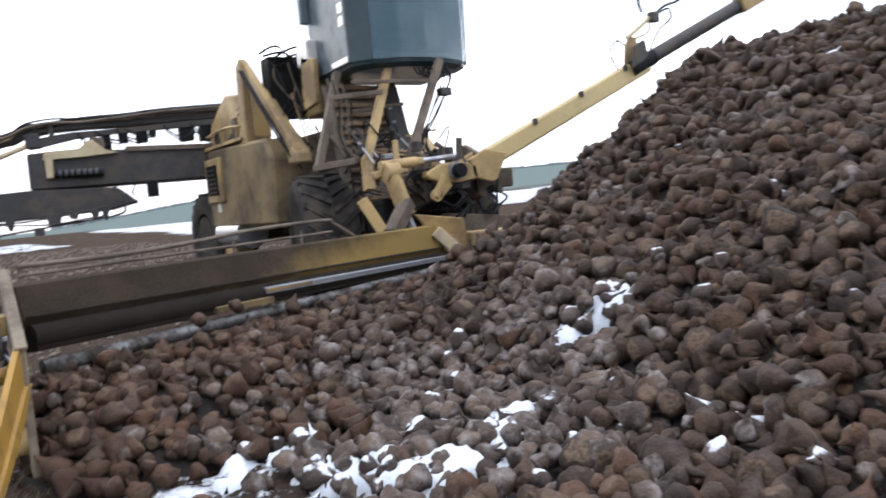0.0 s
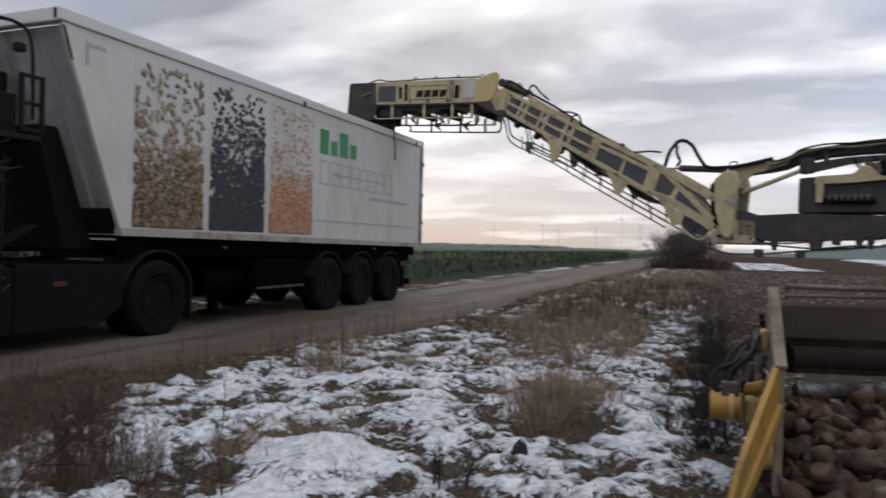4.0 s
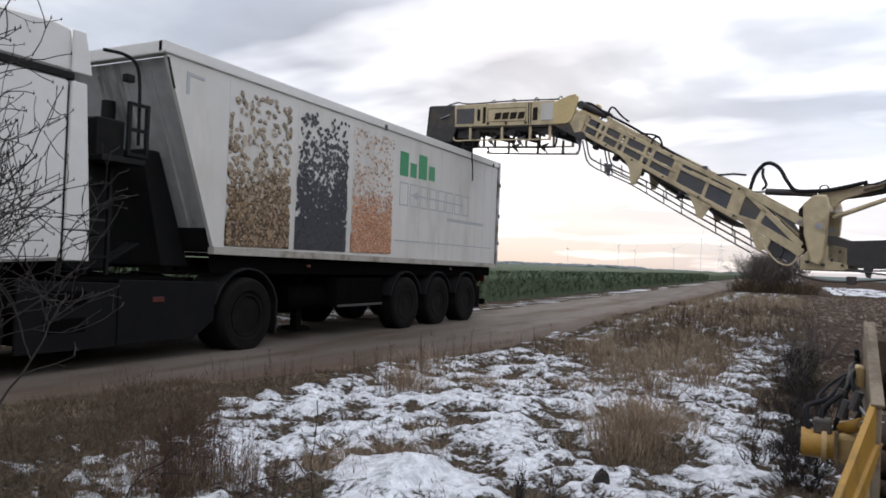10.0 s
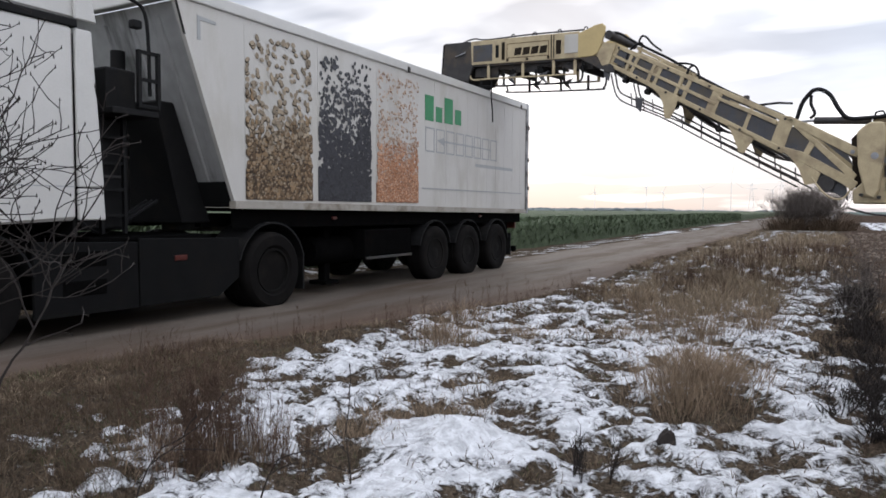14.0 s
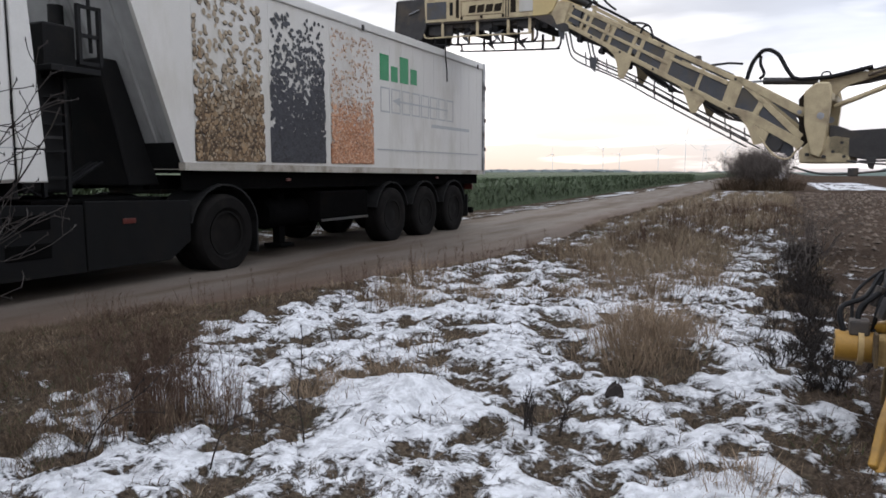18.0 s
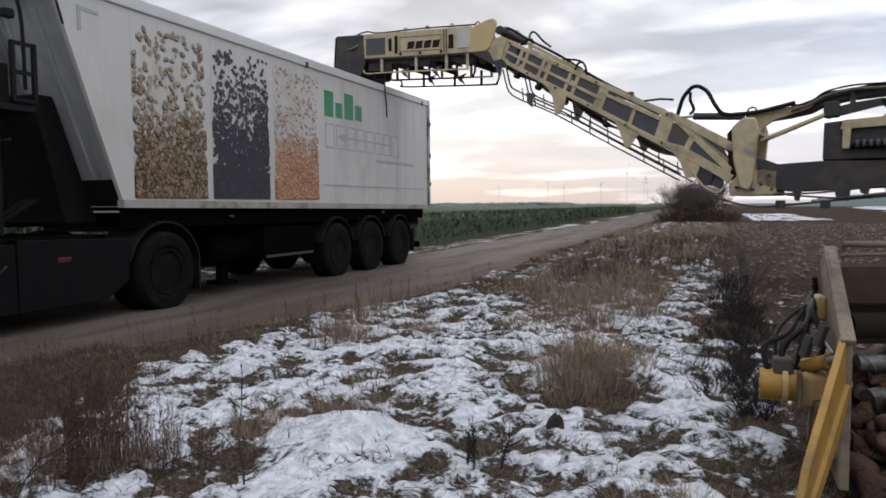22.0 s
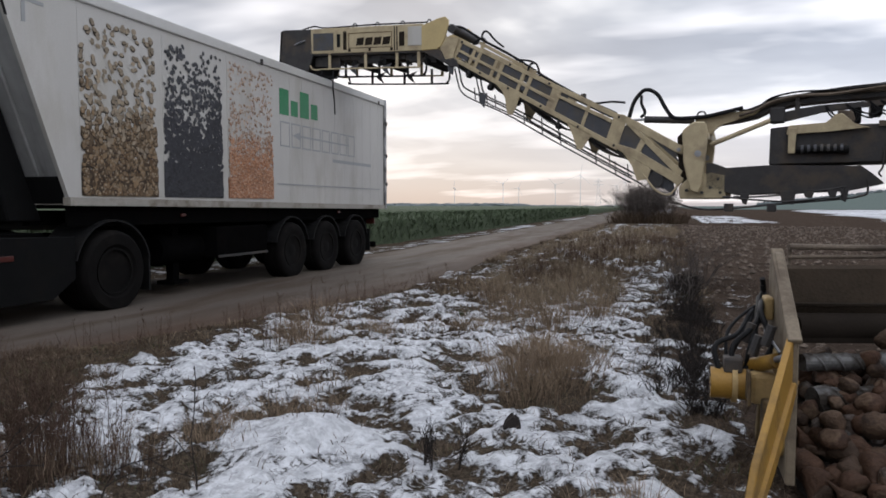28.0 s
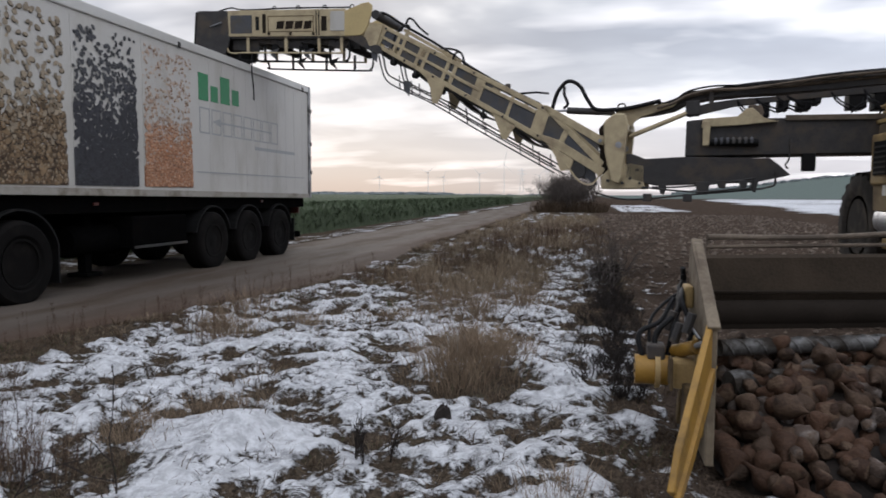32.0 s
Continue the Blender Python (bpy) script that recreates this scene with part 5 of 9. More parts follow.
# clutter on the machine: pipes, clips, blocks and brackets round the carrier and the tower
rnd = random.Random(91)
for k in range(46):
    x, y, z = CX - 1.2 + 1.35 * rnd.random(), 7.55 + 0.5 * rnd.random(), 1.55 + 0.75 * rnd.random() ** 1.6
    kind = k % 4
    if kind == 0:
        lpart("valve_block", box(B(), (x, y - 0.1, z), (x + rnd.uniform(0.05, 0.14), y, z + rnd.uniform(0.05, 0.13)), 0.008), (M_DARKSTEEL, M_BROWNSTEEL, M_STEEL)[k % 3])
    elif kind == 1:
        lpart("pipe", tube(B(), [(x, y, z), (x + rnd.uniform(0.2, 0.5), y - 0.05, z + rnd.uniform(-0.08, 0.08))], 0.014, 6), M_YELLOW if k % 8 == 1 else M_BROWNSTEEL, "", True)
    else:
        lpart("hose", tube(B(), arc_pts([(x, y, z), (x + rnd.uniform(-0.25, 0.25), y - 0.12, z + rnd.uniform(0, 0.2)), (x + rnd.uniform(-0.4, 0.4), y - 0.1, z - rnd.uniform(0.1, 0.3))], 5), 0.012, 5), M_HOSE, "", True)
for k in range(18):
    x, z = CX - 1.32 + 0.9 * rnd.random(), 2.6 + 1.05 * rnd.random()
    lpart("pipe", tube(B(), arc_pts([(x, 9.72, z), (x + rnd.uniform(-0.1, 0.12), 9.62, z - 0.25), (x + rnd.uniform(0.05, 0.3), 9.5, z - 0.7)], 4), 0.012, 5), (M_HOSE, M_BROWNSTEEL, M_YELLOW)[k % 3], "", True)
rnd = random.Random(33)
for k in range(4):
    x = 0.035 * k
    w = [rnd.uniform(-0.05, 0.05) for i in range(4)]
    bm = tube(B(), arc_pts([(5.88 - x, 7.65, 3.2), (6.02 + w[0] - x, 7.6, 2.98), (5.88 + w[1] - x, 7.56, 2.74), (5.62 + w[2] - x, 7.48, 2.42), (5.42 + w[3] - x, 7.4, 2.1), (5.45 + w[0] - x, 7.35, 1.85)], 6), 0.012, 6)
    lpart("hose", bm, M_HOSE, "", True)
lpart("hose_clip", box(B(), (5.76, 7.48, 2.68), (5.94, 7.6, 2.78), 0.01), M_DARKSTEEL)
# catwalk clutter beside the boom root
for y in (10.9, 11.5, 12.1):
    lpart("rail_post", tube(B(), [(CX - 1.45, y, 2.55), (CX - 1.45, y, 2.78)], 0.016, 6), M_YELLOW)
for k in range(14):
    y, z = rnd.uniform(10.7, 12.5), rnd.uniform(2.56, 2.95)
    if k % 2:
        lpart("hose", tube(B(), arc_pts([(CX - 1.3, y, z), (CX - 1.35, y + 0.2, z + 0.15), (CX - 1.3, y + 0.45, z - 0.05)], 5), 0.013, 5), M_HOSE, "", True)
    else:
        lpart("valve_block", box(B(), (CX - 1.4, y, 2.57), (CX - 1.2, y + rnd.uniform(0.08, 0.2), z), 0.01), (M_DARKSTEEL, M_BROWNSTEEL)[k % 4 // 2])
for k in range(5):
    bm = tube(B(), arc_pts([(CX - 0.12 + 0.07 * k, 7.7, 3.14), (CX - 0.06 + 0.07 * k, 7.62, 2.97 - 0.02 * k), (CX + 0.1 + 0.07 * k, 7.65, 3.14)], 5), 0.014, 6)
    lpart("hose", bm, M_HOSE, "", True)

# front linkage: knuckle, cylinders, plates
front = lpart("front_carrier", box(B(), (CX - 0.9, 7.15, 1.40), (CX + 1.0, 7.5, 1.66), 0.03), M_BROWNSTEEL, "soil-caked front carrier beam")
lpart("carrier_plate", prism(B(), [(7.0, 1.3), (7.0, 1.85), (7.3, 2.0), (7.6, 1.8), (7.6, 1.2)], "x", CX - 0.55, CX - 0.47, 0.01), M_BROWNSTEEL)
lpart("carrier_plate", prism(B(), [(7.0, 1.3), (7.0, 1.85), (7.3, 2.0), (7.6, 1.8), (7.6, 1.2)], "x", CX + 0.3, CX + 0.38, 0.01), M_BROWNSTEEL)
for x, dx in ((4.50, 0.12),):
    paint = M_YELLOW
    cyl = lpart("lift_cylinder", tube(B(), [(x, 6.85, 1.64), (x + dx, 6.78, 1.17)], 0.10, 14), paint, "", True)
    lpart("piston_rod", tube(B(), [(x + dx, 6.78, 1.17), (x + dx * 1.5, 6.74, 0.95)], 0.04, 12), M_STEEL, "bright piston rod", True, cyl)
    lpart("cylinder_eye", tube(B(), [(x - 0.09, 6.86, 1.68), (x + 0.09, 6.86, 1.68)], 0.11, 14), paint, "", True, cyl)
lpart("lift_arm", beam(B(), (4.05, 6.8, 1.40), (4.26, 6.7, 0.96), 0.11, 0.13, 0.01), M_YELLOW)
lpart("lift_arm", beam(B(), (4.62, 6.75, 1.32), (4.28, 6.6, 0.98), 0.16, 0.16, 0.02), M_BROWNSTEEL)
for p, q in (((CX - 0.92, 7.0, 2.06), (CX - 0.98, 6.9, 1.62)), ((CX - 1.3, 6.95, 1.66), (CX - 0.85, 6.9, 1.72)), ((CX - 1.12, 6.9, 1.78), (CX - 0.62, 6.9, 1.80)), ((CX - 0.36, 6.85, 1.60), (CX - 0.52, 6.85, 1.34))):
    lpart("casting_arm", beam(B(), p, q, 0.07, 0.09, 0.02), M_YELLOW)
for k in range(9):
    x = CX - 0.95 + 0.05 * k
    lpart("grease_line", tube(B(), arc_pts([(x, 7.1, 1.42 + 0.015 * k), (x - 0.15, 7.02, 1.4 + 0.02 * k), (x - 0.32, 7.2, 1.46 + 0.03 * k)], 4), 0.009, 5), M_BROWNSTEEL, "", True)
slew = lpart("slew_cylinder", tube(B(), [(4.86, 6.9, 1.79), (5.45, 6.9, 1.83)], 0.035, 10), M_STEEL, "bright steel slewing rod", True)
lpart("slew_head", tube(B(), [(4.40, 6.92, 1.76), (4.88, 6.9, 1.79)], 0.065, 10), M_YELLOW, "", True, slew)
knuckle = lpart("knuckle", prism(B(), [(4.99, 1.62), (5.05, 1.68), (5.23, 1.75), (5.52, 1.77), (5.77, 1.70), (5.77, 1.53), (5.47, 1.51), (5.19, 1.53), (5.03, 1.57)], "y", 6.86, 7.02, 0.02), M_YELLOW, "yellow eye plate of the arm joint")
lpart("hose_stub", tube(B(), [(5.60, 7.0, 1.8), (5.62, 7.0, 2.06)], 0.045, 10), M_DARKSTEEL, "", True)
lpart("hose_stub", tube(B(), [(5.34, 7.0, 1.8), (5.34, 7.0, 1.96), (5.26, 7.0, 2.0)], 0.035, 8), M_DARKSTEEL, "", True)
lpart("pivot_pin", lathe(B(), [(-0.16, 0.085), (-0.03, 0.085), (-0.03, 0.055), (0.02, 0.05)], (5.42, 6.88, 1.65), "y", 18), M_BLACK, "", True, knuckle)
lpart("pin_ring", lathe(B(), [(-0.05, 0.085), (-0.05, 0.11), (0.0, 0.11), (0.0, 0.085)], (5.42, 6.87, 1.65), "y", 18), M_STEEL, "worn steel ring", True, knuckle)
bm = beam(B(), (5.11, 6.86, 1.37), (5.31, 6.86, 1.53), 0.05, 0.15, 0.02)
lathe(bm, [(-0.025, 0.075), (0.025, 0.075)], (5.11, 6.86, 1.37), "y", 14)
lpart("knuckle_ear", bm, M_YELLOW)
# black colour carries the shade behind the front carrier
lpart("axle_housing", box(B(), (4.66, 7.4, 0.95), (6.05, 7.95, 1.38), 0.05), M_BLACK, "axle housing with its shade put in as black")
for k in range(26):
    rnd = random.Random(40 + k)
    x, z = CX - 0.75 + rnd.random() * 1.3, 1.3 + rnd.random() * 0.65
    if k % 3 == 0:
        lpart("valve_block", box(B(), (x, 6.98, z), (x + rnd.uniform(0.06, 0.16), 7.12, z + rnd.uniform(0.06, 0.15)), 0.01), (M_DARKSTEEL, M_BLACK, M_STEEL)[k % 4 % 3])
    else:
        bm = tube(B(), arc_pts([(x, 7.05, z), (x + rnd.uniform(-0.2, 0.2), 6.9, z - 0.15), (x + rnd.uniform(-0.3, 0.3), 6.95, z - 0.3), (x + rnd.uniform(-0.4, 0.4), 7.2, 1.2)], 5), 0.015, 5)
        lpart("hose", bm, M_HOSE, "", True)
lpart("belly_plate", prism(B(), [(CX - 0.3, 0.7), (CX + 1.35, 0.6), (CX + 1.4, 0.95), (CX - 0.25, 1.14)], "y", 7.0, 7.15, 0.01), M_BROWNSTEEL)
# pile-knocking arm raised over the clamp
arm = lpart("clearing_arm", beam(B(), (CX + 0.25, 7.13, 1.67), (CX + 2.95, 6.40, 2.95), 0.22, 0.25, 0.03), M_KNEE, "long yellow clearing arm over the pile")
lpart("arm_gusset", prism(B(), [(5.66, 1.78), (5.92, 1.90), (6.28, 1.84), (6.20, 1.74), (6.07, 1.50), (6.0, 1.48), (5.71, 1.55)], "y", 6.86, 6.90, 0.01), M_YELLOW, "", False, arm)
lpart("arm_gusset", prism(B(), [(5.66, 1.78), (5.92, 1.90), (6.28, 1.84), (6.20, 1.74), (6.07, 1.50), (6.0, 1.48), (5.71, 1.55)], "y", 7.1, 7.14, 0.01), M_YELLOW, "", False, arm)
lpart("arm_cylinder", tube(B(), [(CX + 2.75, 6.42, 2.90), (CX + 5.0, 5.9, 3.92)], 0.10, 16), M_DARKSTEEL, "", True, arm)
lpart("cylinder_collar", tube(B(), [(CX + 2.65, 6.42, 2.85), (CX + 3.05, 6.33, 3.03)], 0.11, 12), M_BLACK, "", True, arm)
lpart("arm_extension", beam(B(), (CX + 4.6, 5.95, 3.75), (CX + 6.6, 5.5, 4.65), 0.18, 0.24, 0.02), M_YELLOW, "", False, arm)
for k in range(3):
    lpart("grease_nipple", box(B(), (CX + 1.1 + 0.7 * k, 6.76 - 0.19 * k, 2.18 + 0.326 * k), (CX + 1.16 + 0.7 * k, 6.80 - 0.19 * k, 2.26 + 0.326 * k)), M_DARKSTEEL, "", False, arm)
lpart("hose_bracket", prism(B(), [(CX + 2.55, 2.85), (CX + 2.9, 3.02), (CX + 2.84, 3.3), (CX + 2.7, 3.34), (CX + 2.6, 3.18)], "y", 6.42, 6.46, 0.008), M_YELLOW, "", False, arm)
lpart("hose_bracket", prism(B(), [(CX + 2.55, 2.85), (CX + 2.9, 3.02), (CX + 2.84, 3.26), (CX + 2.62, 3.16)], "y", 6.28, 6.32, 0.008), M_DARKSTEEL, "", False, arm)
for pts, r, m in (([(2.5, 6.5, 2.86), (2.36, 6.5, 3.1), (2.48, 6.48, 3.26), (2.62, 6.46, 3.2)], 0.014, M_HOSE),
                  ([(2.66, 6.45, 3.3), (2.85, 6.42, 3.42), (3.1, 6.36, 3.6), (3.2, 6.34, 3.66)], 0.03, M_BOOM),
                  ([(2.75, 6.45, 3.28), (2.95, 6.42, 3.34), (3.08, 6.38, 3.42), (3.05, 6.36, 3.52)], 0.016, M_BOOM),
                  ([(3.0, 6.38, 3.06), (3.22, 6.35, 3.4), (3.45, 6.3, 3.58), (3.42, 6.3, 3.72), (3.25, 6.33, 3.66)], 0.014, M_HOSE),
                  ([(2.95, 6.4, 3.66), (2.9, 6.4, 3.85), (3.05, 6.36, 3.98), (3.3, 6.3, 3.9), (3.4, 6.3, 4.1)], 0.02, M_HOSE),
                  ([(3.2, 6.34, 3.66), (3.36, 6.3, 3.76), (3.6, 6.25, 3.84), (3.9, 6.2, 4.05)], 0.018, M_HOSE)):
    lpart("hose", tube(B(), arc_pts([(CX + p[0], p[1], p[2]) for p in pts], 5), r, 7), m, "", True, arm)
lpart("hose_clamp", box(B(), (CX + 3.05, 6.3, 3.52), (CX + 3.22, 6.4, 3.66), 0.02), M_DARKSTEEL, "", False, arm)

# ---- pick-up header in front of the loader ----
HE, HN = Vector((0.50, 4.62, 0)), Vector((4.95, 6.35, 0))
HD = (HN - HE).normalized()
HF = Vector((HD.y, -HD.x, 0))  # towards the pile


def hp(s, f, z):
    """s metres along the left wing, f metres in front of its back edge."""
    p = HE + HD * s + HF * f
    return (p.x, p.y, z)


M_ROLL = mat("soil_smeared_roll", (0.016, 0.0125, 0.010), 0.8, var=0.4, dirt=(0.015, 0.012, 0.0095), dirt_amt=0.5, spec=0.05)
HL = (HN - HE).length
def worn_plate_mat():
    """Soil-brown film over yellow paint; the film ends in a ragged slanting edge near the machine."""
    m = mat("soil_brown_plate", (0.034, 0.026, 0.019), 0.85, var=0.35, scale=2, dirt=(0.052, 0.039, 0.028), dirt_amt=0.45, dirt_scale=1.5, bump=0.4, spec=0.06)
    n, l = m.node_tree.nodes, m.node_tree.links
    b = n["Principled BSDF"]
    film = b.inputs["Base Color"].links[0].from_socket
    tc, sep, tex = n.new("ShaderNodeTexCoord"), n.new("ShaderNodeSeparateXYZ"), n.new("ShaderNodeTexNoise")
    tex.inputs["Scale"].default_value, tex.inputs["Detail"].default_value, tex.inputs["Roughness"].default_value = 2.2, 6, 0.7
    l.new(tc.outputs["Object"], sep.inputs[0]); l.new(tc.outputs["Object"], tex.inputs["Vector"])
    hgt, sway, edge = n.new("ShaderNodeMath"), n.new("ShaderNodeMath"), n.new("ShaderNodeMapRange")
    hgt.operation = sway.operation = "MULTIPLY_ADD"
    hgt.inputs[1].default_value = -5.0
    l.new(sep.outputs["Z"], hgt.inputs[0]); l.new(sep.outputs["X"], hgt.inputs[2])
    sway.inputs[1].default_value = 2.6
    l.new(tex.outputs["Fac"], sway.inputs[0]); l.new(hgt.outputs[0], sway.inputs[2])
    edge.inputs["From Min"].default_value, edge.inputs["From Max"].default_value, edge.inputs["To Max"].default_value = -6.6, -5.2, 0.85
    l.new(sway.outputs[0], edge.inputs["Value"])
    mx = n.new("ShaderNodeMix"); mx.data_type = "RGBA"; mx.inputs[7].default_value = (0.20, 0.135, 0.045, 1)
    l.new(edge.outputs[0], mx.inputs[0]); l.new(film, mx.inputs[6]); l.new(mx.outputs[2], b.inputs["Base Color"])
    return m


def taper_bar(s0, s1, near, far, whole=(0.03, HL)):
    """A bar along the wing whose outline changes evenly from near to far; only the stretch s0 to s1 of it."""
    def at(k):
        t = (k - whole[0]) / (whole[1] - whole[0])
        return [(a[0] + (b_[0] - a[0]) * t, a[1] + (b_[1] - a[1]) * t) for a, b_ in zip(near, far)]
    bm = B()
    ends = [[bm.verts.new(hp(k, f, z)) for f, z in at(k)] for k in (s0, s1)]
    n = len(near)
    bm.faces.new(ends[0][::-1]); bm.faces.new(ends[1])
    for i in range(n):
        bm.faces.new((ends[0][i], ends[0][(i + 1) % n], ends[1][(i + 1) % n], ends[1][i]))
    return bm


PLATE = ([(-0.06, 0.80), (-0.10, 1.03), (-0.06, 1.075), (0.00, 1.06), (0.045, 0.86), (0.02, 0.81)], [(-0.06, 0.70), (-0.10, 1.00), (-0.06, 1.05), (0.00, 1.035), (0.05, 0.77), (0.02, 0.71)])
back = lpart("header_back", taper_bar(0.03, HL + 0.1, *PLATE), worn_plate_mat(), "soil-brown header plate, its yellow paint worn towards the machine")
lpart("plate_seam", taper_bar(0.05, HL, [(0.046, 0.87), (0.046, 0.885), (0.06, 0.88), (0.06, 0.87)], [(0.05, 0.78), (0.05, 0.80), (0.065, 0.79), (0.065, 0.78)]), M_BEAMDARK, "", False, back)
lpart("header_lower", taper_bar(0.05, HL - 0.2, [(-0.02, 0.66), (0.0, 0.80), (0.07, 0.80), (0.13, 0.74), (0.13, 0.68)], [(-0.02, 0.58), (0.0, 0.71), (0.07, 0.71), (0.13, 0.66), (0.13, 0.60)]), M_ROLL, "dark curved lower trough", False, back)
lpart("header_roll", tube(B(), [hp(0.05, 0.06, 0.748), hp(HL - 0.3, 0.06, 0.67)], 0.082, 20), M_ROLL, "dark soil-smeared roll under the back plate", True, back)
lpart("wear_strip", taper_bar(1.80, HL, [(0.10, 0.775), (0.10, 0.82), (0.15, 0.80), (0.15, 0.76)], [(0.10, 0.67), (0.10, 0.715), (0.15, 0.70), (0.15, 0.66)]), M_STEEL, "bright worn steel strip", False, back)
lpart("wear_strip", taper_bar(1.80, 2.3, [(0.152, 0.78), (0.152, 0.80), (0.156, 0.80), (0.156, 0.775)], [(0.152, 0.68), (0.152, 0.70), (0.156, 0.70), (0.156, 0.675)]), M_WORN, "", False, back)
lpart("scraper_plate", taper_bar(1.3, 1.85, [(0.12, 0.68), (0.12, 0.735), (0.17, 0.725), (0.17, 0.68)], [(0.12, 0.60), (0.12, 0.65), (0.17, 0.64), (0.17, 0.60)]), M_BEAMBROWN, "", False, back)
lpart("corner_prop", beam(B(), (4.56, 6.14, 0.99), (4.88, 6.05, 0.64), 0.04, 0.13, 0.01), M_BOOM, "", False, back)
lpart("corner_shield", prism(B(), [(4.36, 1.19), (5.02, 1.09), (5.05, 0.62), (4.72, 0.66), (4.58, 0.94)], "y", 6.22, 6.26, 0.01), M_WORN, "bent dusty corner shield", False, back)
lpart("corner_shield", prism(B(), [(4.60, 0.95), (4.84, 0.92), (5.0, 0.62), (4.74, 0.62)], "y", 6.17, 6.20, 0.008), M_YELLOW, "", False, back)
lpart("right_wing", beam(B(), (HN.x + 0.2, HN.y, 0.72), (HN.x + 4.4, HN.y - 1.7, 0.72), 0.25, 0.4, 0.02), M_YELLOW, "yellow far wing buried in beets")
# hand rail of pipe along the wing
bm = tube(B(), arc_pts([hp(0.1, -0.1, 1.175), hp(0.78, -0.12, 1.165), hp(1.42, -0.12, 1.19), hp(1.95, -0.12, 1.225), hp(2.8, -0.12, 1.235), hp(2.92, -0.12, 1.2), hp(3.15, -0.05, 1.04)], 6), 0.017, 8)
lpart("guard_rail", bm, M_BROWNSTEEL, "", True)
bm = tube(B(), arc_pts([hp(0.1, -0.11, 1.115), hp(1.45, -0.12, 1.118), hp(2.9, -0.12, 1.125)], 4), 0.013, 6)
lpart("guard_rail", bm, M_BROWNSTEEL, "", True)
for s in (0.12, 0.95, 1.75, 2.5):
    lpart("rail_post", tube(B(), [hp(s, -0.12, 0.98), hp(s, -0.12, 1.17)], 0.012, 6), M_BROWNSTEEL)

# end board and yellow divider blade
M_BOARD = mat("scuffed_board", (0.15, 0.118, 0.08), 0.7, var=0.3, dirt=(0.08, 0.06, 0.043), dirt_amt=0.5, dirt_scale=4)
board = lpart("end_board", prism(B(), [(4.70, 0.12), (4.70, 1.06), (4.60, 1.17), (4.50, 1.15), (3.92, 0.80), (3.92, 0.12)], "x", 0.455, 0.495, 0.006), M_BOARD, "scuffed grey-beige end board")
lpart("board_edge", beam(B(), (0.475, 4.57, 1.165), (0.475, 3.90, 0.79), 0.06, 0.025, 0.006), M_BOARD, "", False, board)
bm = prism(B(), [(4.02, 0.86), (3.94, 0.82), (3.66, 0.60), (3.38, 0.39), (3.28, 0.24), (3.34, 0.20), (3.55, 0.30), (3.78, 0.43), (4.0, 0.60)], "x", 0, 0.03, 0.005)
for v in bm.verts:
    v.co.x += 0.47 - 0.355 * (4.0 - v.co.y)
blade = lpart("divider_blade", bm, M_YELLOW_CLEAN, "bright yellow divider blade")
bm = prism(B(), [(3.98, 0.60), (3.78, 0.43), (3.55, 0.29), (3.36, 0.19), (3.30, 0.21), (3.5, 0.33), (3.9, 0.60)], "x", 0, 0.03, 0.005)
for v in bm.verts:
    v.co.x += 0.488 - 0.355 * (4.0 - v.co.y)
lpart("blade_flange", bm, M_YELLOW_CLEAN, "", False, blade)
# roller drive: motor, gearbox and hoses outside the board
mot = lpart("roller_motor", tube(B(), [(0.14, 4.25, 0.50), (0.32, 4.25, 0.50)], 0.078, 20), M_YELLOW_CLEAN, "bright yellow hydraulic roller motor", True)
lpart("gearbox", box(B(), (0.32, 4.16, 0.42), (0.455, 4.35, 0.58), 0.025), M_YELLOW, "", False, mot)
lpart("mount_bracket", box(B(), (0.37, 4.08, 0.16), (0.42, 4.19, 0.46), 0.012), M_BEAMBROWN, "", False, mot)
lpart("mount_bracket", beam(B(), (0.40, 4.30, 0.44), (0.40, 4.42, 0.18), 0.05, 0.06, 0.01), M_BEAMBROWN, "", False, mot)
lpart("tensioner", tube(B(), [(0.33, 4.31, 0.585), (0.43, 4.10, 0.66)], 0.036, 14), M_YELLOW_CLEAN, "", True, mot)
lpart("tensioner_rod", tube(B(), [(0.40, 4.16, 0.64), (0.46, 4.02, 0.70)], 0.016, 8), M_STEEL, "", True, mot)
lpart("guard_plate", prism(B(), [(4.05, 0.44), (4.08, 0.60), (4.16, 0.60), (4.2, 0.46)], "x", 0.30, 0.316, 0.004), M_BEAMBROWN, "", False, mot)
lpart("motor_flange", tube(B(), [(0.24, 4.25, 0.50), (0.265, 4.25, 0.50)], 0.095, 20), M_YELLOW, "", True, mot)
lpart("port_block", box(B(), (0.2, 4.2, 0.56), (0.29, 4.31, 0.64), 0.012), M_DARKSTEEL, "", False, mot)
for c in ((0.33, 4.2, 0.66), (0.38, 4.15, 0.72), (0.31, 4.33, 0.7)):
    lpart("fitting", tube(B(), [c, (c[0] + 0.03, c[1], c[2] + 0.1)], 0.024, 8), M_DARKSTEEL, "", True, mot)
rnd = random.Random(17)
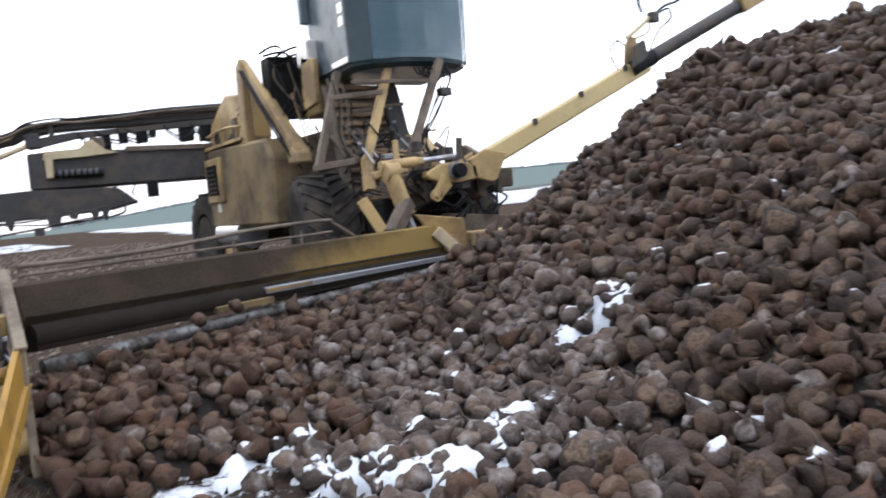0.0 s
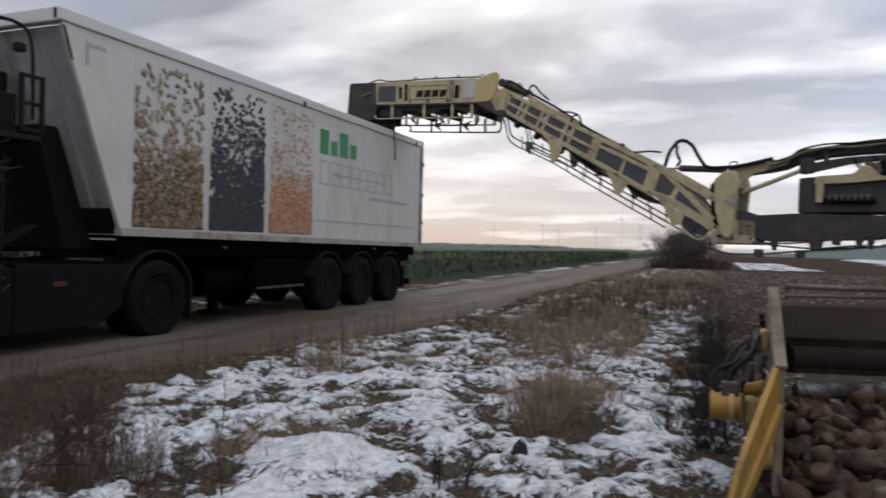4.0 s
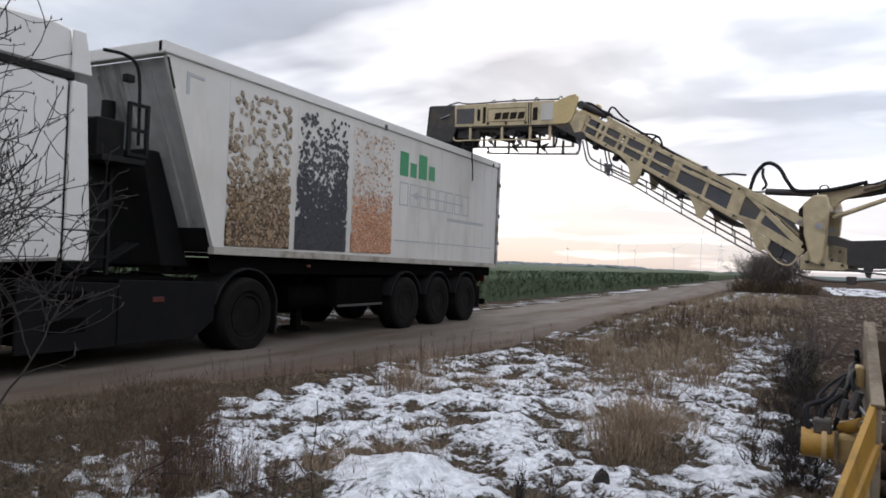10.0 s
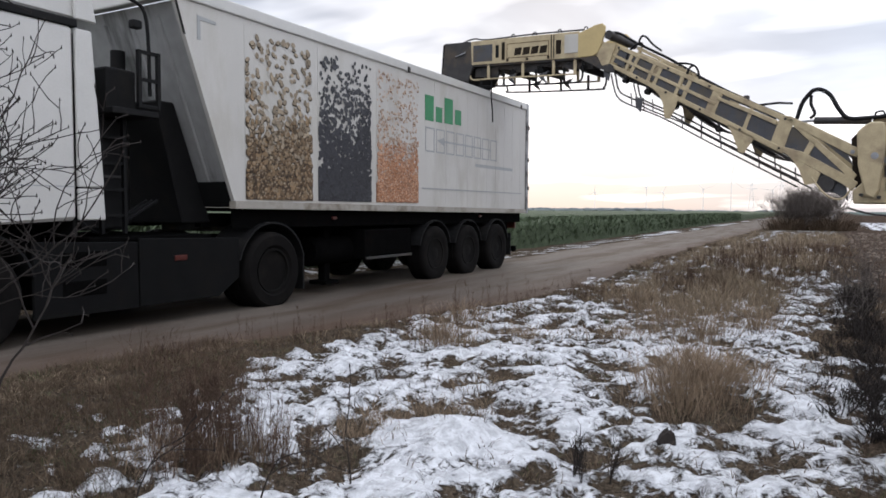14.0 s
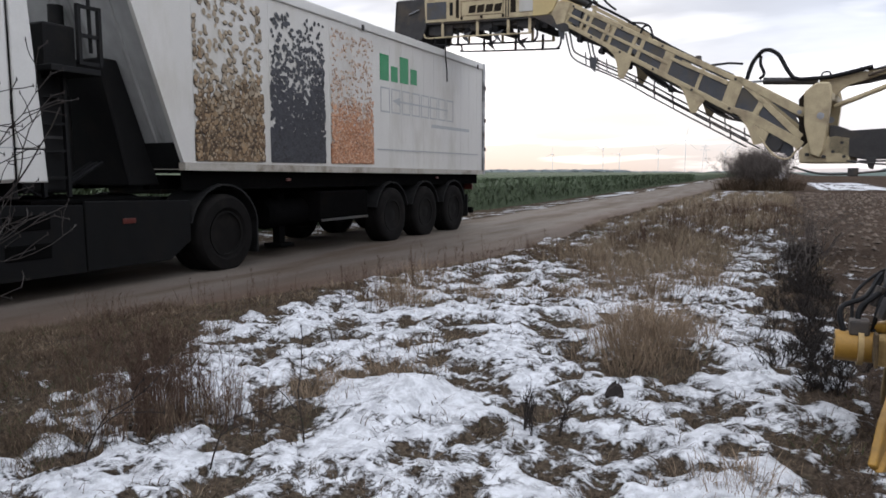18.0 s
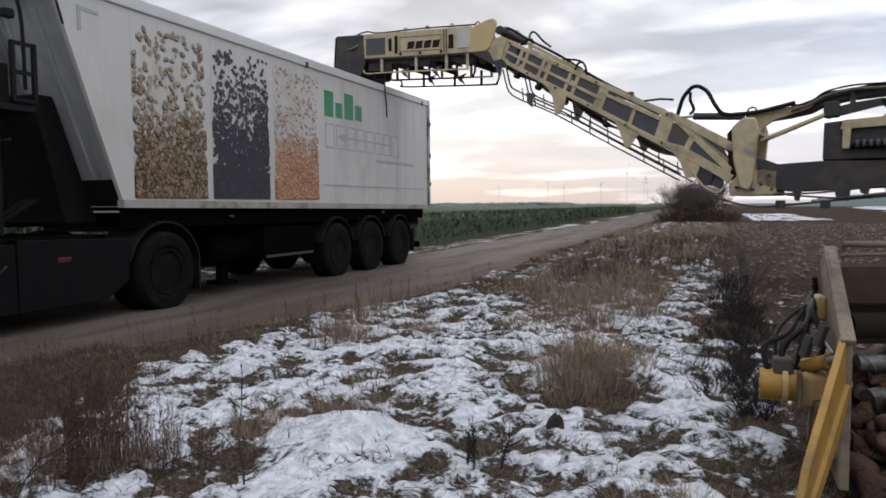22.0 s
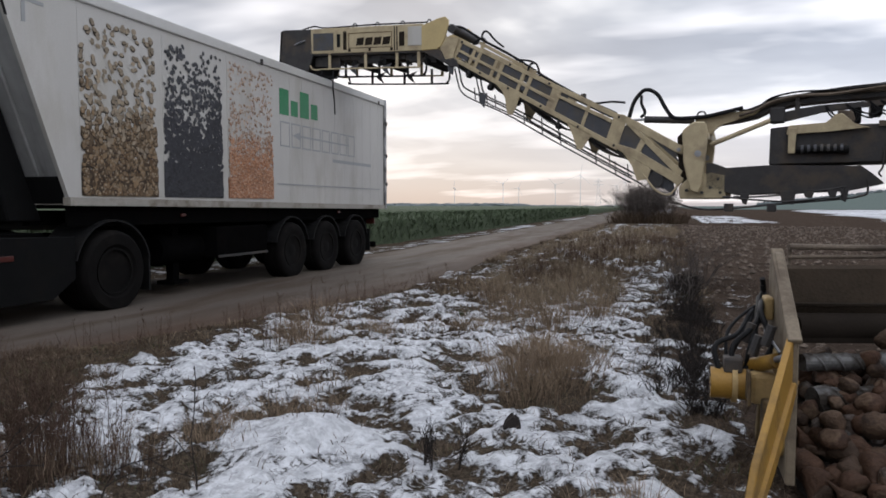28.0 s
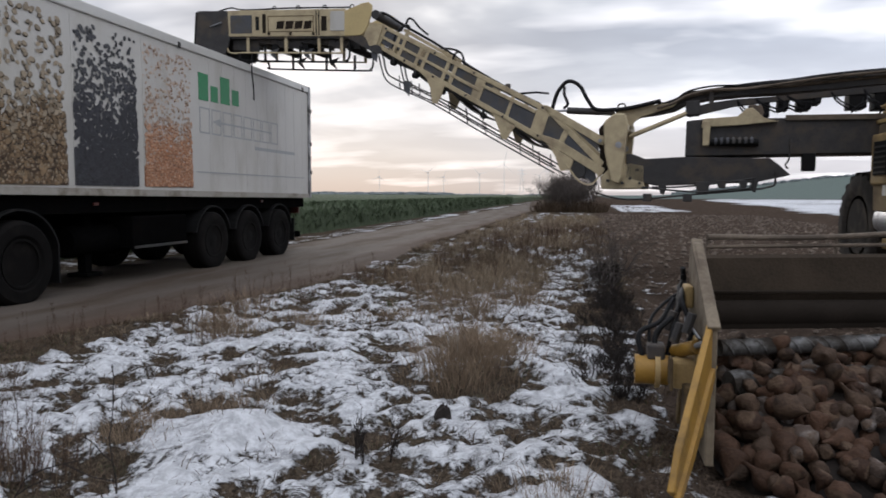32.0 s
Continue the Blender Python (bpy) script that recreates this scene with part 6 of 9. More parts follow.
for k in range(7):
    j = [rnd.uniform(-0.04, 0.04) for i in range(6)]
    bm = tube(B(), arc_pts([(0.18 + 0.025 * k, 4.24 + 0.02 * (k % 3), 0.56), (0.16 + 0.04 * k + j[0], 4.28, 0.66 + j[1]), (0.24 + 0.03 * k + j[2], 4.38 + j[3], 0.74 + 0.02 * k), (0.36 + 0.012 * k, 4.52 + 0.03 * k, 0.82 + j[4] + 0.02 * k), (0.42, 4.68, 0.76 + 0.04 * k)], 7), (0.014, 0.009, 0.011)[k % 3], 8)
    lpart("hose", bm, M_HOSE, "black hydraulic hose", True, mot)
for k in range(6):
    a = 1.047 * k
    lpart("bolt", tube(B(), [(0.135, 4.25 + 0.05 * math.cos(a), 0.50 + 0.05 * math.sin(a)), (0.145, 4.25 + 0.05 * math.cos(a), 0.50 + 0.05 * math.sin(a))], 0.009, 6), M_DARKSTEEL, "", False, mot)
lpart("drive_cover", prism(B(), [(3.98, 0.30), (4.08, 0.62), (4.3, 0.70), (4.5, 0.60), (4.52, 0.34), (4.3, 0.26)], "x", 0.43, 0.452, 0.006), M_YELLOW, "", False, board)
lpart("grease_line", tube(B(), arc_pts([(0.44, 4.1, 0.7), (0.40, 4.2, 0.76), (0.41, 4.4, 0.72), (0.42, 4.5, 0.9)], 5), 0.008, 5), M_STEEL, "", True, board)
lpart("board_bracket", box(B(), (0.41, 4.45, 0.80), (0.455, 4.60, 0.92), 0.012), M_YELLOW, "", False, board)
lpart("bearing", tube(B(), [(0.40, 4.05, 0.30), (0.455, 4.05, 0.30)], 0.08, 16), M_YELLOW, "", True, board)
lpart("bearing", tube(B(), [(0.40, 4.55, 0.42), (0.455, 4.55, 0.42)], 0.06, 16), M_DARKSTEEL, "", True, board)

# turning feed rollers with spiral ribs: each is a part with its own motion
ROLLERS = []
M_ROLLSTEEL = mat("scoured_roller_steel", (0.13, 0.128, 0.126), 0.45, 0.5, var=0.35, dirt=(0.035, 0.028, 0.022), dirt_amt=0.62, dirt_scale=5)


def feed_roller(s0, s1, f, z, r, turns):
    p, q = Vector(hp(s0, f, z)), Vector(hp(s1, f, z))
    L = (q - p).length
    bm = lathe(B(), [(0, r * 0.6), (0, r), (L, r), (L, r * 0.6)], (0, 0, 0), "x", 18)
    steps = int(turns * 20)
    for sgn in (0, 1):
        prev = None
        for k in range(steps + 1):
            a = 6.2832 * turns * k / steps + 3.1416 * sgn
            x = L * k / steps
            ring = [bm.verts.new((xx, rr * math.cos(a), rr * math.sin(a))) for xx, rr in ((max(0, x - 0.012), r * 0.98), (x, r * 1.13), (min(L, x + 0.012), r * 0.98))]
            if prev:
                for j in range(2):
                    bm.faces.new((prev[j], prev[j + 1], ring[j + 1], ring[j]))
            prev = ring
    ob = new("feed_roller", to_mesh("feed_roller", bm, M_ROLLSTEEL))
    ob["label"] = "worn steel spiral feed roller"
    ob.parent = LOADER
    ob.matrix_basis = Matrix.Translation(p - LB) @ Matrix.Rotation(math.atan2(HD.y, HD.x), 4, "Z")
    ROLLERS.append((ob, ob.matrix_basis.copy()))


feed_roller(0.06, 4.5, 0.13, 0.575, 0.045, 22)
feed_roller(0.06, 4.5, 0.24, 0.40, 0.07, 16)
feed_roller(0.06, 4.5, 0.42, 0.26, 0.07, 16)

# ---- discharge boom, swung out over the trailer ----
# boom space: x runs out along the boom from the turntable, y towards the header, z up
BOOM_AT = (5.4 - LB.x, 12.7 - LB.y, 0)
BOOM_TURN = 168.1


def slab(bm, poly, v0, v1, bevel=0.0):
    return prism(bm, poly, "y", v0, v1, bevel)


W = 0.52
# side frame of the raking boom: top and bottom edge at foot and knee
LT, LBt, UT, UBt = Vector((6.30, 0, 2.95)), Vector((6.48, 0, 2.40)), Vector((9.47, 0, 4.62)), Vector((9.68, 0, 4.25))


def bt(s, h, v=0.0):
    """A point of the raking boom: s from foot to knee, h from bottom to top."""
    p = (LBt.lerp(UBt, s)).lerp(LT.lerp(UT, s), h)
    return (p.x, v, p.z)


def q(s, h):
    p = bt(s, h)
    return (p[0], p[2])


def quad(s0, s1, h0, h1):
    return [q(s0, h0), q(s1, h0), q(s1, h1), q(s0, h1)]


bm = B()
for v in (-W, W - 0.05):
    slab(bm, quad(-0.02, 1.0, 0.84, 1.0), v, v + 0.05, 0.006)
    slab(bm, quad(-0.02, 1.0, 0.0, 0.17), v, v + 0.05, 0.006)
    # middle rail of the upper half, a shallow diagonal below it
    slab(bm, [q(0.36, 0.42), q(1, 0.46), q(1, 0.56), q(0.36, 0.52)], v - 0.004, v + 0.054, 0.005)
    slab(bm, [q(0.05, 0.66), q(0.36, 0.62), q(0.36, 0.72), q(0.05, 0.78)], v - 0.004, v + 0.054, 0.005)
    for s0, s1 in ((-0.02, 0.045), (0.175, 0.192), (0.345, 0.395), (0.515, 0.535), (0.562, 0.58), (0.69, 0.708), (0.73, 0.748), (0.835, 0.853), (0.872, 0.89), (0.965, 1.0)):
        slab(bm, quad(s0, s1, 0.16, 0.85), v + 0.004, v + 0.046)
BOOM = new("discharge_boom", to_mesh("discharge_boom", bm, M_BOOM))
BOOM["label"] = "dusty yellow discharge boom reaching over the trailer"
BOOM.parent = LOADER
BOOM.matrix_basis = pose(*BOOM_AT, 0, 0, BOOM_TURN)
BASE[BOOM.name] = Vector((0, 0, 0))


def bpart(name, bm, material, label="", smooth=False):
    return part(name, bm, material, BOOM, label, smooth)


# dark rubber panels between the posts
for v in (-W + 0.015, W - 0.04):
    for s0, s1, h0, h1 in ((0.045, 0.175, 0.17, 0.67), (0.192, 0.345, 0.17, 0.62), (0.06, 0.33, 0.79, 0.84), (0.395, 0.515, 0.17, 0.42), (0.395, 0.515, 0.54, 0.84), (0.535, 0.562, 0.25, 0.40),
                           (0.58, 0.69, 0.17, 0.44), (0.58, 0.69, 0.55, 0.84), (0.708, 0.73, 0.25, 0.42), (0.748, 0.835, 0.17, 0.45), (0.748, 0.835, 0.56, 0.84), (0.853, 0.872, 0.58, 0.80), (0.89, 0.965, 0.24, 0.45), (0.89, 0.965, 0.57, 0.84)):
        bpart("side_panel", slab(B(), quad(s0, s1, h0, h1), v, v + 0.02), M_PANEL, "dark grey boom side panel")
for s, h in ((0.0, 0.1), (0.2, 0.08), (0.42, 0.09), (0.42, 0.92), (0.62, 0.09), (0.66, 0.92), (0.8, 0.09), (0.02, 0.92), (0.97, 0.9)):
    p = bt(s, h)
    bpart("bolt", tube(B(), [(p[0], W - 0.005, p[2]), (p[0], W + 0.014, p[2])], 0.022, 8), M_DARKSTEEL)
bpart("slotted_plate", slab(B(), [q(0.3, 0.94), q(0.98, 0.94), q(0.98, 1.06), q(0.3, 1.03)], -W, -W + 0.03, 0.004), M_BOOM)
# belt floor and flights
bpart("belt_floor", slab(B(), quad(-0.05, 1, 0.30, 0.40), -W + 0.06, W - 0.06), M_DARKSTEEL)
for v in (-W + 0.06, W - 0.06):
    bpart("belt_chain", tube(B(), [bt(-0.1, -0.04, v), bt(1, -0.02, v)], 0.03, 6), M_DARKSTEEL)
# the belt hangs in shallow bights of bars between its carriers
bm = B()
for a, b_ in ((-0.06, 0.16), (0.2, 0.5), (0.53, 0.74), (0.78, 0.97)):
    for k in range(26):
        s = a + (b_ - a) * k / 25
        h = -0.07 - 0.62 * (b_ - a) * 4 * (k / 25) * (1 - k / 25)
        tube(bm, [bt(s, h, -W + 0.1), bt(s, h, W - 0.08)], 0.011, 5)
        beam(bm, bt(s, h - 0.03, W - 0.1), bt(s, h + 0.04, W - 0.1), 0.018, 0.03)
bpart("bar_belt", bm, M_DARKSTEEL, "sagging bar belt")["kind"] = "stuff"
for s in (0.30, 0.55, 0.72, 0.86):
    bpart("carrier_roller", tube(B(), [bt(s, -0.22, W - 0.12), bt(s, -0.22, W - 0.02)], 0.055, 12), M_BLACK, "", True)
    bpart("roller_hanger", beam(B(), bt(s, -0.25, W - 0.03), bt(s + 0.01, 0.05, W - 0.03), 0.02, 0.05), M_DARKSTEEL)
# triangular brackets and the guard rails below
for pts in ([(8.72, 3.70), (8.22, 3.42), (8.28, 3.24), (8.37, 3.09), (8.46, 3.11), (8.50, 3.40), (8.56, 3.54)], [(7.34, 2.94), (6.84, 2.66), (6.98, 2.50), (7.03, 2.40), (7.12, 2.42), (7.2, 2.68)], [(6.32, 2.34), (5.82, 2.02), (5.88, 1.86), (6.05, 1.83), (6.14, 2.1)]):
    for v in (-W, W - 0.03):
        bpart("bracket", slab(B(), pts, v, v + 0.03, 0.006), M_BOOM)
RAIL = [(6.14, 1.91), (7.06, 2.42), (7.70, 2.78), (8.48, 3.23), (9.24, 3.60), (9.40, 3.74), (9.46, 3.98), (9.52, 4.16)]
for v in (-W + 0.02, W - 0.02):
    bpart("guard_rail", tube(B(), arc_pts([(u, v, z) for u, z in RAIL], 4), 0.017, 6), M_DARKSTEEL, "", True)
    bpart("guard_rail", tube(B(), arc_pts([(u + 0.02, v, z - 0.11) for u, z in RAIL[:4]] + [(9.2, v, 3.44), (9.42, v, 3.60), (9.5, v, 3.8), (9.56, v, 4.05)], 4), 0.015, 6), M_DARKSTEEL, "", True)
    for u, z in ((6.4, 2.06), (6.75, 2.25), (7.4, 2.61), (7.75, 2.81), (8.1, 3.01), (8.85, 3.41), (9.1, 3.53)):
        bpart("rail_post", tube(B(), [(u + 0.02, v, z - 0.11), (u + 0.04, v, z + 0.12)], 0.012, 5), M_DARKSTEEL)
for u, z in ((9.05, 3.56), (9.72, 4.22)):
    bpart("rubber_flap", slab(B(), [(u, z), (u - 0.16, z - 0.04), (u - 0.12, z - 0.3), (u - 0.02, z - 0.2)], W - 0.02, W), M_PANEL)
# raised hose pipe over the upper half, on short posts
PIPE = [(9.62, 4.87), (9.44, 4.83), (9.06, 4.58), (8.48, 4.24), (8.15, 4.02), (7.71, 3.72), (7.02, 3.31), (6.45, 3.02)]
for dv, r in ((0.40, 0.024), (0.33, 0.018)):
    bpart("hose_pipe", tube(B(), arc_pts([(u, dv, z) for u, z in PIPE], 4), r, 8), M_HOSE if r > 0.02 else M_DARKSTEEL, "", True)
bpart("pipe_beam", beam(B(), (9.06, 0.44, 4.50), (8.0, 0.44, 3.88), 0.04, 0.06, 0.008), M_BOOM)
for u, z in ((8.98, 4.44), (8.2, 3.98), (7.95, 3.83)):
    bpart("pipe_post", beam(B(), (u, 0.44, z + 0.06), (u + 0.06, 0.44, z - 0.16), 0.05, 0.07, 0.006), M_BOOM)
for pts in ([(9.28, 4.12), (9.22, 4.38), (9.10, 4.52), (8.96, 4.56), (8.92, 4.50)], [(9.0, 4.58), (8.95, 4.68), (8.86, 4.66), (8.72, 4.50), (8.55, 4.36)], [(8.3, 4.10), (8.05, 4.06), (7.90, 3.98), (7.84, 3.80), (7.86, 3.72)], [(8.1, 3.78), (8.02, 3.98), (7.92, 4.0), (7.86, 3.9)]):
    bpart("hose_arch", tube(B(), arc_pts([(u, 0.5, z) for u, z in pts], 5), 0.02, 6), M_HOSE, "", True)
bpart("pipe_clamp", box(B(), (7.0, 0.36, 3.29), (7.08, 0.46, 3.40), 0.01), M_DARKSTEEL)
bpart("feed_line", tube(B(), [(6.82, 0.4, 3.22), (6.52, 0.4, 3.23), (6.3, 0.4, 3.2)], 0.02, 6), M_HOSE, "", True)
# forked foot: a slim upper arm, a diagonal and a lower arm round dark panels
for v in (-W, W - 0.05):
    bpart("foot_arm", slab(B(), [(6.45, 3.0), (6.28, 2.84), (5.42, 2.30), (5.32, 2.26), (5.28, 2.40), (5.38, 2.44), (6.30, 2.98)], v, v + 0.05, 0.008), M_BOOM)
    bpart("foot_arm", slab(B(), [(6.30, 2.86), (6.20, 2.86), (5.30, 1.98), (5.36, 1.88)], v, v + 0.045, 0.006), M_BOOM)
    bpart("foot_arm", slab(B(), [(6.52, 2.52), (6.40, 2.38), (5.50, 1.84), (5.36, 1.72), (5.28, 1.86), (5.42, 1.96), (6.1, 2.38)], v, v + 0.05, 0.008), M_BOOM)
    bpart("foot_arm", slab(B(), [(5.98, 2.58), (5.90, 2.52), (6.05, 2.24), (6.13, 2.28)], v + 0.004, v + 0.045), M_BOOM)
    bpart("foot_panel", slab(B(), [(6.20, 2.80), (5.95, 2.56), (6.08, 2.30), (6.45, 2.50), (6.32, 2.78)], v + 0.012, v + 0.03), M_PANEL)
    bpart("foot_panel", slab(B(), [(5.90, 2.5), (5.34, 1.96), (5.46, 1.92), (6.02, 2.26)], v + 0.012, v + 0.03), M_PANEL)
    bpart("foot_panel", slab(B(), [(5.86, 2.58), (5.45, 2.32), (5.35, 2.12)], v + 0.012, v + 0.03), M_PANEL)
bpart("arm_pin", tube(B(), [(5.37, W - 0.02, 2.34), (5.37, W + 0.02, 2.34)], 0.035, 10), M_STEEL)
bpart("return_roller", tube(B(), [(5.74, -W, 1.84), (5.74, W, 1.84)], 0.13, 16), M_DARKSTEEL, "", True)
bpart("foot_guard", slab(B(), [(5.42, 1.58), (5.98, 1.92), (5.86, 2.06), (5.46, 1.84)], W - 0.1, W - 0.06), M_PANEL)
bpart("foot_stay", tube(B(), arc_pts([(5.95, W, 1.95), (5.72, W, 1.66), (5.5, W, 1.60), (5.36, W, 1.78)], 4), 0.016, 6), M_BOOM, "", True)

# ---- head of the boom over the trailer: it rises slightly outwards ----
def hz(u, d):
    """d below the head's top edge."""
    return 5.02 + 0.068 * (u - 10.9) - d


def hquad(u0, u1, d0, d1):
    return [(u0, hz(u0, d1)), (u1, hz(u1, d1)), (u1, hz(u1, d0)), (u0, hz(u0, d0))]


for v in (-W - 0.02, W - 0.03):
    out = v + 0.05 if v > 0 else v - 0.012
    bpart("head_cheek", slab(B(), hquad(10.25, 12.97, 0.0, 0.52), v, v + 0.05, 0.008), M_BOOM, "yellow head frame")
    bpart("head_cheek", slab(B(), [(12.97, hz(12.97, 0.0)), (13.72, hz(13.7, -0.01)), (13.80, hz(13.8, 0.70)), (13.6, hz(13.6, 0.86)), (13.05, hz(13.05, 0.88)), (12.92, hz(12.9, 0.56))], v, v + 0.05, 0.01), M_DARKSTEEL, "dark dented end cheek")
    for u0, u1, d0, d1, m in ((12.38, 12.90, 0.10, 0.46, M_PANEL), (12.05, 12.13, 0.08, 0.46, M_BEAMDARK), (12.21, 12.29, 0.13, 0.40, M_BLACK), (10.66, 10.78, 0.14, 0.42, M_BEAMDARK), (10.88, 10.90, 0.02, 0.50, M_BLACK), (10.82, 10.84, 0.02, 0.50, M_BLACK)):
        bpart("head_panel", slab(B(), hquad(u0, u1, d0, d1), out - 0.006, out + 0.008), m)
    bpart("head_panel", slab(B(), hquad(10.26, 10.58, 0.05, 0.42), out - 0.006, out + 0.012, 0.004), M_TRAILER, "pale grey cover plate")
    for u0, u1 in ((10.93, 11.0), (11.45, 11.52), (11.95, 12.02)):
        bpart("edge_chip", slab(B(), hquad(u0, u1 - 0.01, 0.44, 0.50), out - 0.006, out + 0.004), M_BEAMDARK)
    # maker's name board: a thin dark frame and plain slanting blocks
    for u0, u1, d0, d1 in ((10.95, 12.0, 0.12, 0.135), (10.95, 12.0, 0.42, 0.435), (10.95, 10.965, 0.12, 0.43), (11.985, 12.0, 0.12, 0.43)):
        bpart("name_frame", slab(B(), hquad(u0, u1, d0, d1), out - 0.004, out + 0.004), M_BEAMBROWN)
    for k in range(4):
        u = 11.01 + 0.21 * k
        bpart("name_block", slab(B(), [(u, hz(u, 0.37)), (u + 0.17, hz(u, 0.37)), (u + 0.14, hz(u, 0.22)), (u - 0.03, hz(u, 0.22))], out - 0.004, out + 0.006), M_BEAMDARK)
bpart("head_top", slab(B(), hquad(10.3, 13.7, 0.02, 0.06), -W, W, 0.006), M_DARKSTEEL)
bpart("head_bottom", slab(B(), hquad(10.0, 13.6, 0.50, 0.56), -W, W, 0.006), M_DARKSTEEL)
bpart("end_flap", slab(B(), [(13.72, hz(13.7, -0.01)), (13.80, hz(13.8, 0.02)), (13.86, hz(13.86, 0.74)), (13.78, hz(13.8, 0.76))], -W, W, 0.01), M_BLACK, "black rubber end flap")
bpart("drop_chute", slab(B(), [(13.05, hz(13.05, 0.55)), (13.75, hz(13.7, 0.55)), (13.7, hz(13.7, 1.0)), (13.15, hz(13.15, 1.0))], -W + 0.05, W - 0.05, 0.02), M_BLACK)
# belt run, rollers and rags under the head
rnd = random.Random(52)
for k in range(12):
    u = 10.05 + 0.25 * k
    bpart("belt_flight", tube(B(), [(u, -W + 0.08, hz(u, 0.60)), (u, W - 0.08, hz(u, 0.60))], 0.028, 6), M_DARKSTEEL)
for u0, u1, d in ((12.3, 12.95, 0.80), (11.85, 12.3, 0.66), (11.3, 11.85, 0.74), (10.7, 11.3, 0.66), (10.0, 10.7, 0.74)):
    bpart("belt_guard", slab(B(), [(u0, hz(u0, d)), (u1, hz(u1, d - 0.03)), (u1, hz(u1, 0.53)), (u0, hz(u0, 0.53))], W - 0.14, W - 0.10, 0.01), M_DARKSTEEL)
for u in (11.9, 11.2, 10.2):
    bpart("belt_roller", tube(B(), [(u, -W + 0.1, hz(u, 0.72)), (u, W - 0.06, hz(u, 0.72))], 0.07, 12), M_BLACK, "", True)
for v in (-W, W - 0.01):
    bpart("head_rail", tube(B(), arc_pts([(13.02, v, hz(13.0, 0.55)), (13.0, v, hz(13.0, 0.78)), (12.88, v, hz(12.88, 0.85)), (12.4, v, hz(12.4, 0.84)), (10.33, v, hz(10.33, 0.84))], 4), 0.018, 6), M_BOOM, "", True)
    bpart("head_rail", tube(B(), arc_pts([(12.72, v, hz(12.7, 0.84)), (12.68, v, hz(12.7, 0.95)), (12.55, v, hz(12.55, 1.0)), (10.42, v, hz(10.42, 1.01)), (10.24, v, hz(10.24, 0.98)), (10.18, v, hz(10.18, 0.88)), (10.18, v, hz(10.18, 0.6))], 4), 0.020, 6), M_BLACK, "", True)
    for u in (12.5, 11.6, 10.85, 10.35):
        bpart("rail_post", slab(B(), hquad(u - 0.03, u + 0.03, 0.5, 0.85), v - 0.01, v + 0.01), M_BOOM)
    for u in (12.09, 11.27, 10.6):
        bpart("rail_post", slab(B(), hquad(u - 0.025, u + 0.025, 0.7, 1.0), v - 0.012, v + 0.012), M_BLACK)
    for u in (12.0, 11.22):
        bpart("rubber_flap", slab(B(), [(u, hz(u, 0.82)), (u - 0.26, hz(u, 0.76)), (u - 0.14, hz(u, 0.88)), (u - 0.22, hz(u, 1.02)), (u - 0.05, hz(u, 0.9))], v - 0.006, v + 0.006), M_PANEL)
bpart("head_pipe", tube(B(), arc_pts([(10.2, 0.45, hz(10.2, -0.04)), (11.5, 0.45, hz(11.5, -0.05)), (12.6, 0.45, hz(12.6, -0.03)), (12.95, 0.45, hz(12.9, -0.08)), (13.3, 0.45, hz(13.3, 0.0))], 4), 0.016, 6), M_HOSE, "", True)
for u in (11.9, 11.35, 10.75, 10.15):
    bpart("hose_eye", tube(B(), arc_pts([(u - 0.05, 0.45, hz(u, 0.0)), (u - 0.03, 0.45, hz(u, -0.08)), (u + 0.03, 0.45, hz(u, -0.08)), (u + 0.05, 0.45, hz(u, 0.0))], 4), 0.012, 5), M_HOSE, "", True)
bpart("torn_bracket", tube(B(), [(13.4, W + 0.03, hz(13.4, 0.32)), (13.1, W + 0.05, hz(13.1, 0.24))], 0.014, 6), M_STEEL)
# knee
for v in (-W - 0.03, W):
    bpart("knee_plate", slab(B(), [(10.27, 4.93), (10.02, 4.98), (9.93, 5.03), (9.75, 5.05), (9.67, 4.98), (9.68, 4.84), (9.75, 4.66), (9.82, 4.50), (9.92, 4.44), (10.27, 4.45)], v, v + 0.04, 0.012), M_KNEE, "yellow knee plate")
    bpart("knee_link", slab(B(), [(9.72, 4.66), (9.60, 4.64), (9.44, 4.62), (9.58, 4.24), (9.74, 4.22), (9.86, 4.46)], v + 0.006, v + 0.03, 0.008), M_BOOM)
    bpart("knee_link", slab(B(), [(10.3, 4.46), (9.9, 4.44), (9.50, 4.20), (9.46, 4.06), (9.62, 4.08), (10.0, 4.30)], v + 0.01, v + 0.028, 0.006), M_DARKSTEEL)
bpart("knee_shaft", tube(B(), [(9.60, -W - 0.06, 4.80), (9.60, W + 0.05, 4.80)], 0.085, 14), M_DARKSTEEL, "", True)
bpart("knee_shaft", tube(B(), [(9.85, -W - 0.02, 4.30), (9.85, W + 0.02, 4.30)], 0.07, 12), M_DARKSTEEL, "", True)

